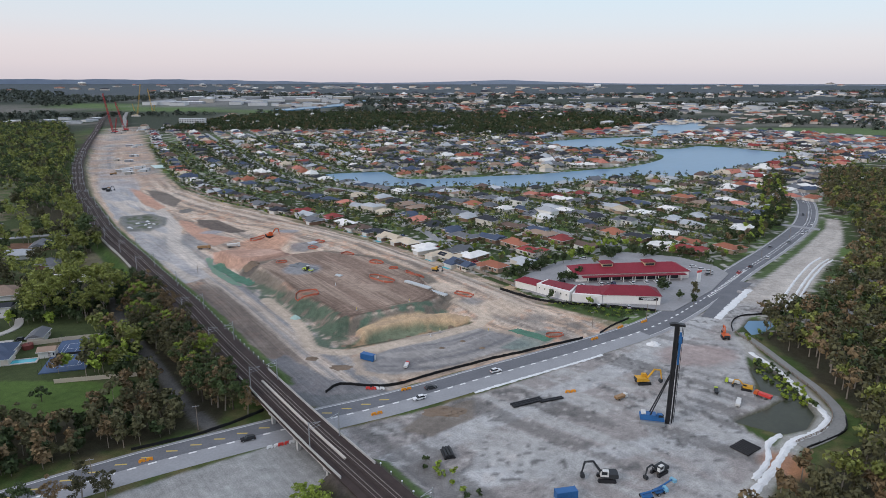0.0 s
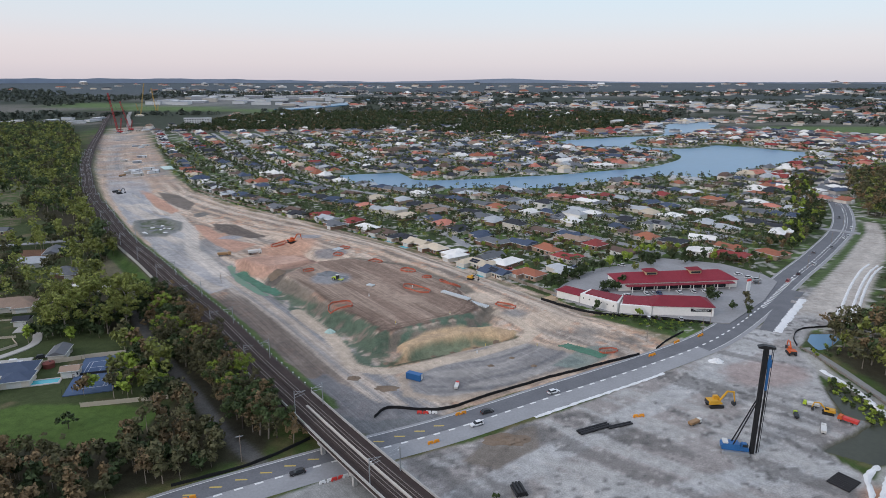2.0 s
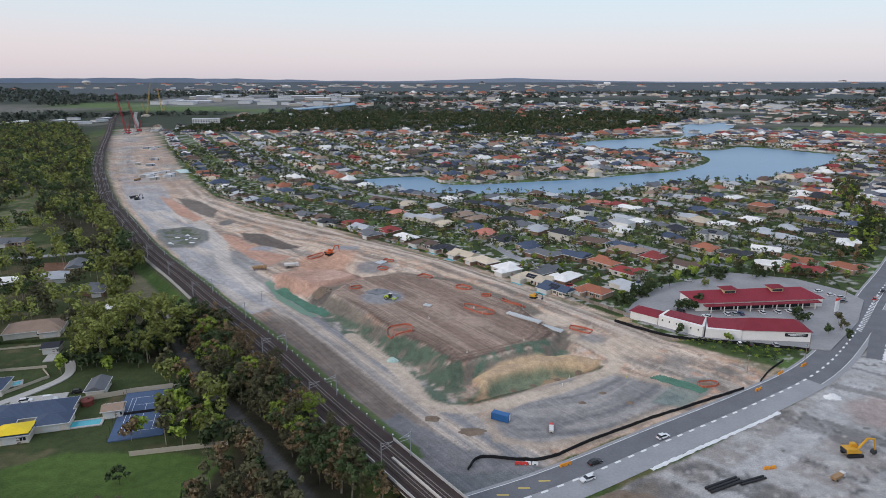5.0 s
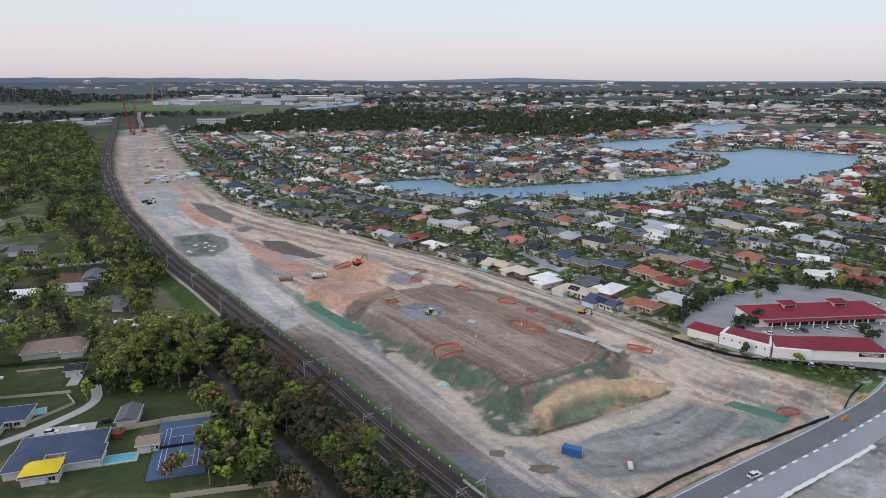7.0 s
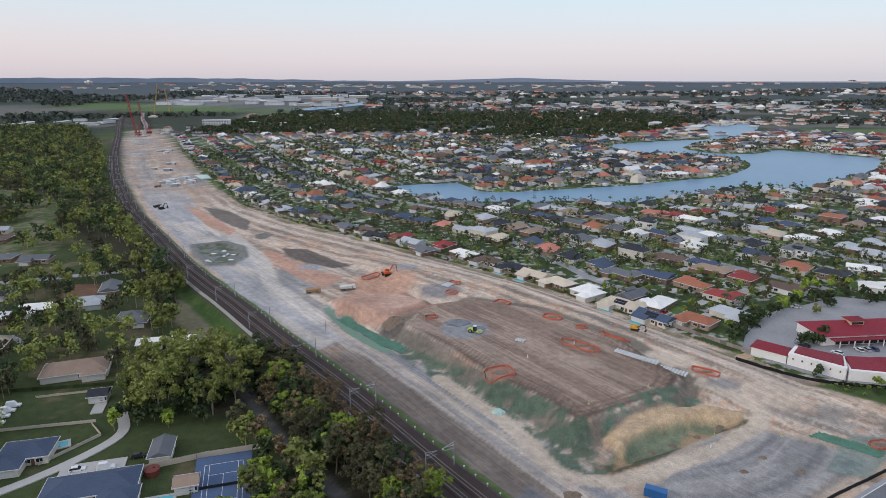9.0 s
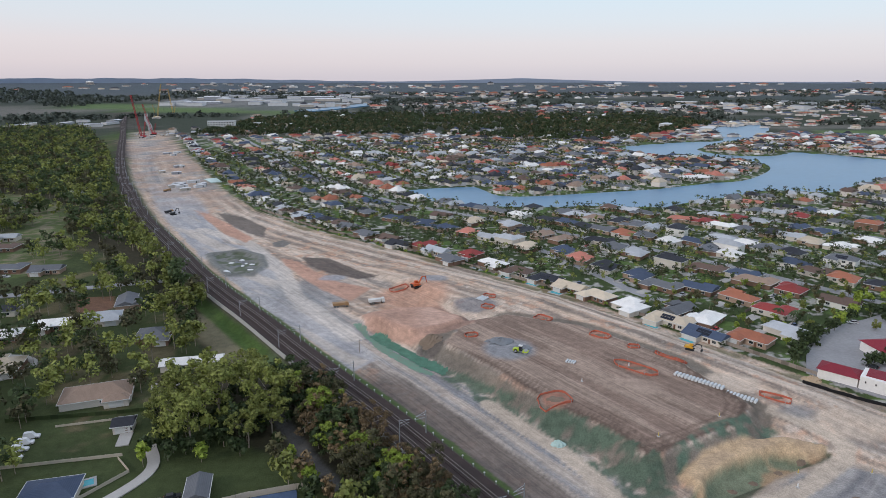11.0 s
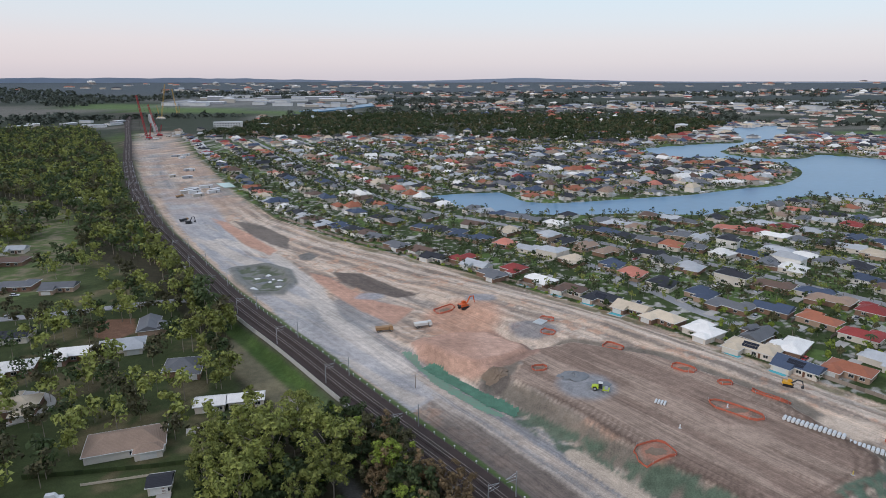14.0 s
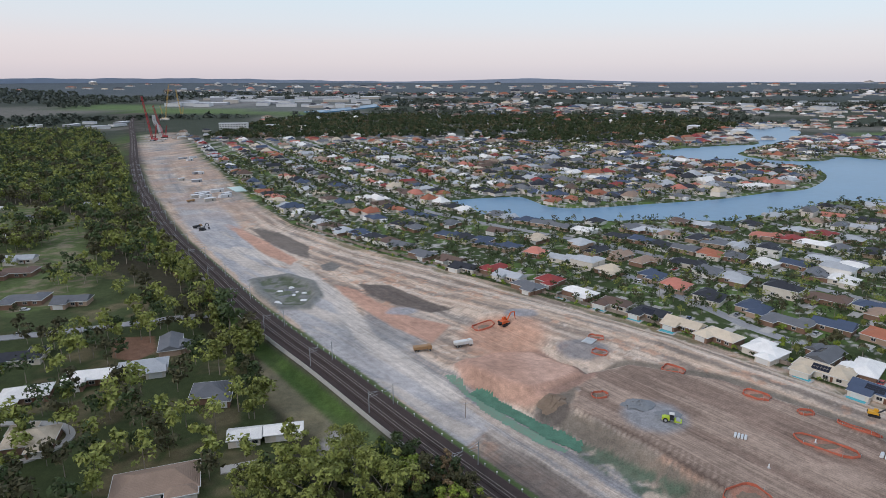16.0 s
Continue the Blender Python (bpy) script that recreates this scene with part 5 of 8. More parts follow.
def many_houses(name, places, label, seed):
    """Far houses, joined: walls in one mesh, roofs in a few meshes by colour."""
    rnd = random.Random(seed)
    root = thing(name, label, "houses", kind="stuff")
    shapes = []
    for plan in PLANS:
        bm, bx = bmesh.new(), bmesh.new()
        for cx, cy, w, d, g in plan:
            hip(bm, cx, cy, w, d, 2.9, gable=g)
            box(bx, (cx, cy, 1.3), (w, d, 3.1))
        pair = []
        for q in (bm, bx):
            q.verts.index_update()
            pair.append((np.array([v.co[:] for v in q.verts]), [[v.index for v in f.verts] for f in q.faces]))
            q.free()
        shapes.append(pair)
    lists = {r: ([], []) for r in ROOFS}
    lists["wall"] = ([], [])
    lists["patio"] = ([], [])
    zs = ground_height(np.array([p[0] for p in places]), np.array([p[1] for p in places]))
    for (x, y, turn, scale), z in zip(places, zs):
        r = rnd.choice(ROOF_MIX + ["terracotta", "salmon"])
        c, s = math.cos(radians(turn)) * scale, math.sin(radians(turn)) * scale
        up = scale * (1.7 if rnd.random() < 0.2 else 1.05)
        for (co, fs), (vl, fl) in zip(shapes[rnd.randrange(6)], (lists[r], lists["wall"])):
            k = len(vl)
            vl.extend(np.stack([x + co[:, 0] * c - co[:, 1] * s, y + co[:, 0] * s + co[:, 1] * c, max(z, 0) + co[:, 2] * up], 1).tolist())
            fl.extend([[k + i for i in f] for f in fs])
        for _ in range(2):
            px, py, pw, pd, ph = rnd.uniform(-9, 9), rnd.choice((-9, 8)), rnd.uniform(2, 4), rnd.uniform(1.3, 2.6), rnd.choice((0.25, 2.4, 2.6))
            vl, fl = lists["patio"]
            k = len(vl)
            for zz in (0.0, ph):
                for u, v in ((-pw, -pd), (pw, -pd), (pw, pd), (-pw, pd)):
                    vl.append((x + (px + u) * c - (py + v) * s, y + (px + u) * s + (py + v) * c, max(z, 0) + zz * scale))
            fl.extend([[k + i for i in f] for f in BOX_FACES])
    own = {"wall": FAR_WALLS, "patio": FAR_PATIO}
    for r, (vl, fl) in lists.items():
        if fl:
            raw(r if r in own else "roof", vl, fl, own.get(r) or ROOFS[r], root, kind="stuff")
    return root


FAR_WALLS = material("far_walls", (0.58, 0.53, 0.48), 0.9, 0.25, 0.2, island=0.4)
FAR_PATIO = material("pale_patio_roofs", (0.56, 0.55, 0.53), 0.8, 0.3, 0.2, island=0.5)
beyond = [(x, y, t, 1.0) for x, y, t in rows_far[95:]]
far_rng = random.Random(11)


def scatter_houses(poly, n, lo, hi):
    out = []
    xs, ys = [p[0] for p in poly], [p[1] for p in poly]
    px = np.array([far_rng.uniform(min(xs), max(xs)) for _ in range(8 * n)])
    py = np.array([far_rng.uniform(min(ys), max(ys)) for _ in range(8 * n)])
    ok = (inside(px, py, poly) > 0) & (inside(px, py, LAKE) < -9)
    for x, y in zip(px[ok].tolist(), py[ok].tolist()):
        if len(out) < n and all((x - q[0]) ** 2 + (y - q[1]) ** 2 > 200 for q in out):
            out.append((x, y, far_rng.choice((20, 110, 200, 290)) + far_rng.uniform(-14, 14), far_rng.uniform(lo, hi)))
    return out


beyond += scatter_houses([(-100, 790), (-60, 735), (200, 815), (300, 930), (310, 985), (190, 1050), (160, 1160), (-60, 1150), (-150, 960)], 190, 0.9, 1.15)
beyond += scatter_houses([(500, 1090), (560, 1010), (600, 900), (760, 930), (760, 1330), (640, 1480), (520, 1340), (450, 1290)], 170, 0.9, 1.2)
beyond += scatter_houses([(345, 1180), (330, 1085), (440, 1120), (500, 1230), (430, 1270)], 26, 0.8, 1.1)
beyond += scatter_houses([(170, 1180), (240, 1240), (420, 1330), (530, 1640), (440, 1640), (340, 1400), (100, 1280)], 70, 1.0, 1.4)
beyond += scatter_houses([(430, 640), (340, 560), (300, 560), (330, 760), (480, 900), (560, 960), (590, 880)], 60, 0.9, 1.1)
many_houses("distant_houses", beyond, "many distant suburban houses with mixed roofs among trees", 3)
beyond_woods = [(-380, 1500, 320, 120, 40, 0.9, 1.3), (0, 1500, 420, 160, 45, 0.9, 1.3), (-250, 1900, 500, 260, 60, 1.0, 1.5), (250, 1850, 300, 160, 50, 1.0, 1.5)]
horizon = []
for cx, cy, w, d, n, lo, hi in ((200, 2150, 500, 110, 110, 1.0, 1.8), (600, 2500, 900, 160, 170, 1.0, 1.9), (-60, 2700, 420, 160, 90, 1.0, 1.8), (1400, 2300, 800, 260, 170, 1.0, 1.8), (1300, 1800, 420, 260, 150, 0.9, 1.3),
                            (150, 3400, 900, 240, 120, 1.2, 2.4), (1500, 3300, 1200, 260, 120, 1.2, 2.4), (-1000, 3600, 1200, 260, 70, 1.3, 2.6), (700, 1760, 200, 150, 50, 1, 1.3), (0, 4200, 2400, 250, 120, 1.5, 2.5), *beyond_woods):
    for _ in range(n):
        horizon.append((cx + far_rng.gauss(0, w / 2), cy + far_rng.gauss(0, d / 2), far_rng.uniform(0, 360), far_rng.uniform(lo, hi)))
many_houses("horizon_houses", horizon, "pale distant estates towards the horizon", 5)
# ---------------------------------------------------------------- trees
LEAF = {
    "gum": material("gum_leaves", (0.185, 0.205, 0.048), 0.7, 0.35, 0.8, island=0.55, each=0.35),
    "lime": material("bright_leaves", (0.20, 0.26, 0.035), 0.7, 0.3, 0.8, island=0.5, each=0.3),
    "dense": material("dark_leaves", (0.046, 0.068, 0.022), 0.7, 0.35, 0.8, island=0.55, each=0.35),
    "dry": material("dry_brown_leaves", (0.082, 0.078, 0.036), 0.8, 0.35, 0.8, island=0.55, each=0.4),
    "rust": material("rusty_leaves", (0.165, 0.115, 0.058), 0.8, 0.35, 0.8, island=0.5, each=0.4),
    # leaf colour greyed to stand in for distance haze
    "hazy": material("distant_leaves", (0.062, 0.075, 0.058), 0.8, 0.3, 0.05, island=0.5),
    "palm": material("palm_fronds", (0.06, 0.09, 0.03), 0.6, 0.3, 1, island=0.4, each=0.3),
}
BARK = material("pale_bark", (0.23, 0.20, 0.165), 0.9, 0.3, 2, 0.3)
BARK_DARK = material("dark_bark", (0.085, 0.07, 0.058), 0.9, 0.3, 2, 0.3)


def leaves(rnd, centres, count, spread, size):
    """Small leaf blades on the outer shell of rounded clumps, facing outwards and up."""
    c = np.asarray(centres)
    n = len(c) * count
    base = np.repeat(c, count, 0)
    full = np.repeat(rnd.uniform(0.7, 1.35, len(c)), count)[:, None]
    out = rnd.normal(0, 1, (n, 3)) + np.array([0, 0, 0.45])
    out /= np.linalg.norm(out, axis=1)[:, None] + 1e-6
    p = base + out * full * rnd.uniform(0.62, 1.12, (n, 1)) * spread * 1.6 * np.array([1, 1, 0.72])
    nor = rnd.normal(0, 0.42, (n, 3)) + out + np.array([0, 0, 0.15])
    nor /= np.linalg.norm(nor, axis=1)[:, None] + 1e-6
    a = np.cross(nor, rnd.normal(0, 1, (n, 3)))
    a /= np.linalg.norm(a, axis=1)[:, None] + 1e-6
    b_ = np.cross(nor, a)
    s = size * rnd.uniform(0.6, 1.25, (n, 1))
    a, b_ = a * s * 0.85, b_ * s * 0.62
    v = np.stack([p - a, p + a, p + b_ * 2.1], 1).reshape(-1, 3)
    return v, np.arange(n * 3).reshape(-1, 3)


def tree(kind, high, wide, clumps, count, size, seed, bark, label, airy=1.0, low=0.35):
    """A tapered trunk with limbs and an uneven crown of leaf clumps; stands at the origin."""
    rnd = np.random.default_rng(seed)
    t = thing("tree" if high > 3.5 else "shrub", label, "tree" if high > 3.5 else "shrub")
    bm = bmesh.new()
    lean = rnd.normal(0, 0.03, 2) * high
    top = Vector((lean[0], lean[1], high * 0.62))
    r = high * 0.016 + 0.05
    tube(bm, (0, 0, -0.5), top * 0.5, r, r * 0.75, 7, False)
    tube(bm, top * 0.5, top, r * 0.75, r * 0.4, 6, False)
    ends = []
    k = 7 if high > 8 else 4
    for i in range(k):
        a = 2 * math.pi * (i + rnd.uniform(-0.3, 0.3)) / k
        f = rnd.uniform(0.45, 1.0)
        s = Vector((lean[0] * f, lean[1] * f, high * 0.62 * f))
        reach = wide * rnd.uniform(0.45, 0.95)
        e = Vector((lean[0] + reach * math.cos(a), lean[1] + reach * math.sin(a), high * rnd.uniform(low + 0.15, 0.88)))
        tube(bm, s, e, r * 0.35, r * 0.12, 5, False)
        ends.append(e)
    ends.append(Vector((lean[0], lean[1], high * 0.92)))
    part("trunk", bm, bark, t)
    centres = []
    for i in range(clumps):
        e = ends[i % len(ends)]
        d = rnd.normal(0, 1, 3) * np.array([0.24 * wide, 0.24 * wide, 0.10 * high]) * airy
        centres.append((e.x + d[0], e.y + d[1], min(high, max(high * low, e.z + d[2]))))
    v, f = leaves(rnd, centres, int(count * 2.6), wide * 0.13, size * 0.58)
    raw("crown", v.tolist(), f.tolist(), LEAF[kind], t)
    return t


def palm(seed, high, label):
    rnd = np.random.default_rng(seed)
    t = thing("palm_tree", label, "palm")
    bm = bmesh.new()
    tube(bm, (0, 0, -0.4), (0.2, 0.1, high), 0.2, 0.13, 7, False)
    part("trunk", bm, BARK, t)
    verts, faces = [], []
    for i in range(16):
        a = 2 * math.pi * i / 16 + rnd.uniform(-0.2, 0.2)
        up = rnd.uniform(0.1, 0.9)
        prev = None
        for j in range(6):
            q = j / 5
            rr = 2.6 * q
            z = high + up * 1.6 * q - 2.1 * q * q
            w = 0.42 * math.sin(math.pi * min(1, 0.12 + q * 0.88))
            k = len(verts)
            for s in (-1, 0, 1):
                verts.append((0.2 + rr * math.cos(a) - s * w * math.sin(a), 0.1 + rr * math.sin(a) + s * w * math.cos(a), z - abs(s) * 0.22))
            if prev is not None:
                faces += [(prev, prev + 1, k + 1, k), (prev + 1, prev + 2, k + 2, k + 1)]
            prev = k
    raw("fronds", verts, faces, LEAF["palm"], t)
    return t


def hidden_away(ob):
    ob.matrix_basis = AWAY
    return ob


tree_rng = random.Random(23)
FIRST = {
    "gum": [("gum", 19, 7.0, 64, 22, 0.78, 1, BARK, "tall spreading gum tree with yellow-green leaves"), ("gum", 16, 5.6, 46, 22, 0.74, 2, BARK, "slender gum tree with an open crown")],
    "gum_light": [("lime", 13, 4.8, 38, 20, 0.68, 3, BARK, "leafy tree with bright lime-green leaves")],
    "dense": [("dense", 12, 5.2, 40, 20, 0.8, 4, BARK_DARK, "dense dark green leafy tree"), ("dense", 9, 4.4, 34, 18, 0.74, 5, BARK_DARK, "rounded dark green tree")],
    "dry": [("dry", 14, 4.2, 40, 18, 0.66, 6, BARK, "thin brown-green paperbark tree"), ("dry", 11, 3.8, 36, 18, 0.6, 7, BARK, "sparse brownish scrub tree"), ("rust", 13, 3.8, 36, 18, 0.62, 8, BARK, "scrub tree with rust-coloured leaves")],
    "yard": [("dense", 7, 2.8, 26, 16, 0.56, 9, BARK_DARK, "dark garden tree between houses"), ("gum", 8.5, 3.0, 26, 16, 0.56, 10, BARK, "leafy garden tree between houses"), ("dry", 8, 3.2, 24, 14, 0.5, 11, BARK, "half-bare garden tree between houses"), ("lime", 5, 2.4, 20, 14, 0.5, 12, BARK_DARK, "bright green garden tree between houses")],
    "shrub": [("dense", 3.0, 1.9, 14, 12, 0.46, 13, BARK_DARK, "rounded dark green garden shrub"), ("lime", 2.4, 1.6, 12, 12, 0.44, 14, BARK_DARK, "bright green low garden shrub")],
}
MADE = {}


SPARE = {"gum": [], "gum_light": [], "dense": [], "dry": [], "yard": [], "shrub": []}
BUDGET = {"tree": 400, "shrub": 150}


def plant(kind, x, y, scale=1.0, which=None, label=""):
    sort = "shrub" if kind == "shrub" else "tree"
    if BUDGET[sort] < 1 or (kind == "yard" and BUDGET[sort] < 90 and y > 470):
        SPARE[kind].append((x, y, scale))
        return None
    BUDGET[sort] -= 1
    k = tree_rng.randrange(len(FIRST[kind])) if which is None else which
    s = scale * tree_rng.uniform(0.82, 1.2)
    m = pose(x, y, height(x, y), rz=tree_rng.uniform(0, 360)) @ Matrix.Diagonal((s * tree_rng.uniform(0.9, 1.12), s * tree_rng.uniform(0.9, 1.12), s, 1))
    if (kind, k) in MADE:
        return clone(MADE[kind, k], m, label)
    a = FIRST[kind][k]
    MADE[kind, k] = tree(a[0], a[1], a[2], a[3], a[4], a[5], a[6], a[7], a[8], 1.0, 0.2 if kind in ("shrub", "dense", "dry") else 0.36)
    MADE[kind, k].matrix_basis = m
    return MADE[kind, k]


def scatter(poly, spacing, seed, keep=None):
    """Uneven places in a polygon, about spacing apart."""
    rnd = np.random.default_rng(seed)
    xs, ys = [p[0] for p in poly], [p[1] for p in poly]
    gx, gy = np.meshgrid(np.arange(min(xs), max(xs), spacing), np.arange(min(ys), max(ys), spacing))
    x = gx.ravel() + rnd.uniform(-0.48, 0.48, gx.size) * spacing
    y = gy.ravel() + rnd.uniform(-0.48, 0.48, gx.size) * spacing
    ok = inside(x, y, poly) > 0
    if keep is not None:
        ok &= keep(x, y)
    return list(zip(x[ok].tolist(), y[ok].tolist()))


# woods beside the railway
def off_ways(x, y):
    return (along(x, y, RAIL_LINE)[0] < -9.5) & (np.abs(along(x, y, ROAD_LINE)[0]) > 10.5) & (np.abs(along(x, y, DIRT_TRACK)[0]) > 4.2) & (inside(x, y, CLEARING) < 2) & (inside(x, y, LAWN_SOUTH) < -1) & ((inside(x, y, OPEN_YARD) < 0) | (fbm(x, y, 22, 88) > 0.57))


# the big gums between the sheds and the track
for x, y, s in ((-192, 274, 1.05), (-174, 275, 1.0), (-188, 289, 1.2), (-201, 291, 0.95), (-172, 290, 1.1), (-181, 302, 1.05), (-196, 303, 1.1), (-208, 300, 0.8), (-184, 315, 0.8), (-204, 282, 0.85), (-168, 281, 0.8)):
    plant("gum", x, y, s)
STRIP = [(-60, 175), (-60, 205), (-150, 330), (-180, 318), (-205, 330), (-190, 300), (-90, 165)]
for x, y in scatter(STRIP, 4.7, 1, lambda x, y: (along(x, y, RAIL_LINE)[0] < -8.6) & (along(x, y, DIRT_TRACK)[0] > 4.0) & (np.abs(along(x, y, ROAD_LINE)[0]) > 12) & (y < 316) & (y > 186)):
    plant(tree_rng.choice(("dry", "dry", "dense", "dense", "dry", "dry", "gum_light") if y > 205 else ("dry", "dense", "dry")), x, y, 0.95)
for x, y, k, q in ((-107, 138, "dry", 0.7), (-101, 141, "dry", 0.75), (-96, 143.5, "dry", 0.6), (-113, 134, "dense", 0.7), (-38, 136, "gum_light", 0.6), (-42, 140, "gum_light", 0.5), (-34, 131, "gum_light", 0.6)):
    plant(k, x, y, q)
BELT = [(-300, 60), (-150, 132), (-108, 156), (-84, 172), (-98, 198), (-112, 222), (-121, 214), (-119, 196), (-128, 180), (-172, 180), (-200, 166), (-330, 120)]
for x, y in scatter(BELT, 4.8, 2, off_ways):
    plant(tree_rng.choice(("dry", "dry", "dry", "dense")), x, y, 0.9)
BELT_2 = [(-112, 224), (-134, 258), (-154, 286), (-165, 300), (-176, 290), (-162, 268), (-147, 250), (-152, 236), (-138, 216), (-121, 213)]
for x, y in scatter(BELT_2, 5.8, 3, off_ways):
    plant(tree_rng.choice(("dry", "dense", "gum_light", "dense")), x, y, 0.8)
for x, y in scatter([(-206, 268), (-166, 270), (-166, 296), (-186, 320), (-212, 304)], 7.5, 4):
    plant("dense", x, y, 0.75)
plant("gum_light", -150, 254, 1.0)
plant("gum_light", -143, 232, 0.9)
plant("gum_light", -152, 222, 0.8)
plant("gum_light", -146, 240, 0.8)
plant("shrub", -146, 196, 1.6)
for x, y, s in ((-236, 366, 0.9), (-222, 346, 0.8), (-250, 400, 0.85), (-268, 440, 0.9), (-240, 412, 0.7), (-246, 380, 0.8)):
    plant("gum", x, y, s)
# gums among the acreage lots
HOMES_WEST = [(-192, 234), (-190, 217), (-221, 250), (-238, 306), (-219, 286), (-181, 251), (-167, 233), (-161, 240), (-219, 332), (-278, 383), (-293, 376), (-276, 403), (-243, 362), (-378, 461), (-363, 461), (-335, 391), (-473, 594), (-414, 511), (-311, 362), (-246, 275), (-161, 229), (-215, 275)]


def off_homes(x, y):
    ok = off_ways(x, y)
    for a, b_ in HOMES_WEST:
        ok &= (x - a) ** 2 + (y - b_) ** 2 > 150
    return ok & ~((x > -252) & (x < -205) & (y > 262) & (y < 300)) & ~((x > -232) & (x < -158) & (y > 205) & (y < 262))


west_places = scatter(ACREAGE, 9.5, 5, lambda x, y: off_homes(x, y) & (fbm(x, y, 30, 77) > 0.37))
west_places.sort(key=lambda q: math.hypot(q[0] + 60, q[1]))
for x, y in west_places[:75]:
    plant(tree_rng.choice(("gum", "gum", "dense", "gum_light", "yard", "dry")), x, y, tree_rng.uniform(0.6, 0.85))
EDGE = [(-166, 300), (-182, 330), (-214, 384), (-250, 444), (-300, 520), (-350, 600), (-378, 620), (-340, 540), (-290, 460), (-250, 400), (-214, 340), (-196, 320)]
for x, y in scatter(EDGE, 8.0, 6, lambda x, y: off_ways(x, y) & (y > 345)):
    plant(tree_rng.choice(("gum", "dry", "dense", "dense")), x, y, 0.75)


def many_trees(name, places, kinds, high, wide, clumps, count, size, seed, label):
    """Woods too many to count: leaf clumps of single trees with stems, joined."""
    rnd = np.random.default_rng(seed)
    root = thing(name, label, "trees", kind="stuff")
    kind_of = rnd.integers(0, len(kinds), len(places))
    zs = ground_height(np.array([p[0] for p in places]), np.array([p[1] for p in places]))
    for k, kind in enumerate(kinds):
        vs, fs, tv, tf, base = [], [], [], [], 0
        for (x, y), z, q in zip(places, zs, kind_of):
            if q != k:
                continue
            h, w = high * rnd.uniform(0.65, 1.25), wide * rnd.uniform(0.7, 1.25)
            off = y > 760 and size < 1.6
            c = rnd.normal(0, 1, (clumps // 2 + 1 if off else clumps, 3)) * np.array([w * 0.33, w * 0.33, h * 0.15]) + np.array([x, y, z + h * 0.66])
            v, f = leaves(rnd, c, int(count * 1.25), w * (0.25 if off else 0.2), size * (1.25 if off else 0.95))
            vs.append(v)
            fs.append(f + base)
            base += len(v)
            i = len(tv)
            r = 0.02 * h
            tv += [(x - r, y, z - 0.5), (x + r, y - r, z - 0.5), (x, y + r, z - 0.5), (x, y, z + h * 0.8)]
            tf += [(i, i + 1, i + 3), (i + 1, i + 2, i + 3), (i + 2, i, i + 3)]
        if vs:
            raw("crown", np.concatenate(vs).tolist(), np.concatenate(fs).tolist(), LEAF[kind], root, kind="stuff")
            raw("trunk", tv, tf, BARK, root, kind="stuff")
    return root


east = scatter(FOREST_EAST, 6.8, 8, lambda x, y: (x < 520) & (inside(x, y, FOREST_EAST) > 2) & (np.hypot(x, y) < 900))
east.sort(key=lambda q: math.hypot(*q))
lit = lambda x, y: tree_rng.choice(("dry", "dry", "dry", "gum", "dense"))
for x, y in east[:60]:
    plant(lit(x, y), x, y, 0.85)
many_trees("woodland", east[60:], ["dry", "rust", "dense", "dry", "gum"], 12, 4.8, 9, 8, 1.1, 9, "dense brown and green bushland beside the road")
many_trees("woodland", scatter([(-210, 392), (-250, 464), (-312, 556), (-368, 630), (-430, 720), (-474, 784), (-536, 896), (-650, 1100), (-900, 1500), (-1300, 1500), (-900, 800), (-640, 500), (-420, 560), (-330, 520), (-260, 420)], 11.0, 10, off_ways),
           ["gum", "dense", "gum", "dry", "dense"], 15, 7.4, 10, 9, 1.35, 10, "dense green bushland west of the railway")
many_trees("woodland", [q for q in west_places[75:]], ["gum", "dense", "gum", "dry"], 12, 5.0, 11, 11, 0.95, 12, "gum trees between rural homes")

# garden trees in the suburb
def in_suburb(x, y):
    ok = (inside(x, y, LAKE) < -5) & (inside(x, y, FOREST_EAST) < 0) & (np.abs(along(x, y, ROAD_LINE)[0]) > 11) & (inside(x, y, MALL_LOT) < -1) & (inside(x, y, SITE) < -3)
    for a, b_ in NEAR_XY:
        ok &= (x - a) ** 2 + (y - b_) ** 2 > 72
    return ok


NEAR_XY = [(x, y) for x, y, *_ in NEAR_HOUSES] + [(x, y) for x, y, _ in rows_far[:95]]
SUBURB = [tuple(p) for p in EAST_LINE[1:14]] + [(-300, 1300), (520, 1300), (760, 900), (420, 660), (300, 540), (170, 370), (100, 300)]
yard = scatter(SUBURB, 9.0, 14, lambda x, y: in_suburb(x, y) & (y > 600) & (fbm(x, y, 40, 55) > 0.35))
yard += scatter(SUBURB, 6.9, 34, lambda x, y: in_suburb(x, y) & (y <= 600) & (fbm(x, y, 25, 55) > 0.39))
yard.sort(key=lambda q: math.hypot(*q))
for x, y in yard[:150]:
    plant(tree_rng.choice(("yard", "yard", "yard", "shrub", "shrub")), x, y, tree_rng.uniform(0.5, 0.9))
many_trees("garden_trees", yard[150:], ["dense", "dense", "gum", "dry", "dense"], 6.0, 3.4, 6, 8, 0.66, 15, "garden trees between the distant houses")
for x, y in ((54, 378), (57, 381), (60, 376), (50, 384), (-4, 402), (20, 392), (150, 402), (158, 408), (163, 399), (170, 405), (300, 620), (120, 600), (95, 655), (60, 655), (130, 690), (180, 715)):
    if ("palm", 0) not in MADE:
        MADE["palm", 0] = palm(3, 6.5, "tall palm tree with drooping fronds")
        MADE["palm", 0].matrix_basis = pose(x, y, height(x, y))
    else:
        clone(MADE["palm", 0], pose(x, y, height(x, y), rz=tree_rng.uniform(0, 360)))
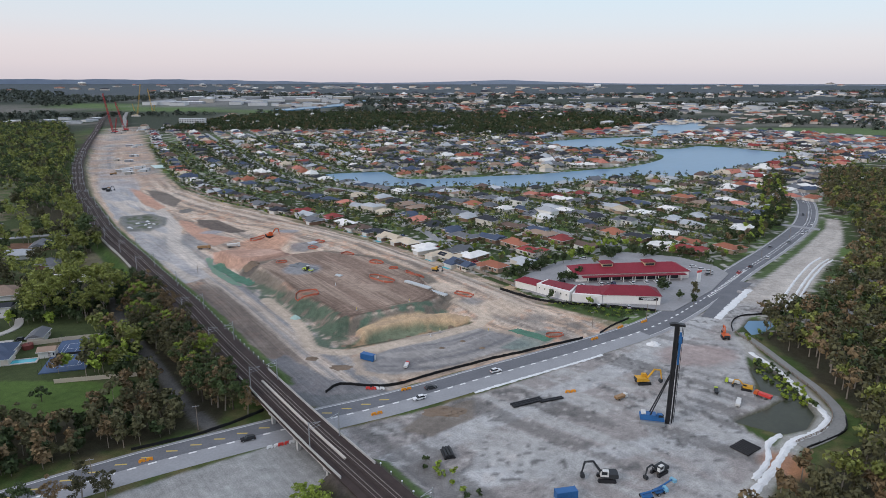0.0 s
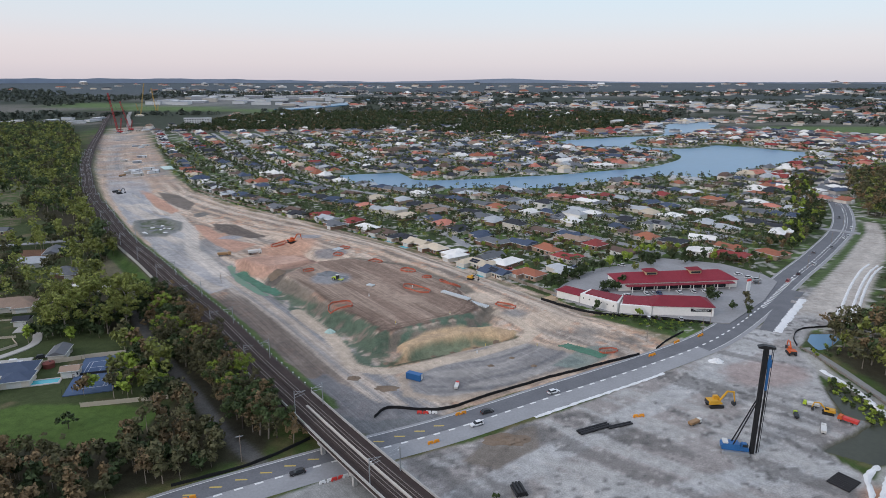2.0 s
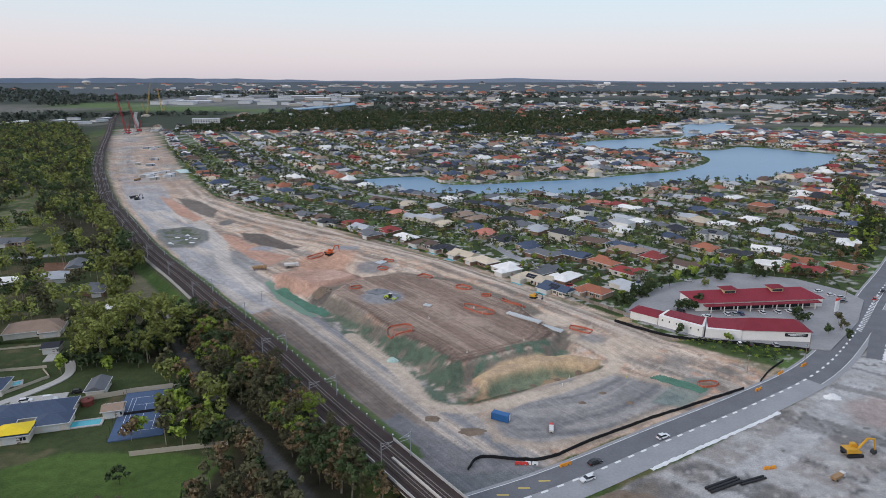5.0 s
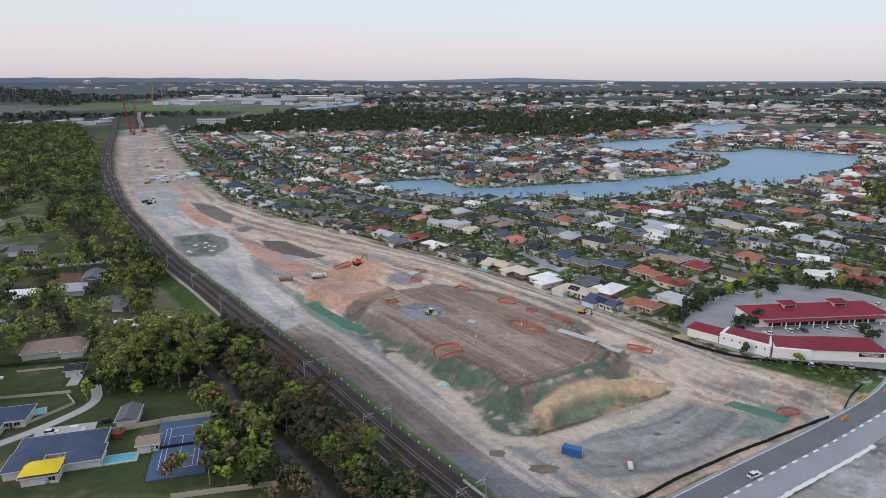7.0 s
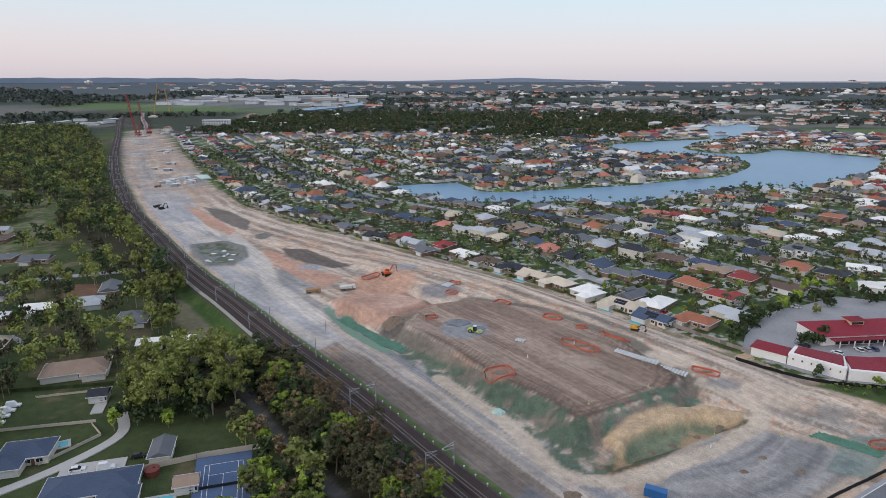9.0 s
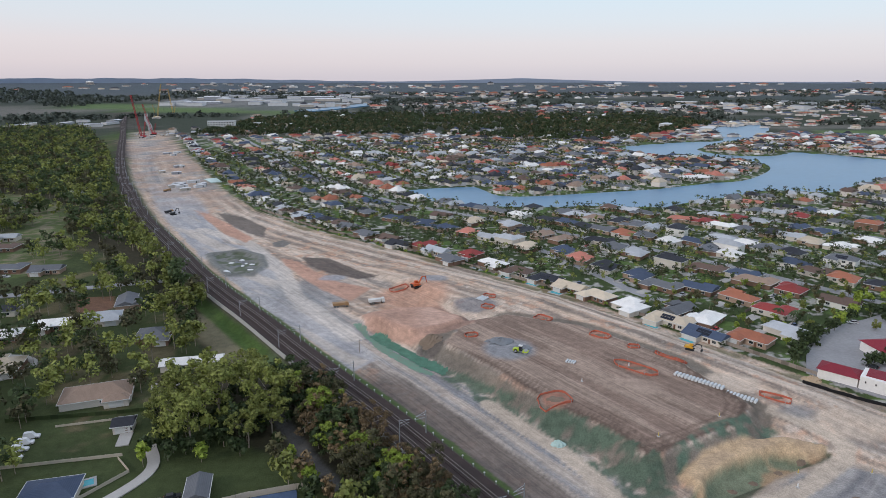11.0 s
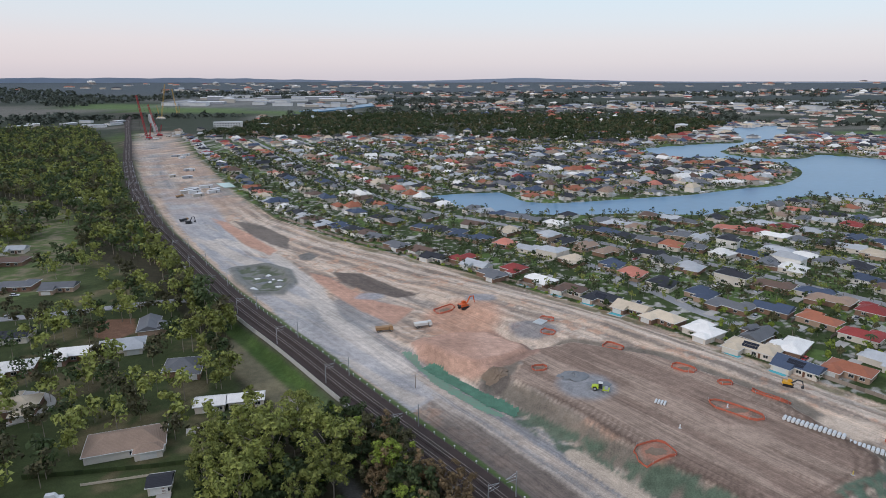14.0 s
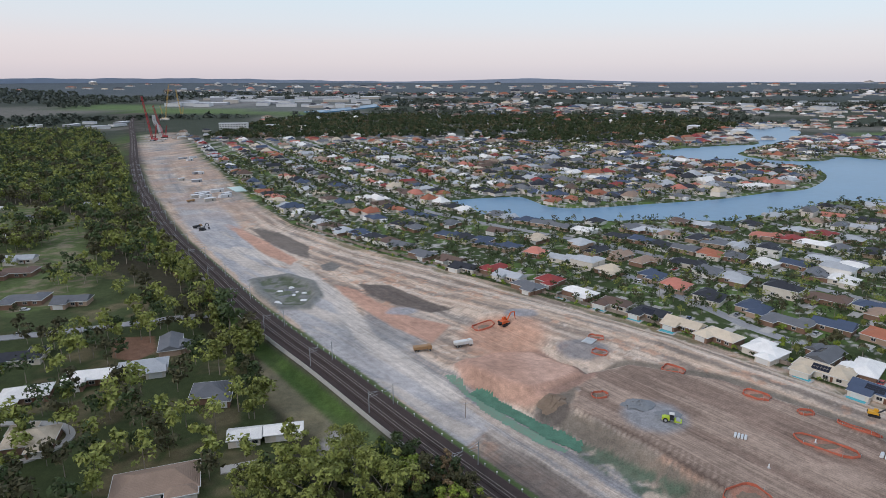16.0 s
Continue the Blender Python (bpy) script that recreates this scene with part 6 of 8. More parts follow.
# trees along the road's residential side and in the shop car park
for x, y, kind, s in ((118, 304, "yard", 0.9), (66, 335, "dense", 0.45), (72, 337, "dense", 0.4), (62, 334, "dense", 0.45), (116, 327, "dense", 0.5), (131, 318, "yard", 0.9), (128, 310, "yard", 0.8), (122, 296, "yard", 0.6), (40, 350, "dense", 0.6),
                      (46, 356, "dense", 0.6), (52, 358, "dense", 0.65), (58, 366, "dense", 0.6), (98, 388, "dense", 0.7), (104, 392, "dense", 0.7), (110, 394, "dense", 0.8), (120, 398, "dense", 0.7), (128, 396, "dense", 0.7),
                      (136, 394, "yard", 1.2), (150, 388, "yard", 1.3), (90, 372, "yard", 0.7), (158, 380, "yard", 1.0), (178, 388, "yard", 1.2), (190, 396, "yard", 1.2)):
    plant(kind, x, y, s)
for x, y, s in ((31, 334, 0.5), (35, 338, 0.55), (40, 345, 0.6), (44, 350, 0.6), (50, 355, 0.65), (57, 361, 0.6), (64, 366, 0.7), (70, 371, 0.7), (76, 376, 0.75), (82, 380, 0.7), (87, 386, 0.8), (92, 392, 0.8), (98, 400, 0.85),
                (105, 408, 0.8), (112, 410, 0.8), (120, 411, 0.8), (128, 409, 0.75), (124, 385, 0.7), (131, 389, 0.7), (138, 391, 0.7), (144, 390, 0.75), (150, 390, 0.7), (156, 389, 0.7), (102, 381, 0.55), (114, 318, 0.55), (69, 333, 0.5)):
    plant("dense" if s < 0.72 else "gum_light", x, y, s)
for x, y in scatter([(205, 408), (290, 520), (345, 640), (390, 720), (372, 730), (325, 650), (270, 530), (190, 420)], 7.0, 16):
    plant(tree_rng.choice(("dense", "dry", "dense", "gum_light")), x, y, 0.48)
for x, y in scatter([(46, 298), (62, 288), (80, 274), (86, 282), (100, 286), (80, 292), (60, 299)], 2.6, 17):
    plant("shrub", x, y, 0.5)
for x, y in scatter([tuple(p) for p in offset(np.array(EAST_LINE[4:10], float), -1)] + [tuple(p) for p in offset(np.array(EAST_LINE[4:10], float), 4)][::-1], 5.0, 18):
    plant("shrub", x, y, tree_rng.uniform(0.4, 0.9))
# the pond's reeds and the bank by the bridge
for x, y in scatter([(119, 200), (125, 190), (128, 212), (126, 226), (122, 232), (119, 224)], 2.0, 19):
    plant("shrub", x, y, 0.5, 1)
for x, y in scatter([(128, 246), (130, 262), (134, 258), (142, 262), (150, 272), (168, 284), (150, 250)], 5.0, 20):
    plant("shrub", x, y, 1.0)
for x, y in scatter([(-28, 132), (-20, 120), (-4, 100), (8, 92), (-4, 90), (-30, 118), (-40, 138)], 4.2, 21):
    plant("shrub", x, y, 1.1, 1)
for x, y in scatter([(-12, 158), (0, 144), (14, 128), (18, 130), (4, 148), (-8, 162)], 3.2, 22):
    plant("shrub", x, y, 0.7)
for x, y in scatter([(60, 130), (72, 134), (88, 148), (98, 152), (104, 140), (80, 118)], 5.5, 23):
    plant("dry", x, y, 0.55)

# far woods in bands to the horizon
far_woods = scatter([(-620, 1360), (-200, 1400), (-60, 1330), (170, 1250), (350, 1440), (560, 1700), (520, 2080), (-500, 2150), (-640, 1900)], 17, 24, lambda x, y: fbm(x, y, 120, 90) > 0.34)
many_trees("far_woodland", far_woods, ["dense", "dense", "dense", "dry"], 12, 8.0, 6, 8, 2.3, 25, "dark band of woodland beyond the suburb")
# the farthest trees take the leaf colour with haze mixed in
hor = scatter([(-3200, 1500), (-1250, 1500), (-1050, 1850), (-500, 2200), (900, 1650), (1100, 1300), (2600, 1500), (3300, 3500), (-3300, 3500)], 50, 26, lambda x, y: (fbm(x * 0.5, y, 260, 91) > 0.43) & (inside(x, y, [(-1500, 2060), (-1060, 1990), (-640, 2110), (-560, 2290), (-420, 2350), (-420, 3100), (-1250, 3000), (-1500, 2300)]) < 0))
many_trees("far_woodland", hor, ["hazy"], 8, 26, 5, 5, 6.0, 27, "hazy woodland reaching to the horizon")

# what is left of the planting, joined by kind
for kind, (names, high, wide, clumps, count, size) in {"gum": (["gum"], 17, 6.2, 16, 14, 0.95), "gum_light": (["lime"], 12, 4.8, 12, 12, 0.85), "dense": (["dense"], 10, 4.6, 12, 12, 0.9), "dry": (["dry", "dry", "rust"], 12, 4.0, 12, 12, 0.8),
                                                       "yard": (["dense", "gum", "dry", "lime"], 7, 3.0, 9, 10, 0.75), "shrub": (["dense", "lime"], 2.6, 1.9, 5, 8, 0.55)}.items():
    spots = [(x, y) for x, y, s in SPARE[kind]]
    if spots:
        scale = sum(s for _, _, s in SPARE[kind]) / len(spots)
        many_trees("undergrowth" if kind == "shrub" else "mixed_trees", spots, names, high * scale, wide * scale, clumps, count, size, 31, "mixed trees and scrub growing close together")
# ---------------------------------------------------------------- shopping centre
MAROON = roof_material("maroon_metal_roof", (0.22, 0.022, 0.035), False)
SHOP_WALL = material("white_rendered_wall", (0.78, 0.75, 0.71), 0.85, 0.1, 0.5)
SHOP_PANEL = material("cream_panel", (0.55, 0.42, 0.26), 0.8, 0.12, 1)
LOT_GREY = material("car_park_asphalt", (0.29, 0.285, 0.285), 0.9, 0.22, 0.4, 0.1)


def slab(name, poly, z0, z1, mat, label, category, kind="structure"):
    bm = bmesh.new()
    area = sum(a[0] * b_[1] - b_[0] * a[1] for a, b_ in zip(poly, poly[1:] + poly[:1]))
    prism(bm, poly if area > 0 else poly[::-1], z0, z1)
    return tagged(part(name, bm, mat, label=label, kind=kind), category=category)


slab("pavement", MALL_LOT, -0.4, 0.42, LOT_GREY, "grey asphalt shopping centre car park", "car park")


def gable_block(t, ax, ay, bx, by, deep, eave, rise, roof="roof", over=0.7):
    """A block along the line a-b, deep metres to its left, with a gabled roof and walls; parts of t."""
    ln = math.hypot(bx - ax, by - ay)
    m = pose(ax, ay, 0.42, rz=math.degrees(math.atan2(by - ay, bx - ax)))
    bm = bmesh.new()
    box(bm, (ln / 2, deep / 2, eave / 2 - 0.2), (ln, deep, eave + 0.4), m)
    part("wall", bm, SHOP_WALL, t)
    bm = bmesh.new()
    w = [(-over, -over), (ln + over, -over), (ln + over, deep + over), (-over, deep + over)]
    lo = [bm.verts.new(m @ Vector((x, y, eave + 0.05))) for x, y in w]
    ri = [bm.verts.new(m @ Vector((x, deep / 2, eave + rise))) for x in (deep * 0.4, ln - deep * 0.4)]
    for f in ((lo[0], lo[1], ri[1], ri[0]), (lo[1], lo[2], ri[1]), (lo[2], lo[3], ri[0], ri[1]), (lo[3], lo[0], ri[0]), tuple(lo[::-1])):
        bm.faces.new(f)
    part(roof, bm, MAROON, t)
    return m, ln


def build_shops():
    t = thing("shopping_centre", "white single-storey shopping centre with a maroon metal roof", "shops")
    m, ln = gable_block(t, 70, 333, 136, 340, 17, 4.2, 3.6)
    bm = bmesh.new()
    box(bm, (ln / 2, -2.0, 3.4), (ln - 6, 3.2, 0.35), m)
    part("awning", bm, MAROON, t)
    for i in range(9):
        bm = bmesh.new()
        box(bm, (6 + i * (ln - 12) / 8, -3.2, 1.6), (0.35, 0.35, 3.4), m)
        part("column", bm, SHOP_WALL, t)
        if i < 8:
            bm = bmesh.new()
            box(bm, (6 + (i + 0.5) * (ln - 12) / 8, -0.04, 1.45), (6.0, 0.1, 2.4), m)
            part("shopfront", bm, GLASS, t)
    for x in (ln * 0.30, ln * 0.68):
        bm = bmesh.new()
        box(bm, (x, 8.0, 7.2), (6.4, 5.0, 3.0), m)
        tower = part("clerestory", bm, SHOP_PANEL, t, "cream clerestory box on the roof")
        bm = bmesh.new()
        box(bm, (x, 5.42, 7.4), (5.2, 0.16, 1.0), m)
        part("pane", bm, GLASS, tower)
        bm = bmesh.new()
        v = [bm.verts.new(m @ Vector(p)) for p in ((x - 4, 4.8, 8.6), (x + 4, 4.8, 8.6), (x + 4, 11.2, 8.6), (x - 4, 11.2, 8.6), (x - 2, 8, 9.9), (x + 2, 8, 9.9))]
        for f in ((0, 1, 5, 4), (1, 2, 5), (2, 3, 4, 5), (3, 0, 4), (3, 2, 1, 0)):
            bm.faces.new([v[i] for i in f])
        part("cap", bm, MAROON, tower)
    u = thing("shop_building", "white walled shop building with a maroon roof and a gabled end", "shops")
    gable_block(u, 35, 324, 45, 315, 9, 3.6, 2.0)
    bm = bmesh.new()
    prism(bm, [(45.2, 314.6), (60, 300.4), (61, 301.2), (66, 311.5), (52, 322)], 0.0, 5.4)
    part("wall", bm, SHOP_WALL, u, "long white rendered wall")
    bm = bmesh.new()
    prism(bm, [(47.6, 314.8), (60.4, 302.6), (65.2, 311.2), (52.6, 320.6)], 5.3, 5.75)
    part("roof", bm, MAROON, u)
    bm = bmesh.new()
    prism(bm, [(61.4, 300.6), (76, 297.4), (79, 309), (66.4, 311.2)], 0.0, 4.6)
    part("wall", bm, SHOP_WALL, u)
    m2, l2 = gable_block(u, 76.4, 298, 105, 295.5, 13, 4.6, 3.4)
    bm = bmesh.new()
    v = [bm.verts.new(p) for p in ((63, 302, 4.7), (77, 298.6, 4.7), (80, 309, 5.9), (66, 311, 5.9), (63, 302, 4.5), (77, 298.6, 4.5), (80, 309, 4.5), (66, 311, 4.5))]
    for f in ((0, 1, 2, 3), (7, 6, 5, 4), (0, 4, 5, 1), (1, 5, 6, 2), (2, 6, 7, 3), (3, 7, 4, 0)):
        bm.faces.new([v[i] for i in f])
    part("roof", bm, MAROON, u)
    bm = bmesh.new()
    box(bm, (l2 - 6, -0.12, 3.0), (9.5, 0.16, 1.5), m2)
    sign = part("sign_board", bm, BLACK_STEEL, u, "black shop sign with pale lettering bars")
    for i in range(2):
        bm = bmesh.new()
        box(bm, (l2 - 6, -0.22, 3.3 - 0.55 * i), (7.2 - 2 * i, 0.05, 0.28), m2)
        part("lettering", bm, BARRIER_WHITE, sign)
    for i in range(6):
        bm = bmesh.new()
        x, y = 46.5 + i * 2.4, 313.0 - i * 2.3
        box(bm, (0, 0, 3.6), (0.4, 0.4, 0.6), pose(x, y, 0, rz=-44))
        part("wall_lamp", bm, BLACK_STEEL, u)
    s = thing("pylon_sign", "white roadside pylon sign with a red top", "sign", pose(139, 333, 0.3, rz=30))
    bm = bmesh.new()
    box(bm, (0, 0, 2.9), (3.0, 0.5, 5.8))
    part("body", bevelled(bm, 0.06), BARRIER_WHITE, s)
    bm = bmesh.new()
    box(bm, (0, 0, 6.3), (3.2, 0.6, 1.1))
    part("top", bevelled(bm, 0.06), BARRIER_RED, s)


build_shops()

# ---------------------------------------------------------------- vehicles
PAINTS = {k: material(k + "_car_paint", c, 0.3, 0.08, 2, spec=0.5) for k, c in (("white", (0.7, 0.7, 0.7)), ("silver", (0.42, 0.43, 0.44)), ("black", (0.02, 0.02, 0.022)), ("red", (0.42, 0.025, 0.02)), ("blue", (0.04, 0.07, 0.16)), ("grey", (0.14, 0.145, 0.15)))}
RED_LAMP = material("red_tail_lamp", (0.4, 0.02, 0.015), 0.3, 0.1)
CLEAR_LAMP = material("clear_head_lamp", (0.7, 0.7, 0.68), 0.15, 0.1)


def side_shape(bm, outline, y0, y1, tuck=0.0):
    """Extrudes an outline of x, z pairs across from y0 to y1; tuck pulls the upper points in."""
    top = max(z for _, z in outline)
    low = min(z for _, z in outline)
    rows_ = []
    for y in (y0, y1):
        s = 1 if y > 0 else -1
        rows_.append([bm.verts.new((x, y - s * tuck * (z - low) / (top - low), z)) for x, z in outline])
    k = len(outline)
    bm.faces.new(rows_[0][::-1])
    bm.faces.new(rows_[1])
    for i in range(k):
        bm.faces.new((rows_[0][i], rows_[0][(i + 1) % k], rows_[1][(i + 1) % k], rows_[1][i]))


def wheel(parent, x, y, r, w, first=None):
    """A tyre with its rim, as a part of parent."""
    bm = bmesh.new()
    tube(bm, (x, y - w / 2, r), (x, y + w / 2, r), r, n=14)
    ob = part("wheel", bm, TYRE, parent)
    bm = bmesh.new()
    tube(bm, (x, y - w / 2 - 0.02, r), (x, y + w / 2 + 0.02, r), r * 0.58, n=10)
    part("rim", bm, STEEL, ob)
    return ob


CARS = {}


def car(color, x, y, turn, van=False, label=""):
    z = max(height(x, y), 0.06)
    if float(inside(x, y, MALL_LOT)) > 0:
        z = 0.42
    m = pose(x, y, z, rz=turn)
    if (color, van) in CARS:
        return clone(CARS[color, van], m, label)
    t = thing("van" if van else "car", label or f"{color} {'van' if van else 'car'} on the asphalt", "van" if van else "car", m)
    CARS[color, van] = t
    ln, hb, ht = (5.2, 1.0, 2.2) if van else (4.6, 0.85, 1.48)
    h = ln / 2
    bm = bmesh.new()
    side_shape(bm, [(-h, 0.32), (h, 0.32), (h, 0.62), (h - 0.15, hb - 0.08), (h - 1.2, hb), (-h + 0.1, hb), (-h, 0.7)], -0.9, 0.9, 0.06)
    part("body", bm, PAINTS[color], t)
    bm = bmesh.new()
    side_shape(bm, [(h - 1.3, hb), (h - 2.0, ht - 0.06), (-h + 0.75, ht - 0.06), (-h + 0.2, hb)], -0.8, 0.8, 0.14)
    part("cabin", bm, GLASS if not van else PAINTS[color], t)
    bm = bmesh.new()
    box(bm, ((h - 2.0 - h + 0.75) / 2, 0, ht - 0.03), (ln - 2.7, 1.34, 0.07))
    part("roof", bm, PAINTS[color], t)
    for sx in (h - 0.85, -h + 0.9):
        for sy in (-0.8, 0.8):
            wheel(t, sx, sy, 0.33, 0.22)
    for sy in (-0.62, 0.62):
        bm = bmesh.new()
        box(bm, (h - 0.01, sy, 0.66), (0.08, 0.36, 0.14))
        part("headlight", bm, CLEAR_LAMP, t)
        bm = bmesh.new()
        box(bm, (-h + 0.01, sy, 0.74), (0.08, 0.3, 0.18))
        part("tail_light", bm, RED_LAMP, t)
    return t


for c, x, y, a in (("white", -13, 198.5, 207), ("black", -9, 206.5, 27), ("white", 16, 220.5, 27), ("black", -66, 172, 205), ("red", 170, 351, 50), ("black", 183, 364, 50), ("white", 203, 383, 50), ("grey", 218, 410, 48), ("grey", 238, 424, 230), ("white", 262, 450, 235),
                   ("silver", 268, 455, 235), ("white", 286, 480, 235), ("black", 300, 518, 238), ("white", 330, 572, 60), ("white", 371, 655, 62)):
    car(c, x, y, a, False, f"{c} car driving on the road")
for c, x, y, a in (("white", 83, 328, 96), ("silver", 86.5, 328.4, 96), ("blue", 90, 328.6, 96), ("white", 101, 330, 96), ("white", 109, 331, 96), ("white", 115, 331.6, 96), ("black", 62, 332, 130), ("white", 72, 325, 130), ("white", 73.5, 293.5, 80), ("black", 78, 293, 80), ("silver", 88, 291.6, 82),
                   ("white", 84, 380, 170), ("white", 150, 356, 10), ("silver", 153, 352, 10), ("white", 147, 362, 10), ("grey", 150, 346, 10), ("white", 140, 354, 20)):
    car(c, x, y, a, False, f"{c} car parked at the shopping centre")
for k, (x, y) in enumerate(((-247, 280.5), (-246.6, 276.8), (-246, 273.0), (-245, 268.8))):
    car("white", x, y, 16, True, "white caravan parked on grass")
for c, x, y, a, v in (("white", -203, 243, 18, False), ("white", -195, 244, 16, True), ("black", -188, 250, 20, False), ("white", -262, 428, 15, False), ("white", -371, 452, 10, False), ("silver", -353, 420, 20, False)):
    car(c, x, y, a, v, f"{c} {'van' if v else 'car'} parked beside a house")
street_cars = random.Random(5)
for k in range(14):
    x, y, *_ = NEAR_HOUSES[3 + k * 2]
    a = radians(street_angle(x, y))
    v = float(along(x, y, EAST_LINE)[0])
    s = 12.5 if v < 45 else -12.5
    px, py = x + s * math.sin(a) + 3 * math.cos(a), y - s * math.cos(a) + 3 * math.sin(a)
    car(street_cars.choice(("white", "silver", "red", "grey", "blue")), px, py, math.degrees(a) + 90)

# ---------------------------------------------------------------- machines
YELLOW = material("machine_yellow", (0.60, 0.32, 0.03), 0.5, 0.2, 1.5)
ORANGE_P = material("machine_orange", (0.55, 0.11, 0.03), 0.5, 0.2, 1.5)
BLUE_P = material("machine_blue", (0.03, 0.12, 0.30), 0.45, 0.2, 1.5)
LIME_P = material("machine_lime", (0.42, 0.55, 0.04), 0.5, 0.15, 1.5)
DARK_P = material("machine_grey", (0.035, 0.037, 0.04), 0.6, 0.3, 1.5)
WHITE_P = material("machine_white", (0.62, 0.61, 0.58), 0.5, 0.15, 1.5)
TAN_P = material("machine_tan", (0.33, 0.20, 0.10), 0.6, 0.25, 1.5)


def tracks(t, ln, gap, h=0.95, w=0.6):
    for s in (-1, 1):
        bm = bmesh.new()
        side_shape(bm, [(-ln / 2 + 0.3, 0), (ln / 2 - 0.3, 0), (ln / 2, h * 0.4), (ln / 2 - 0.25, h), (-ln / 2 + 0.25, h), (-ln / 2, h * 0.4)], s * gap - w / 2, s * gap + w / 2)
        part("track", bm, BLACK_STEEL, t)


def excavator(x, y, turn, paint, label, arm_paint=None, size=1.0, fold=0.0):
    t = thing("excavator", label, "excavator", pose(x, y, height(x, y), rz=turn) @ Matrix.Scale(size, 4))
    tracks(t, 4.6, 1.25)
    bm = bmesh.new()
    box(bm, (0, 0, 1.05), (1.6, 1.8, 0.4))
    part("undercarriage", bm, BLACK_STEEL, t)
    bm = bmesh.new()
    side_shape(bm, [(-2.6, 1.3), (1.6, 1.3), (1.6, 1.7), (0.5, 2.3), (-2.4, 2.4), (-2.7, 1.9)], -1.4, 1.4, 0.1)
    part("body", bm, paint, t)
    bm = bmesh.new()
    box(bm, (-2.45, 0, 1.75), (0.6, 2.7, 0.9), taper=0.9)
    part("counterweight", bevelled(bm, 0.1), DARK_P, t)
    bm = bmesh.new()
    side_shape(bm, [(-0.3, 1.7), (1.7, 1.7), (1.5, 2.6), (1.1, 3.2), (-0.3, 3.2)], 0.4, 1.38, 0.08)
    cab = part("cab", bm, paint if paint is not DARK_P else WHITE_P, t)
    bm = bmesh.new()
    box(bm, (0.75, 0.9, 2.65), (1.35, 1.02, 0.75))
    part("window", bm, GLASS, cab)
    a = arm_paint or paint
    bm = bmesh.new()
    for p, q, r0, r1 in (((1.3, -0.2, 2.0), (3.4, -0.2, 4.9 - fold), 0.34, 0.3), ((3.4, -0.2, 4.9 - fold), (5.6, -0.2, 4.6 - fold), 0.3, 0.24)):
        tube(bm, p, q, r0, r1, 6)
    part("boom", bm, a, t)
    bm = bmesh.new()
    tube(bm, (5.4, -0.2, 4.75 - fold), (6.1, -0.2, 1.3), 0.26, 0.18, 6)
    part("stick", bm, a, t)
    bm = bmesh.new()
    tube(bm, (2.0, -0.2, 2.4), (3.6, -0.2, 4.3 - fold), 0.1, n=5)
    part("ram", bm, STEEL, t)
    bm = bmesh.new()
    side_shape(bm, [(5.5, 1.4), (6.3, 1.5), (6.4, 0.7), (6.0, 0.25), (5.4, 0.3), (5.2, 0.8)], -0.75, 0.35)
    part("bucket", bm, DARK_P, t)
    return t


excavator(70.5, 211, 5, YELLOW, "yellow excavator standing on gravel", size=1.15)
excavator(42, 152, 175, DARK_P, "black excavator with a white cab on gravel", DARK_P, 1.15)
excavator(58, 155, 215, DARK_P, "dark excavator working on the gravel yard", DARK_P, 1.0, 0.8)
excavator(-127, 427, 40, ORANGE_P, "orange-red excavator with a raised boom", size=1.15)
excavator(120, 254, 80, ORANGE_P, "rusty orange excavator beside the basin", size=1.0, fold=0.6)
excavator(107, 206, 150, YELLOW, "small yellow excavator among parked plant", size=0.8, fold=0.8)
excavator(-9, 341, -30, YELLOW, "yellow excavator with a dark arm beside the site fence", DARK_P, 0.8, 0.9)
excavator(-345, 628, 60, DARK_P, "dark distant excavator on pale gravel", size=1.0)


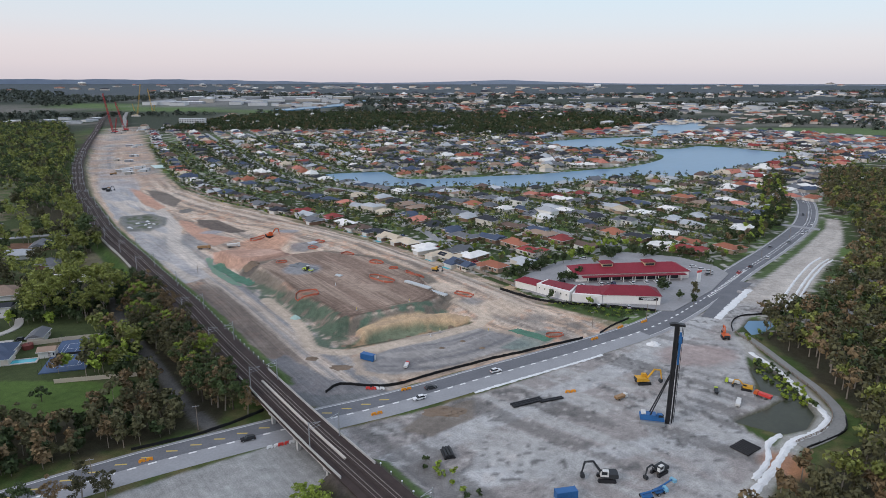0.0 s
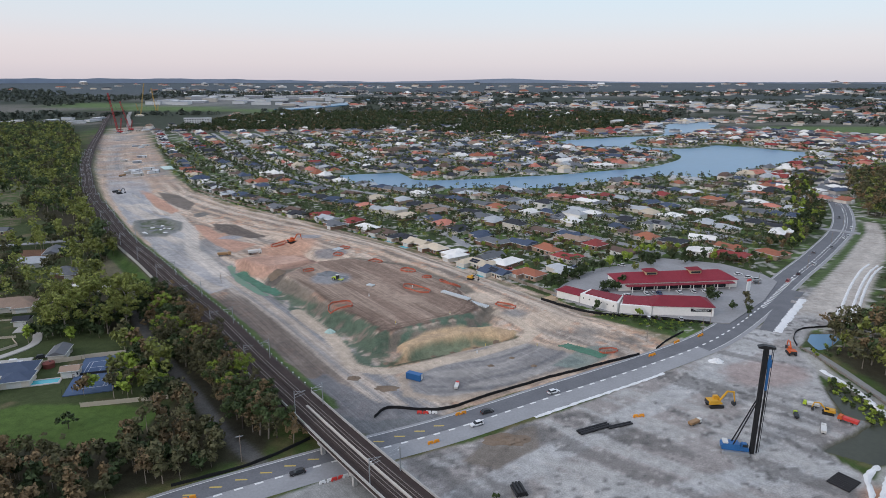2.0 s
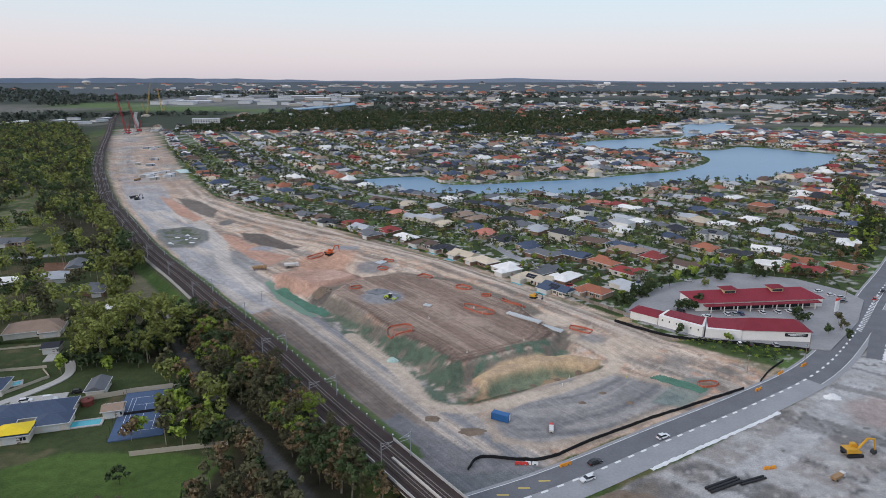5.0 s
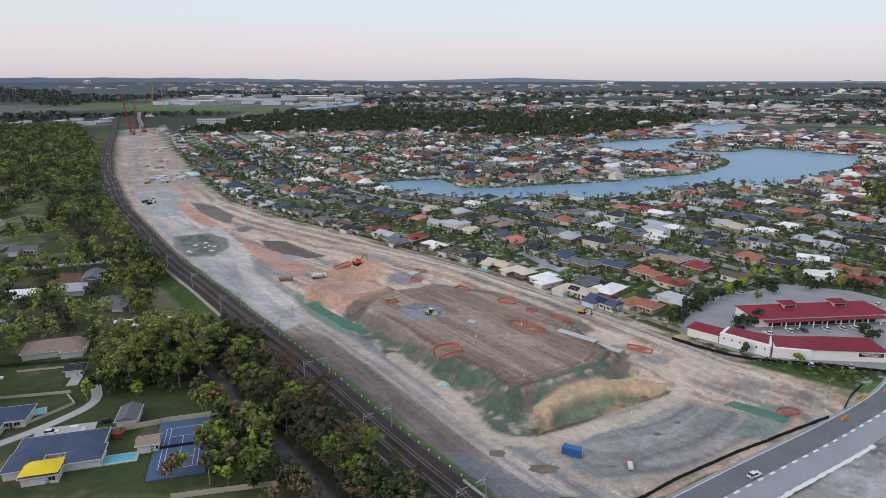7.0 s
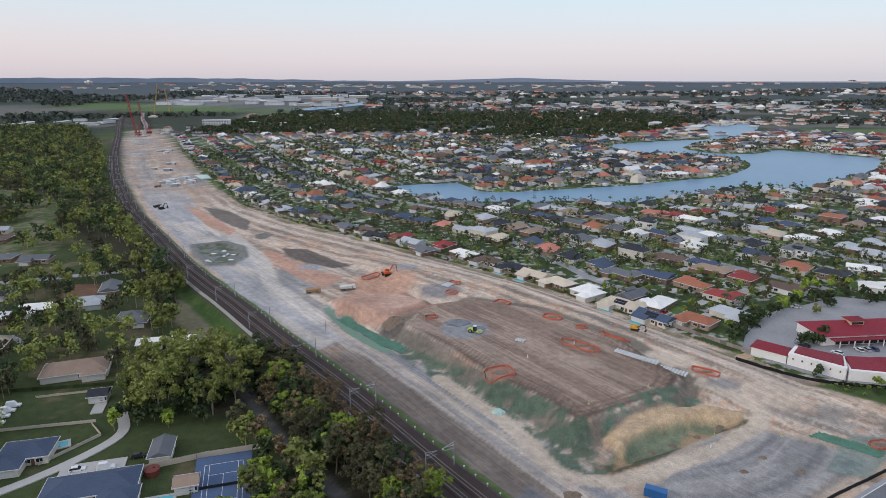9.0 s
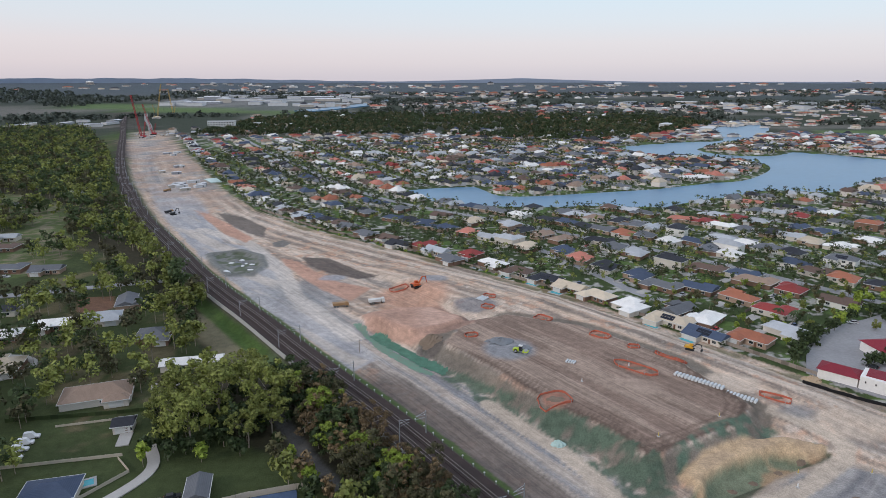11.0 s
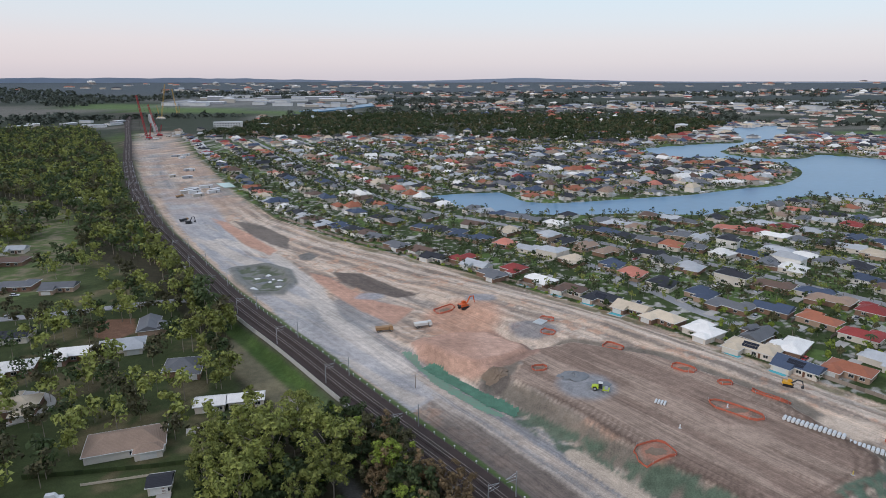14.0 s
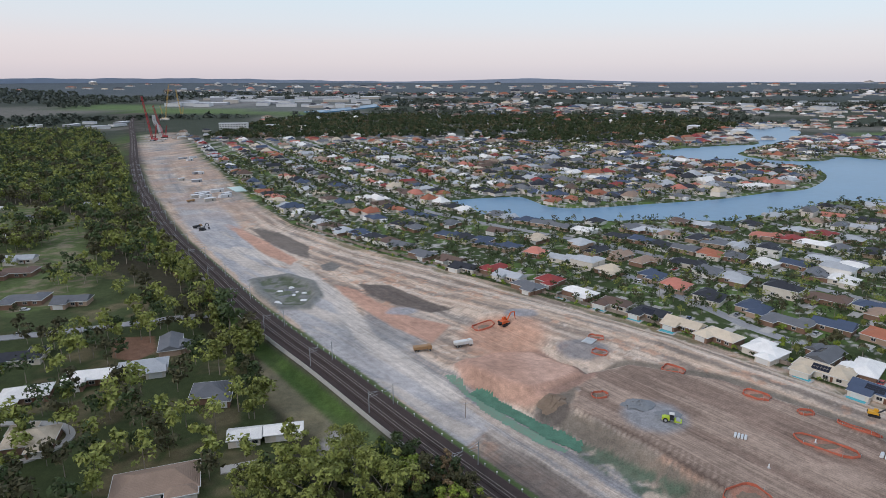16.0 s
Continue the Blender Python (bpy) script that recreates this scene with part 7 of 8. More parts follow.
def piling_rig():
    t = thing("piling_rig", "blue crawler piling rig with a tall black mast", "piling rig", pose(69.6, 182.6, height(69.6, 182.6), rz=168))
    m = Matrix.Translation((4.6, 0, 0))
    for s in (-1, 1):
        bm = bmesh.new()
        side_shape(bm, [(1.0, 0), (8.2, 0), (8.6, 0.5), (8.2, 1.2), (1.0, 1.2), (0.6, 0.5)], s * 1.9 - 0.45, s * 1.9 + 0.45)
        part("track", bm, STEEL, t)
    bm = bmesh.new()
    side_shape(bm, [(0.8, 1.3), (8.6, 1.3), (8.8, 2.6), (8.2, 3.2), (3.6, 3.2), (3.2, 2.5), (1.0, 2.3)], -1.5, 1.5, 0.1)
    part("body", bm, BLUE_P, t)
    bm = bmesh.new()
    side_shape(bm, [(1.2, 2.3), (3.3, 2.3), (3.2, 3.9), (1.7, 3.9)], 0.5, 1.6, 0.06)
    cab = part("cab", bm, BLUE_P, t)
    bm = bmesh.new()
    box(bm, (2.1, 1.06, 3.2), (1.6, 1.14, 0.8))
    part("window", bm, GLASS, cab)
    bm = bmesh.new()
    box(bm, (7.6, 0, 3.45), (1.5, 2.4, 0.6))
    part("counterweight", bevelled(bm, 0.08), WHITE_P, t)
    bm = bmesh.new()
    for s in (-0.5, 0.5):
        tube(bm, (s - 0.2, -0.3, 0.2), (s - 0.2, -0.3, 34.8), 0.13, n=6)
        tube(bm, (s - 0.2, 0.6, 0.2), (s - 0.2, 0.6, 34.8), 0.13, n=6)
    box(bm, (-0.2, 0.15, 17.5), (0.8, 0.7, 34.6))
    part("mast", bm, BLACK_STEEL, t)
    bm = bmesh.new()
    side_shape(bm, [(-2.6, 34.8), (2.0, 34.8), (2.2, 35.3), (0.6, 35.8), (-2.6, 35.4)], -0.7, 0.9)
    part("mast_head", bm, BLACK_STEEL, t)
    for s in (-0.9, 1.2):
        bm = bmesh.new()
        tube(bm, (0.4, s * 0.5, 17.5), (5.6, s, 2.8), 0.2, n=6)
        part("stay", bm, BLACK_STEEL, t)
    bm = bmesh.new()
    box(bm, (-1.5, 0.15, 30.2), (1.1, 1.3, 2.4))
    box(bm, (-1.5, 0.15, 32.0), (0.6, 0.6, 1.4))
    part("drive_head", bevelled(bm, 0.1), BLUE_P, t, "blue drive head on the mast")
    bm = bmesh.new()
    tube(bm, (-1.5, 0.15, 29.0), (-1.5, 0.15, 21.5), 0.42, 0.36, 8)
    part("kelly_bar", bm, BLUE_P, t)
    for dx, dy in ((-1.1, -0.3), (-1.9, 0.1), (-2.2, 0.5)):
        bm = bmesh.new()
        tube(bm, (dx, dy, 34.9), (dx * 0.9, dy, 1.0), 0.09, n=5)
        part("cable", bm, BLACK_STEEL, t)
    bm = bmesh.new()
    tube(bm, (-1.5, 0.15, 21.5), (-1.5, 0.15, 0.4), 0.2, n=8)
    part("casing", bm, BLACK_STEEL, t)
    return t


piling_rig()


def truck(x, y, turn, cab, tray, label, size=1.0, wheels=6):
    t = thing("truck", label, "truck", pose(x, y, height(x, y), rz=turn) @ Matrix.Scale(size, 4))
    bm = bmesh.new()
    box(bm, (0, 0, 0.95), (8.4, 0.9, 0.35))
    part("chassis", bm, BLACK_STEEL, t)
    bm = bmesh.new()
    side_shape(bm, [(2.4, 0.8), (4.3, 0.8), (4.3, 1.9), (4.0, 2.9), (2.4, 2.9)], -1.2, 1.2, 0.08)
    c = part("cab", bm, cab, t)
    bm = bmesh.new()
    side_shape(bm, [(3.9, 1.95), (4.34, 1.95), (4.06, 2.75), (3.7, 2.75)], -1.05, 1.05, 0.05)
    part("windscreen", bm, GLASS, c)
    bm = bmesh.new()
    side_shape(bm, [(-4.2, 1.2), (2.0, 1.2), (2.2, 2.6), (-4.4, 2.6)], -1.22, 1.22, -0.05)
    part("tray", bm, tray, t)
    for sx in (3.2, -1.8, -3.2)[:wheels // 2]:
        for sy in (-1.05, 1.05):
            wheel(t, sx, sy, 0.52, 0.36)
    return t


truck(-147, 408.5, 20, WHITE_P, WHITE_P, "white tip truck parked on orange fill")
truck(-165, 403, 15, TAN_P, TAN_P, "brown articulated dump truck on gravel", 0.95)
truck(-352, 636, 60, TAN_P, DARK_P, "distant dump truck on pale gravel", 0.9)
truck(59, 199, 30, WHITE_P, TAN_P, "white service ute with an open tray", 0.62, 4)
truck(99, 195, 60, WHITE_P, WHITE_P, "small white tray truck beside parked plant", 0.62, 4)
truck(110, 200, 130, ORANGE_P, BARRIER_RED, "orange and red tray truck beside the pond", 0.7, 4)
truck(104, 211, 150, LIME_P, WHITE_P, "lime green and white tray truck", 0.6, 4)
truck(95, 204, 70, LIME_P, DARK_P, "small green utility on gravel", 0.5, 4)
truck(-19, 225, 80, BARRIER_RED, WHITE_P, "small red and white site vehicle", 0.55, 4)
truck(-400, 745, 60, TAN_P, TAN_P, "distant brown truck on earthworks", 0.9)


def roller(x, y, turn):
    t = thing("road_roller", "lime green road roller with a dark cab", "roller", pose(x, y, height(x, y), rz=turn))
    bm = bmesh.new()
    tube(bm, (1.9, -1.1, 0.78), (1.9, 1.1, 0.78), 0.78, n=18)
    part("drum", bm, STEEL, t)
    bm = bmesh.new()
    side_shape(bm, [(0.6, 0.7), (3.0, 0.7), (3.0, 1.0), (0.9, 1.25)], -1.25, 1.25)
    part("drum_frame", bm, LIME_P, t)
    bm = bmesh.new()
    side_shape(bm, [(-3.2, 0.8), (-0.8, 0.8), (-0.8, 1.9), (-2.2, 1.9), (-3.2, 1.6)], -0.95, 0.95, 0.1)
    part("engine_cover", bm, LIME_P, t)
    bm = bmesh.new()
    box(bm, (-0.2, 0, 2.0), (1.4, 1.5, 2.0), taper=0.9)
    part("cab", bm, GLASS, t)
    bm = bmesh.new()
    box(bm, (-0.2, 0, 3.06), (1.6, 1.7, 0.12))
    part("canopy", bm, WHITE_P, t)
    for s in (-0.95, 0.95):
        wheel(t, -2.0, s, 0.8, 0.5)
    return t


roller(-80.5, 334, -20)


def container(x, y, turn, label):
    t = thing("shipping_container", label, "container", pose(x, y, height(x, y), rz=turn))
    bm = bmesh.new()
    box(bm, (0, 0, 1.38), (5.95, 2.34, 2.45))
    part("body", bm, BLUE_P, t)
    for s in (-1, 1):
        bm = bmesh.new()
        for i in range(14):
            box(bm, (-2.6 + i * 0.4, s * 1.19, 1.4), (0.2, 0.06, 2.2))
        part("corrugation", bm, BLUE_P, t)
    bm = bmesh.new()
    for a in (-2.95, 2.95):
        for b_ in (-1.15, 1.15):
            box(bm, (a, b_, 1.36), (0.16, 0.16, 2.62))
    part("corner_posts", bm, BLUE_P, t)
    for s in (-0.58, 0.58):
        bm = bmesh.new()
        box(bm, (3.0, s, 1.36), (0.08, 1.1, 2.3))
        part("door", bm, WHITE_P if s > 0 else BLUE_P, t)
    return t


container(-35, 231.5, -28, "blue shipping container on the compound")
container(29, 144, 12, "blue shipping container on the gravel yard")


def boom_lift(x, y, turn):
    t = thing("boom_lift", "blue boom lift folded on gravel", "lift", pose(x, y, height(x, y), rz=turn))
    bm = bmesh.new()
    box(bm, (0, 0, 0.9), (3.0, 2.0, 0.7))
    part("chassis", bevelled(bm, 0.1), BLUE_P, t)
    for sx in (-1.2, 1.2):
        for sy in (-1.0, 1.0):
            wheel(t, sx, sy, 0.5, 0.35)
    bm = bmesh.new()
    tube(bm, (-1.4, 0, 1.6), (4.8, 0, 2.6), 0.3, 0.22, 6)
    part("boom", bm, BLUE_P, t)
    bm = bmesh.new()
    box(bm, (5.4, 0, 2.3), (0.9, 1.8, 0.9))
    part("basket", bm, material("pale_blue_paint", (0.2, 0.42, 0.55), 0.5, 0.15, 1), t)
    return t


boom_lift(55, 146, 30)
boom_lift(51, 144, 10)

# ---------------------------------------------------------------- things on the works
def draped(name, poly, mat, label, category, lift=0.08, step=1.2):
    """A sheet of fabric or sprayed cover lying on the ground, with a ragged edge."""
    xs, ys = [p[0] for p in poly], [p[1] for p in poly]
    gx, gy = np.arange(min(xs) - 2, max(xs) + 2, step), np.arange(min(ys) - 2, max(ys) + 2, step)
    x, y = np.meshgrid(gx, gy)
    d = inside(x, y, poly) + 2.0 * (fbm(x, y, 5, 66, 3) - 0.5)
    idx, verts, faces = {}, [], []
    for j in range(len(gy) - 1):
        for i in range(len(gx) - 1):
            if (d[j, i] + d[j + 1, i + 1]) / 2 > 0:
                f = []
                for a, b_ in ((i, j), (i + 1, j), (i + 1, j + 1), (i, j + 1)):
                    if (a, b_) not in idx:
                        idx[a, b_] = len(verts)
                        verts.append((gx[a], gy[b_], height(gx[a], gy[b_]) + lift))
                    f.append(idx[a, b_])
                faces.append(f)
    ob = raw(name, verts, faces, mat)
    so = ob.modifiers.new("thickness", "SOLIDIFY")
    so.thickness = 0.05
    return tagged(ob, label, category)


GREEN_FABRIC = material("green_spray_cover", (0.085, 0.185, 0.125), 0.85, 0.45, 1.2, 0.5)
draped("erosion_cover", GREEN_SHEET, GREEN_FABRIC, "bright green erosion cover on the batter", "cover", 0.12, 0.9)
draped("erosion_cover", TARP_EDGE, MULCH, "thin pale green sprayed cover on earth", "cover", 0.06, 0.9)
draped("erosion_cover", [(25, 262), (40, 250), (44, 253), (30, 265)], GREEN_FABRIC, "narrow green cover strip on the compound", "cover", 0.1, 0.7)


def heap(x, y, rx, ry, h, mat, label, category, seed, name="stockpile"):
    """A loose heap with an uneven surface."""
    rnd = random.Random(seed)
    verts, faces = [], []
    n, rings = 18, 6
    for r in range(rings + 1):
        q = 1 - r / rings
        for i in range(n):
            a = 2 * math.pi * i / n
            k = q * (1 + 0.22 * rnd.uniform(-1, 1)) if r < rings else 0
            px, py = x + rx * k * math.cos(a), y + ry * k * math.sin(a)
            verts.append((px, py, height(px, py) - 0.1 + h * (1 - q ** 1.6) * (1 + 0.18 * rnd.uniform(-1, 1))))
    for r in range(rings):
        for i in range(n):
            a, b_ = r * n + i, r * n + (i + 1) % n
            faces.append((a, b_, b_ + n, a + n))
    return tagged(raw(name, verts, faces, mat), label, category)


heap(-88, 345, 6, 4.5, 1.7, GRAVEL_PILE, "grey aggregate stockpile on the pad", "stockpile", 1)
heap(-80, 339, 4.5, 3, 1.0, GRAVEL_PILE, "low blue-grey aggregate heap beside a roller", "stockpile", 2)
heap(32, 322, 4, 3, 1.8, SAND, "tan sand stockpile by the fence", "stockpile", 3)
heap(-117, 350, 5, 4, 1.6, SOIL, "dark loose soil at the mound's foot", "stockpile", 4)
heap(-4, 190, 8, 4, 1.2, SOIL, "brown soil heap beside the road", "stockpile", 5)
heap(-45, 224, 5, 2.5, 0.8, SOIL, "heap of broken timber and soil", "stockpile", 6)
heap(-58, 232, 3, 2, 0.7, SOIL, "small heap of site rubble", "stockpile", 7)
heap(86, 247, 3.2, 2.4, 1.5, WHITE_FABRIC, "small heap under a white sheet", "stockpile", 8)
heap(-75, 277, 2.6, 2.0, 1.8, material("pale_green_sheet", (0.42, 0.55, 0.50), 0.8, 0.25, 1.5, 0.5), "heap under a pale green torn sheet", "stockpile", 9)
for k, (x, y) in enumerate(((-20, 260), (-10, 265), (-33, 252), (-1, 269), (-28, 256), (4, 250), (-5, 243), (12, 243), (-47, 245))):
    heap(x, y, 1.5, 1.2, 0.6, SOIL, "small dark spoil heap in the basin", "stockpile", 20 + k)
stone_rng = random.Random(4)
for k in range(16):
    a, r = stone_rng.uniform(0, 6.28), stone_rng.uniform(1, 11)
    x, y = -240 + r * math.cos(a), 476 + 1.5 * r * math.sin(a)
    heap(x, y, stone_rng.uniform(0.8, 2.6), stone_rng.uniform(0.7, 1.8), stone_rng.uniform(0.4, 1.0), WHITE_FABRIC if k % 2 else GRAVEL_PILE, "pale rubble and bagged waste heap", "rubble", 40 + k, "rubble_heap")


def pit_fence(x, y, a, b_, turn, label="orange mesh fence round an open pit"):
    """Orange mesh on posts round an excavated pit."""
    t = thing("barrier_fence", label, "fence", group="orange pit fences")
    m = pose(x, y, 0, rz=turn)
    rnd = random.Random(int(x * 7 + y))
    pts = []
    n = 18
    for i in range(n):
        q = 2 * math.pi * i / n
        c, s = math.cos(q), math.sin(q)
        pts.append(m @ Vector((a * math.copysign(abs(c) ** 0.6, c) * rnd.uniform(0.9, 1.1), b_ * math.copysign(abs(s) ** 0.6, s) * rnd.uniform(0.9, 1.1), 0)))
    verts = []
    for p in pts:
        z = height(p.x, p.y)
        verts += [(p.x, p.y, z + 0.05), (p.x, p.y, z + rnd.uniform(0.55, 0.95))]
    mesh_ = raw("mesh", verts, [(2 * i, 2 * ((i + 1) % n), 2 * ((i + 1) % n) + 1, 2 * i + 1) for i in range(n)], ORANGE_MESH, t)
    so = mesh_.modifiers.new("thickness", "SOLIDIFY")
    so.thickness = 0.12
    for p in pts[::3]:
        bm = bmesh.new()
        box(bm, (p.x, p.y, height(p.x, p.y) + 0.6), (0.1, 0.1, 1.5))
        part("post", bm, STEEL, t)
    heap(x, y, a * 0.6, b_ * 0.55, 0.45, SOIL, "dark spoil inside an orange fence", "spoil", int(x + y) + 500, "stockpile")
    return t


for x, y, a, b_, r in ((-73, 296, 6.0, 4.5, 20), (-38, 320, 8.5, 3.2, -42), (-44, 352, 4.5, 3.0, -40), (-65, 376, 4.5, 3.4, -40), (-21, 331, 6.5, 2.4, -42), (-90, 393, 3.2, 2.0, -30), (-137, 430, 5.0, 3.5, 20), (-33, 340, 2.6, 1.8, 0), (6, 300, 5.5, 2.2, -38), (-100, 352, 3.0, 2.2, 10), (45, 257, 4.0, 2.4, 20), (-88, 408, 3.5, 2.2, -30)):
    pit_fence(x, y, a, b_, r)


def pipe_stack(x, y, turn, n, r, ln, gap, mat, label, layers=1):
    """Pipes lying side by side; each is a part."""
    t = thing("pipe_stack", label, "pipes", pose(x, y, height(x, y) + 0.05, rz=turn))
    first = None
    for k in range(layers):
        for i in range(n - k):
            m = pose((i - (n - 1 - k) / 2) * gap, 0, r + k * r * 1.7)
            if first is None:
                bm = bmesh.new()
                tube(bm, (0, -ln / 2, 0), (0, ln / 2, 0), r, n=10)
                first = part("pipe", bm, mat, t)
                first.matrix_basis = m
            else:
                again("pipe", first, t, m)
    return t


PIPE_WHITE = material("pale_concrete_pipe", (0.58, 0.60, 0.60), 0.8, 0.15, 1.5)
pipe_stack(-18, 309, -42, 14, 0.55, 2.4, 1.3, PIPE_WHITE, "row of pale concrete pipes beside a trench")
pipe_stack(-7, 298.5, -40, 9, 0.5, 2.4, 1.2, PIPE_WHITE, "shorter row of pale concrete pipes")
pipe_stack(-62, 325, -30, 4, 0.4, 2.4, 1.0, PIPE_WHITE, "small stack of pale pipes on the pad")
pipe_stack(-92, 404, -38, 6, 0.3, 6.0, 0.8, PIPE_WHITE, "bundle of long pale pipes on bare earth")
pipe_stack(89, 168, 35, 8, 0.3, 6.0, 0.95, BLACK_STEEL, "stack of dark steel pipes on gravel")
pipe_stack(25, 196, 115, 3, 0.4, 12.0, 1.0, BLACK_STEEL, "long dark steel piles lying on gravel")
pipe_stack(34, 198, 110, 2, 0.35, 9.0, 0.9, BLACK_STEEL, "two dark steel piles on gravel")
pipe_stack(-3, 164, 15, 4, 0.42, 5.0, 0.9, BLACK_STEEL, "bundle of black pipes on gravel", 2)
for k, (x, y) in enumerate(((-61, 309), (-45, 272), (-21, 284), (-40, 322), (-6, 262), (16, 262), (-10, 255))):
    t = thing("survey_marker", "short yellow site marker post", "marker", pose(x, y, height(x, y)), "survey markers")
    bm = bmesh.new()
    box(bm, (0, 0, 0.7), (0.3, 0.3, 1.4), taper=0.7)
    part("post", bm, PAINT_YELLOW if k % 3 else BARRIER_WHITE, t)
    bm = bmesh.new()
    box(bm, (0, 0, 0.12), (0.8, 0.8, 0.24))
    part("base", bm, CONCRETE, t)


def light_pole(x, y, high, label, base=0.0):
    t = thing("pole", label, "pole", pose(x, y, height(x, y), rz=20))
    bm = bmesh.new()
    tube(bm, (0, 0, -0.3), (0, 0, high), 0.14, 0.09, 7)
    part("shaft", bm, material("weathered_pole", (0.25, 0.2, 0.16), 0.9, 0.2, 2) if "weathered_pole" not in bpy.data.materials else bpy.data.materials["weathered_pole"], t)
    bm = bmesh.new()
    box(bm, (0, 0, high - 0.5), (2.2, 0.14, 0.14))
    part("crossarm", bm, STEEL, t)
    return t


light_pole(-84, 178, 9, "timber power pole by the bank")
light_pole(-103, 150, 8, "street light pole beside the road")
light_pole(-148, 347, 6, "small solar camera pole on a grass bank")
light_pole(92, 276, 8, "timber power pole by the shops")
for x, y in ((64, 260), (100, 281), (150, 338), (196, 372), (246, 432), (290, 490)):
    light_pole(x, y + 6, 8, "grey street light pole beside the road")
# ---------------------------------------------------------------- homes west of the railway
GREEN_COURT = material("blue_court_surface", (0.075, 0.115, 0.20), 0.85, 0.2, 0.4)


def west_home(x, y, turn, roof, plan, label, solar=False):
    t = house(plan, roof, 0, pose(x, y, max(height(x, y), 0.05), rz=turn), 1, solar, label)
    return t


west_home(-193, 233, 16, "slate blue", [(0, 0, 24, 11, False), (-8, -8, 9, 9, False), (8, -8, 10, 8, False)], "large slate-blue hipped house beside a tennis court")
west_home(-222, 250, 14, "slate blue", [(0, 0, 14, 10, False), (-3, -7, 8, 7, False)], "slate-blue house with a small round pool")
west_home(-239, 307, 20, "tan", [(0, 0, 23, 13, False), (7, -7, 8, 5, False)], "low beige tiled hip-roof house on grass")
west_home(-219, 286, 14, "charcoal", [(0, 0, 6, 6, True)], "small dark shed with a concrete drive")
west_home(-181, 251, 104, "mid grey", [(0, 0, 10, 6, True)], "grey gabled shed beside a fence")
west_home(-167, 234.5, 16, "tan", [(0, 0, 6, 5, True)], "small brown pool pavilion")
west_home(-221, 332, 12, "white", [(0, 0, 10, 7, True)], "white metal shed under gum trees")
west_home(-209, 335, 12, "white", [(0, 0, 12, 6, True)], "long white shed among gum trees")
for x, y, a, roof, k in ((-278, 383, 20, "pale grey", 1), (-295, 374, 15, "white", 3), (-276, 405, 110, "mid grey", 3), (-243, 362, 12, "mid grey", 2), (-378, 463, 8, "mid grey", 5), (-352, 462, 8, "mid grey", 3), (-335, 391, 15, "charcoal", 5), (-473, 594, 5, "white", 1), (-414, 511, 8, "brown", 5), (-311, 360, 20, "white", 0),
                         (-430, 540, 10, "pale grey", 3), (-395, 400, 15, "charcoal", 1), (-450, 470, 10, "tan", 0), (-290, 330, 18, "cream", 4), (-330, 330, 15, "mid grey", 2), (-500, 660, 10, "mid grey", 1), (-520, 560, 10, "brown", 0), (-560, 700, 5, "white", 2), (-480, 720, 5, "pale grey", 3), (-270, 265, 16, "charcoal", 0)):
    put_house(x, y, a, roof, k, 1, False, f"rural home with a {roof} roof among gum trees")


def flat_box(name, x, y, turn, w, d, z0, z1, mat, label, category, kind=""):
    bm = bmesh.new()
    box(bm, (0, 0, (z0 + z1) / 2), (w, d, z1 - z0), pose(x, y, 0, rz=turn))
    return tagged(part(name, bm, mat, label=label, kind=kind), category=category)


def tennis_court():
    t = thing("tennis_court", "blue tennis court with white lines and fence", "tennis court", pose(-157.3, 235.4, 0.3, rz=16.2))
    bm = bmesh.new()
    box(bm, (0, 0, -0.2), (16.4, 33, 0.4))
    part("surface", bm, GREEN_COURT, t)
    for cx, cy, w, d in ((-5.485, 0, 0.14, 23.77), (5.485, 0, 0.14, 23.77), (-4.115, 0, 0.12, 23.77), (4.115, 0, 0.12, 23.77), (0, 11.885, 10.97, 0.14), (0, -11.885, 10.97, 0.14), (0, 6.4, 8.23, 0.12), (0, -6.4, 8.23, 0.12), (0, 0, 0.12, 12.8)):
        bm = bmesh.new()
        box(bm, (cx, cy, 0.008), (w, d, 0.012))
        part("line", bm, PAINT_LINE, t)
    bm = bmesh.new()
    box(bm, (0, 0, 0.5), (12.4, 0.05, 0.95))
    part("net", bm, BLACK_STEEL, t)
    for sx in (-8.2, 8.2):
        for i in range(8):
            bm = bmesh.new()
            tube(bm, (sx, -16.5 + i * 33 / 7, 0), (sx, -16.5 + i * 33 / 7, 3.0), 0.05, n=5)
            part("fence_post", bm, BLACK_STEEL, t)


tennis_court()


def water_tank(x, y):
    t = thing("water_tank", "rust-red round water tank beside a house", "tank", pose(x, y, max(height(x, y), 0.0)))
    rust = material("rust_red_tank", (0.16, 0.045, 0.035), 0.7, 0.3, 1.5, 0.1)
    bm = bmesh.new()
    tube(bm, (0, 0, -0.2), (0, 0, 1.9), 2.1, n=24)
    part("shell", bm, rust, t)
    bm = bmesh.new()
    tube(bm, (0, 0, 1.9), (0, 0, 2.35), 2.2, 0.3, n=24)
    part("lid", bm, rust, t)
    bm = bmesh.new()
    tube(bm, (0.6, 0, 2.3), (0.6, 0, 2.5), 0.3, n=10)
    part("hatch", bm, BLACK_STEEL, t)


water_tank(-180, 241.5)


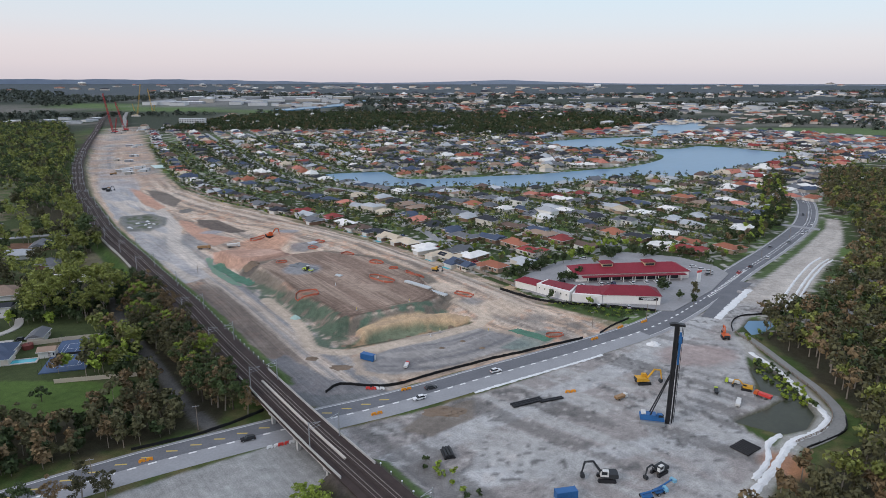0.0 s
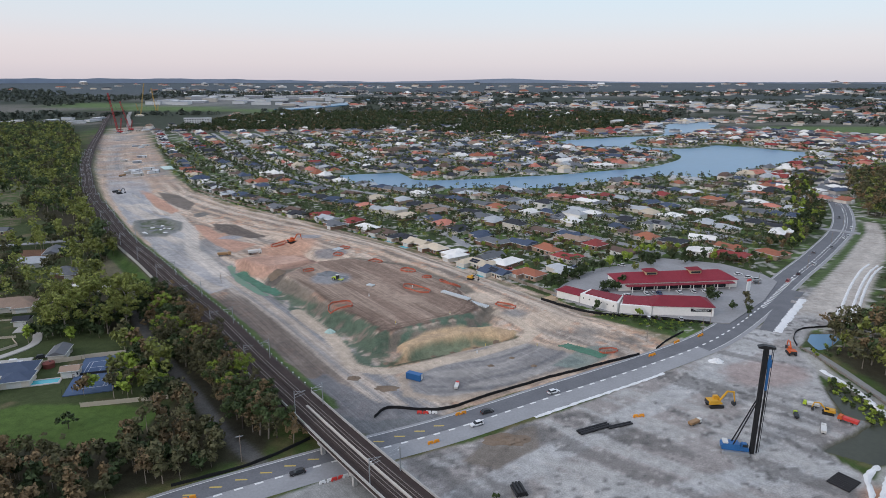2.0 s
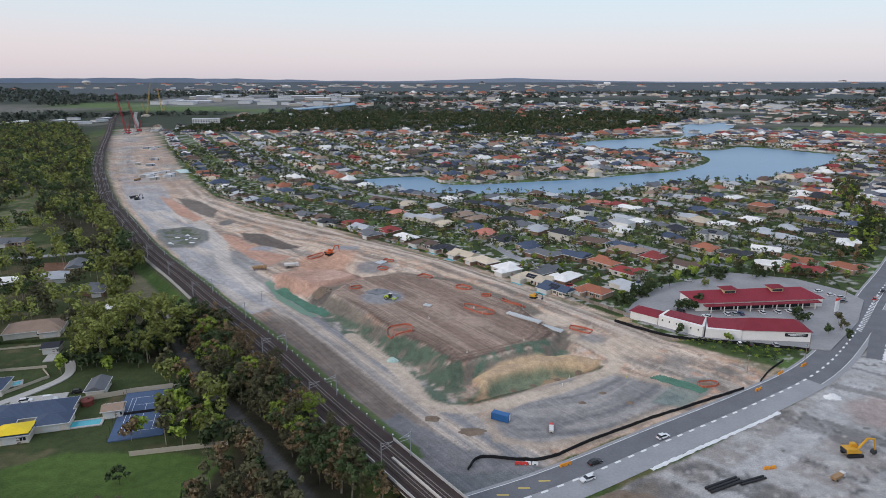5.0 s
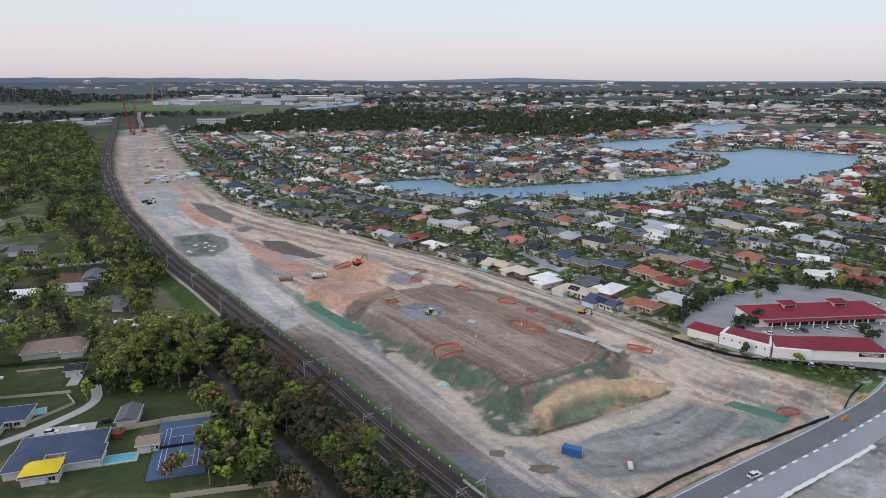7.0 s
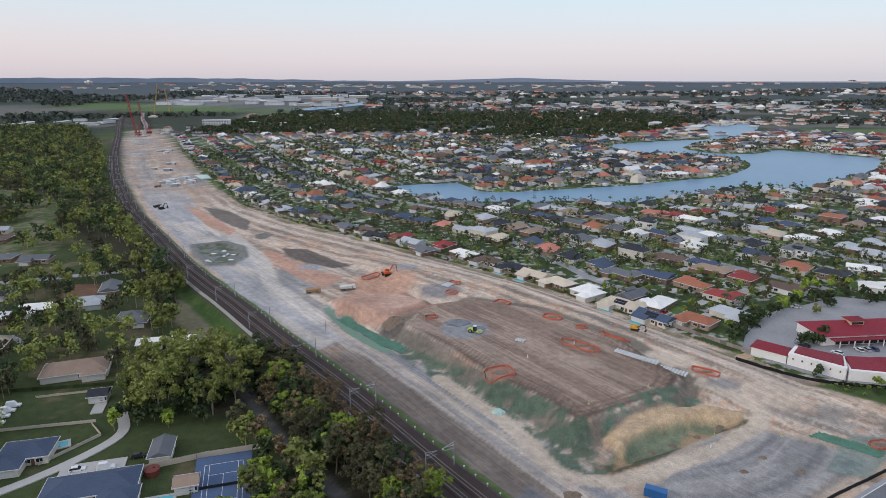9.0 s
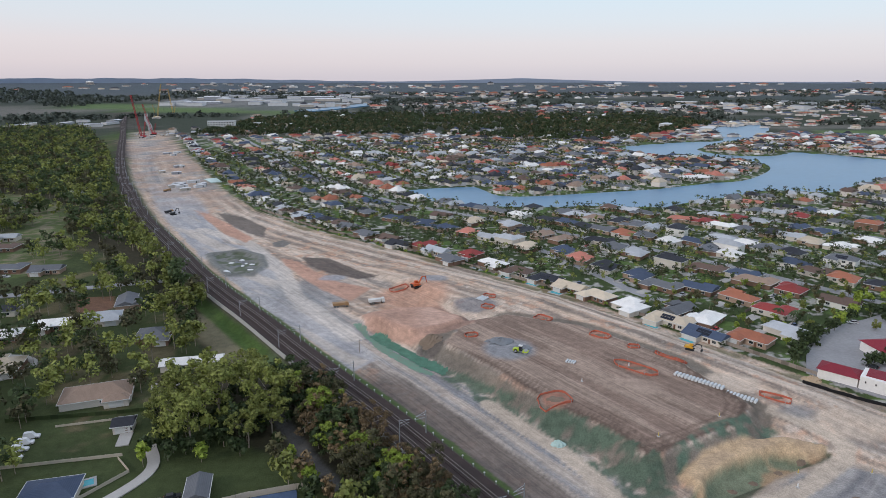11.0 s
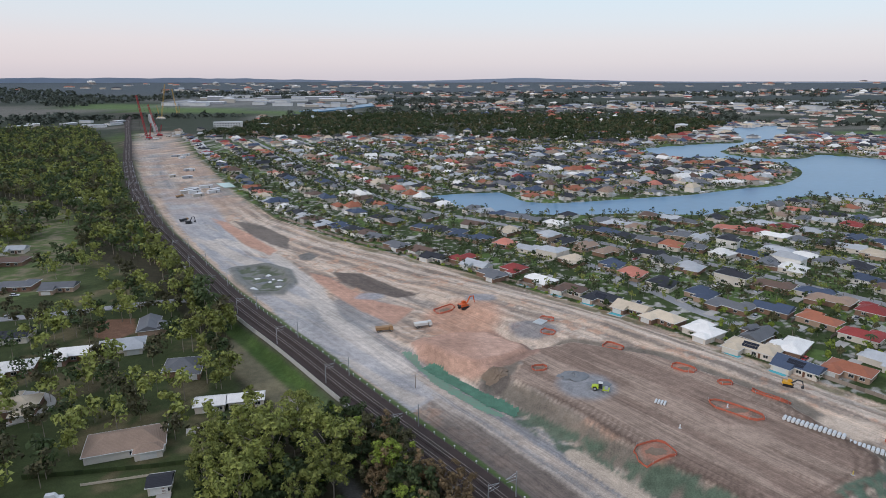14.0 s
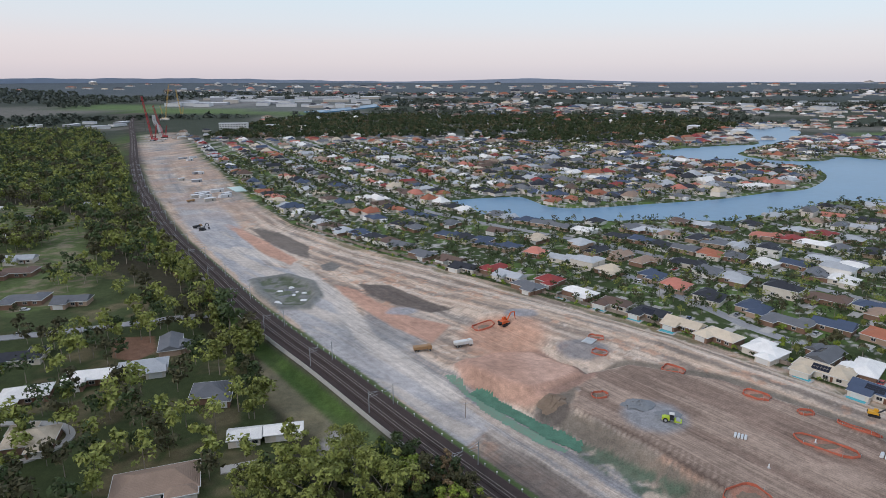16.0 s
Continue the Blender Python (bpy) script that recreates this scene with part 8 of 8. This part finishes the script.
def pool(x, y, turn, w, d, label):
    t = thing("swimming_pool", label, "pool", pose(x, y, max(height(x, y), 0) + 0.12, rz=turn))
    bm = bmesh.new()
    for a, b_, sx, sy in ((0, d / 2 + 0.4, w + 1.6, 0.8), (0, -d / 2 - 0.4, w + 1.6, 0.8), (-w / 2 - 0.4, 0, 0.8, d), (w / 2 + 0.4, 0, 0.8, d)):
        box(bm, (a, b_, 0.0), (sx, sy, 0.3))
    part("coping", bm, CONCRETE, t)
    bm = bmesh.new()
    box(bm, (0, 0, -0.05), (w, d, 0.2))
    part("water", bm, POOL, t)
    return t


pool(-174.5, 228.5, 16, 11, 3.6, "long turquoise pool with concrete coping")
pool(-216, 256.5, 30, 4.2, 3.2, "small bright blue pool with coping")
for k, (i, d) in enumerate(((0, 9), (1, 10), (2, 10), (3, 10), (6, 9), (7, 10), (8, 11))):
    x, y, *_ = NEAR_HOUSES[i]
    a = radians(street_angle(x, y))
    pool(x - 9.8 * math.sin(a) + 4 * math.cos(a), y + 9.8 * math.cos(a) + 4 * math.sin(a), math.degrees(a), 6.5, 3.0, "turquoise garden pool behind a house")


def yellow_cover():
    verts, faces = [], []
    rnd = random.Random(2)
    m = pose(-191, 219.5, 2.95, rz=16)
    n = 9
    for j in range(n):
        for i in range(n):
            u, v = (i / (n - 1) - 0.5) * 10.5, (j / (n - 1) - 0.5) * 8
            z = 0.45 + 1.75 * (1 - max(abs(u) / 5.6, abs(v) / 4.4)) + rnd.uniform(-0.06, 0.06)
            verts.append(m @ Vector((u + rnd.uniform(-0.2, 0.2), v, z)))
    for j in range(n - 1):
        for i in range(n - 1):
            a = j * n + i
            faces.append((a, a + 1, a + n + 1, a + n))
    ob = raw("tarpaulin", verts, faces, material("yellow_tarpaulin", (0.78, 0.56, 0.02), 0.6, 0.12, 1, 0.3))
    so = ob.modifiers.new("thickness", "SOLIDIFY")
    so.thickness = 0.08
    tagged(ob, "bright yellow tarpaulin over a house roof", "tarpaulin")
    west_home(-191, 219.5, 16, "slate blue", [(0, 0, 9.5, 7, False)], "slate-blue wing covered by a yellow tarpaulin")


yellow_cover()
CREAM_FENCE = material("cream_fence", (0.50, 0.44, 0.35), 0.85, 0.15, 1)


def fence(line, high, mat, label, step=2.4, posts=True):
    """A panel fence; each panel and post is a part."""
    t = thing("fence", label, "fence")
    pts = walk_along(np.array(line, float), step)
    bm = bmesh.new()
    box(bm, (step / 2, 0, high / 2), (step - 0.08, 0.08, high))
    panel = part("panel", bm, mat, t)
    post = panel
    if posts:
        bm = bmesh.new()
        box(bm, (0, 0, high / 2 + 0.05), (0.12, 0.14, high + 0.2))
        post = part("post", bm, mat, t)
    for i, (x, y, a) in enumerate(pts):
        m = pose(x, y, height(x, y) - 0.1, rz=a)
        if i == 0:
            panel.matrix_basis = post.matrix_basis = m
        else:
            again("panel", panel, t, m)
            if posts:
                again("post", post, t, m)
    return t


fence([(-184, 243), (-168, 250), (-148, 256), (-143, 250)], 2.0, CREAM_FENCE, "cream panel fence beside a tennis court")
fence([(-150, 210), (-122, 216)], 1.8, CREAM_FENCE, "cream panel fence at the lawn's edge")
fence([(-252, 262), (-214, 270), (-206, 262), (-216, 246)], 1.2, CREAM_FENCE, "low cream fence along a driveway")
fence([(-262, 290), (-226, 296), (-208, 300)], 1.6, LEAF["dense"], "clipped dark green hedge panels")
fence([(-243, 287), (-224, 292)], 0.9, CREAM_FENCE, "low pale wall across a lawn")
fence([tuple(p) for p in offset(np.array(EAST_LINE[3:11], float), 4.5)], 1.8, FENCE_TIMBER, "grey timber fence between houses and works", 3.0)
for a in range(0, 30, 2):
    if a < len(NEAR_HOUSES):
        x, y, *_ = NEAR_HOUSES[a]
        r = radians(street_angle(x, y))
        v = float(along(x, y, EAST_LINE)[0])
        px, py = x + 9.2 * math.cos(r), y + 9.2 * math.sin(r)
        fence([(px - 9 * math.sin(r), py + 9 * math.cos(r)), (px + 7 * math.sin(r), py - 7 * math.cos(r))], 1.7, FENCE_TIMBER, "grey timber side fence between gardens", 4.0, False)
DRIVE = material("pale_driveway", (0.42, 0.40, 0.37), 0.85, 0.15, 0.8)
for x, y, *_ in NEAR_HOUSES:
    r = radians(street_angle(x, y))
    v = float(along(x, y, EAST_LINE)[0])
    s = 12.5 if v < 45 else -12.5
    flat_box("driveway", x + s * math.sin(r) + 3.5 * math.cos(r), y - s * math.cos(r) + 3.5 * math.sin(r), math.degrees(r), 4.6, 8.5, -0.2, 0.27, DRIVE, "pale concrete driveway in front of a house", "driveway", "structure")
west_road = smooth_line([(-460, 392), (-400, 404), (-359, 416), (-327, 426), (-292, 440), (-250, 452)], 6)
tagged(ribbon("road", west_road, -3.2, 3.2, 0.42, ASPHALT_OLD, kind="structure", depth=0.5), "grey rural street among gum trees", "road")
drive = smooth_line([(-232, 222), (-216, 236), (-204, 252), (-200, 264), (-206, 276)], 3)
tagged(ribbon("driveway", drive, -1.8, 1.8, 0.38, DRIVE, kind="structure", depth=0.5), "pale concrete driveway along a fence", "driveway")
flat_box("driveway", -199, 244, 16, 18, 7, -0.2, 0.4, DRIVE, "wide pale concrete forecourt", "driveway", "structure")
flat_box("driveway", -216, 279.5, 105, 8, 4, -0.2, 0.4, DRIVE, "short pale concrete drive", "driveway", "structure")
tagged(ribbon("driveway", smooth_line([(-300, 312), (-285, 322), (-280, 334), (-290, 342), (-312, 342)], 2.5), -1.4, 1.4, 0.45, DRIVE, kind="structure", depth=0.5), "curving white concrete garden drive", "driveway")
flat_box("driveway", -217, 318, 20, 14, 4, -0.2, 0.4, DRIVE, "pale concrete drive beside a house", "driveway", "structure")

# ---------------------------------------------------------------- far end of the works and the town beyond
CRANE_RED = material("crane_red", (0.34, 0.045, 0.05), 0.6, 0.2, 0.1)
CRANE_YELLOW = material("crane_yellow", (0.50, 0.33, 0.10), 0.6, 0.2, 0.1)


def lattice(bm, a, b_, w, bays, r):
    """A square lattice boom from a to b_."""
    a, b_ = Vector(a), Vector(b_)
    d = (b_ - a).normalized()
    u = d.orthogonal().normalized() * w / 2
    v = d.cross(u).normalized() * w / 2
    c = [u + v, u - v, -u - v, -u + v]
    for k in c:
        tube(bm, a + k, b_ + k * 0.6, r, n=4)
    for i in range(bays):
        p, q = a.lerp(b_, i / bays), a.lerp(b_, (i + 1) / bays)
        for k in range(4):
            tube(bm, p + c[k] * 0.9, q + c[(k + 1) % 4] * 0.9, r * 0.7, n=4, caps=False)


def crawler_crane(x, y, turn, high, reach, mat, label):
    t = thing("crawler_crane", label, "crane", pose(x, y, height(x, y), rz=turn))
    tracks(t, 10, 3.4, 1.6, 1.4)
    bm = bmesh.new()
    box(bm, (-2, 0, 3.2), (11, 4, 3.2))
    part("body", bevelled(bm, 0.3), mat, t)
    bm = bmesh.new()
    lattice(bm, (2, 0, 3), (reach, 0, high), 3.0, 16, 0.32)
    part("boom", bm, mat, t)
    bm = bmesh.new()
    lattice(bm, (-3, 0, 4), (-9, 0, high * 0.38), 2.0, 7, 0.22)
    part("back_mast", bm, mat, t)
    bm = bmesh.new()
    tube(bm, (-9, 0, high * 0.38), (reach, 0, high), 0.12, n=4)
    tube(bm, (reach, 0, high), (reach, 0, high * 0.2), 0.12, n=4)
    part("cable", bm, BLACK_STEEL, t)
    return t


crawler_crane(-706, 1350, 175, 82, 14, CRANE_RED, "tall red lattice crawler crane at the works' end")
crawler_crane(-716, 1420, 160, 62, 20, CRANE_RED, "red lattice crawler crane beside a viaduct")
crawler_crane(-960, 1990, 20, 95, 20, CRANE_YELLOW, "distant yellow lattice crane over the railway")
crawler_crane(-930, 2040, 150, 80, 16, CRANE_YELLOW, "distant pale crane over the railway")
CLADDING = [material("white_cladding", (0.60, 0.60, 0.60), 0.7, 0.12, 0.05), material("grey_cladding", (0.30, 0.31, 0.33), 0.7, 0.15, 0.05), material("buff_cladding", (0.45, 0.41, 0.36), 0.8, 0.15, 0.05)]


def big_building(x, y, turn, w, d, h, k, label, storeys=0):
    t = thing("warehouse" if not storeys else "apartment_building", label, "building", pose(x, y, height(x, y) - 0.5, rz=turn))
    bm = bmesh.new()
    box(bm, (0, 0, h / 2), (w, d, h))
    part("wall", bm, CLADDING[k], t)
    bm = bmesh.new()
    hip(bm, 0, 0, w, d, h + 0.02, 0.08, 0.8, True)
    part("roof", bm, CLADDING[0 if k != 0 else 1] if not storeys else CLADDING[0], t)
    for s in range(storeys):
        for i in range(int(w / 6)):
            bm = bmesh.new()
            box(bm, (-w / 2 + 3 + i * 6, -d / 2 - 0.1, 2.2 + s * (h - 1) / storeys), (3.0, 0.5, 1.6))
            part("window", bm, GLASS, t)
    return t


big_building(-634, 1600, 10, 62, 22, 17, 0, "white multi-storey building among trees", 4)
big_building(-560, 1660, 8, 46, 18, 9, 0, "low white hall among trees", 1)
big_building(-500, 1640, 20, 40, 20, 8, 2, "low pale hall among trees", 1)
big_building(455, 1470, 60, 60, 26, 12, 0, "white lakeside apartment building", 3)
big_building(395, 1560, 62, 46, 22, 14, 0, "white apartment building behind the lake", 3)
far_b = random.Random(9)
for k in range(42):
    x, y = far_b.uniform(-1180, -420), far_b.uniform(2480, 3250)
    big_building(x, y, far_b.choice((8, 98)) + far_b.uniform(-4, 4), far_b.uniform(50, 130), far_b.uniform(30, 60), far_b.uniform(8, 15), far_b.choice((0, 0, 0, 1, 2)), "large pale warehouse in a distant estate")
for k in range(16):
    x, y = far_b.uniform(-1150, -960), far_b.uniform(1500, 1800)
    big_building(x, y, far_b.uniform(0, 90), far_b.uniform(20, 50), far_b.uniform(14, 26), far_b.uniform(5, 8), far_b.choice((0, 1, 2)), "pale low shed beyond the bushland")
for k in range(26):
    x, y = far_b.uniform(300, 2200), far_b.uniform(2300, 2750)
    big_building(x, y, far_b.uniform(0, 180), far_b.uniform(40, 110), far_b.uniform(20, 40), far_b.uniform(7, 13), far_b.choice((0, 0, 2)), "pale long building in a distant estate")
river = smooth_line([(-590, 2270), (-500, 2450), (-400, 2700), (-330, 2980)], 40)
tagged(ribbon("water", river, -38, 38, far_rise(river[:, 0], river[:, 1]) + 3.0, WATER, kind="structure", depth=4.0), "distant pale strip of river", "water")


def viaduct():
    """The unfinished concrete viaduct where the works end."""
    t = thing("viaduct", "unfinished pale concrete viaduct beside the railway", "viaduct")
    ln = offset(smooth_line([(-740, 1470), (-800, 1600), (-900, 1800), (-1010, 2040)], 20), -4)
    ribbon("deck", ln, -4.5, 4.5, 7.0 + far_rise(ln[:, 0], ln[:, 1]), CONCRETE_DARK, t, depth=1.6)
    for x, y, a in walk_along(ln, 32):
        bm = bmesh.new()
        box(bm, (0, 0, 2.4), (2.2, 7, 6.0), pose(x, y, 0, rz=a))
        part("pier", bm, CONCRETE, t)


viaduct()
yard_rng = random.Random(12)
for k in range(22):
    q = 0.25 + 0.75 * yard_rng.random()
    i = 10 + int(q * 4.5)
    ex, ey = EAST_LINE[min(i, 14)]
    x, y = ex - yard_rng.uniform(14, 55), ey + yard_rng.uniform(-30, 60)
    if float(inside(x, y, SITE)) > 6:
        flat = thing("site_office", "pale portable site building among stored material", "cabin", pose(x, y, height(x, y), rz=yard_rng.uniform(30, 70)))
        bm = bmesh.new()
        w, d = yard_rng.uniform(6, 14), yard_rng.uniform(3, 6)
        box(bm, (0, 0, 1.4), (w, d, 2.8))
        part("wall", bevelled(bm, 0.05), CLADDING[k % 3], flat)
        bm = bmesh.new()
        hip(bm, 0, 0, w, d, 2.82, 0.12, 0.25, True)
        part("roof", bm, CLADDING[0], flat)
        bm = bmesh.new()
        box(bm, (w * 0.2, -d / 2 - 0.03, 1.1), (0.9, 0.08, 2.0))
        part("door", bm, GLASS, flat)
slab("water", [(-392, 826), (-374, 800), (-364, 806), (-380, 834)], -0.3, 0.5, material("pale_turquoise_basin", (0.42, 0.55, 0.52), 0.3, 0.15, 0.1), "pale turquoise lined basin on the works", "basin")
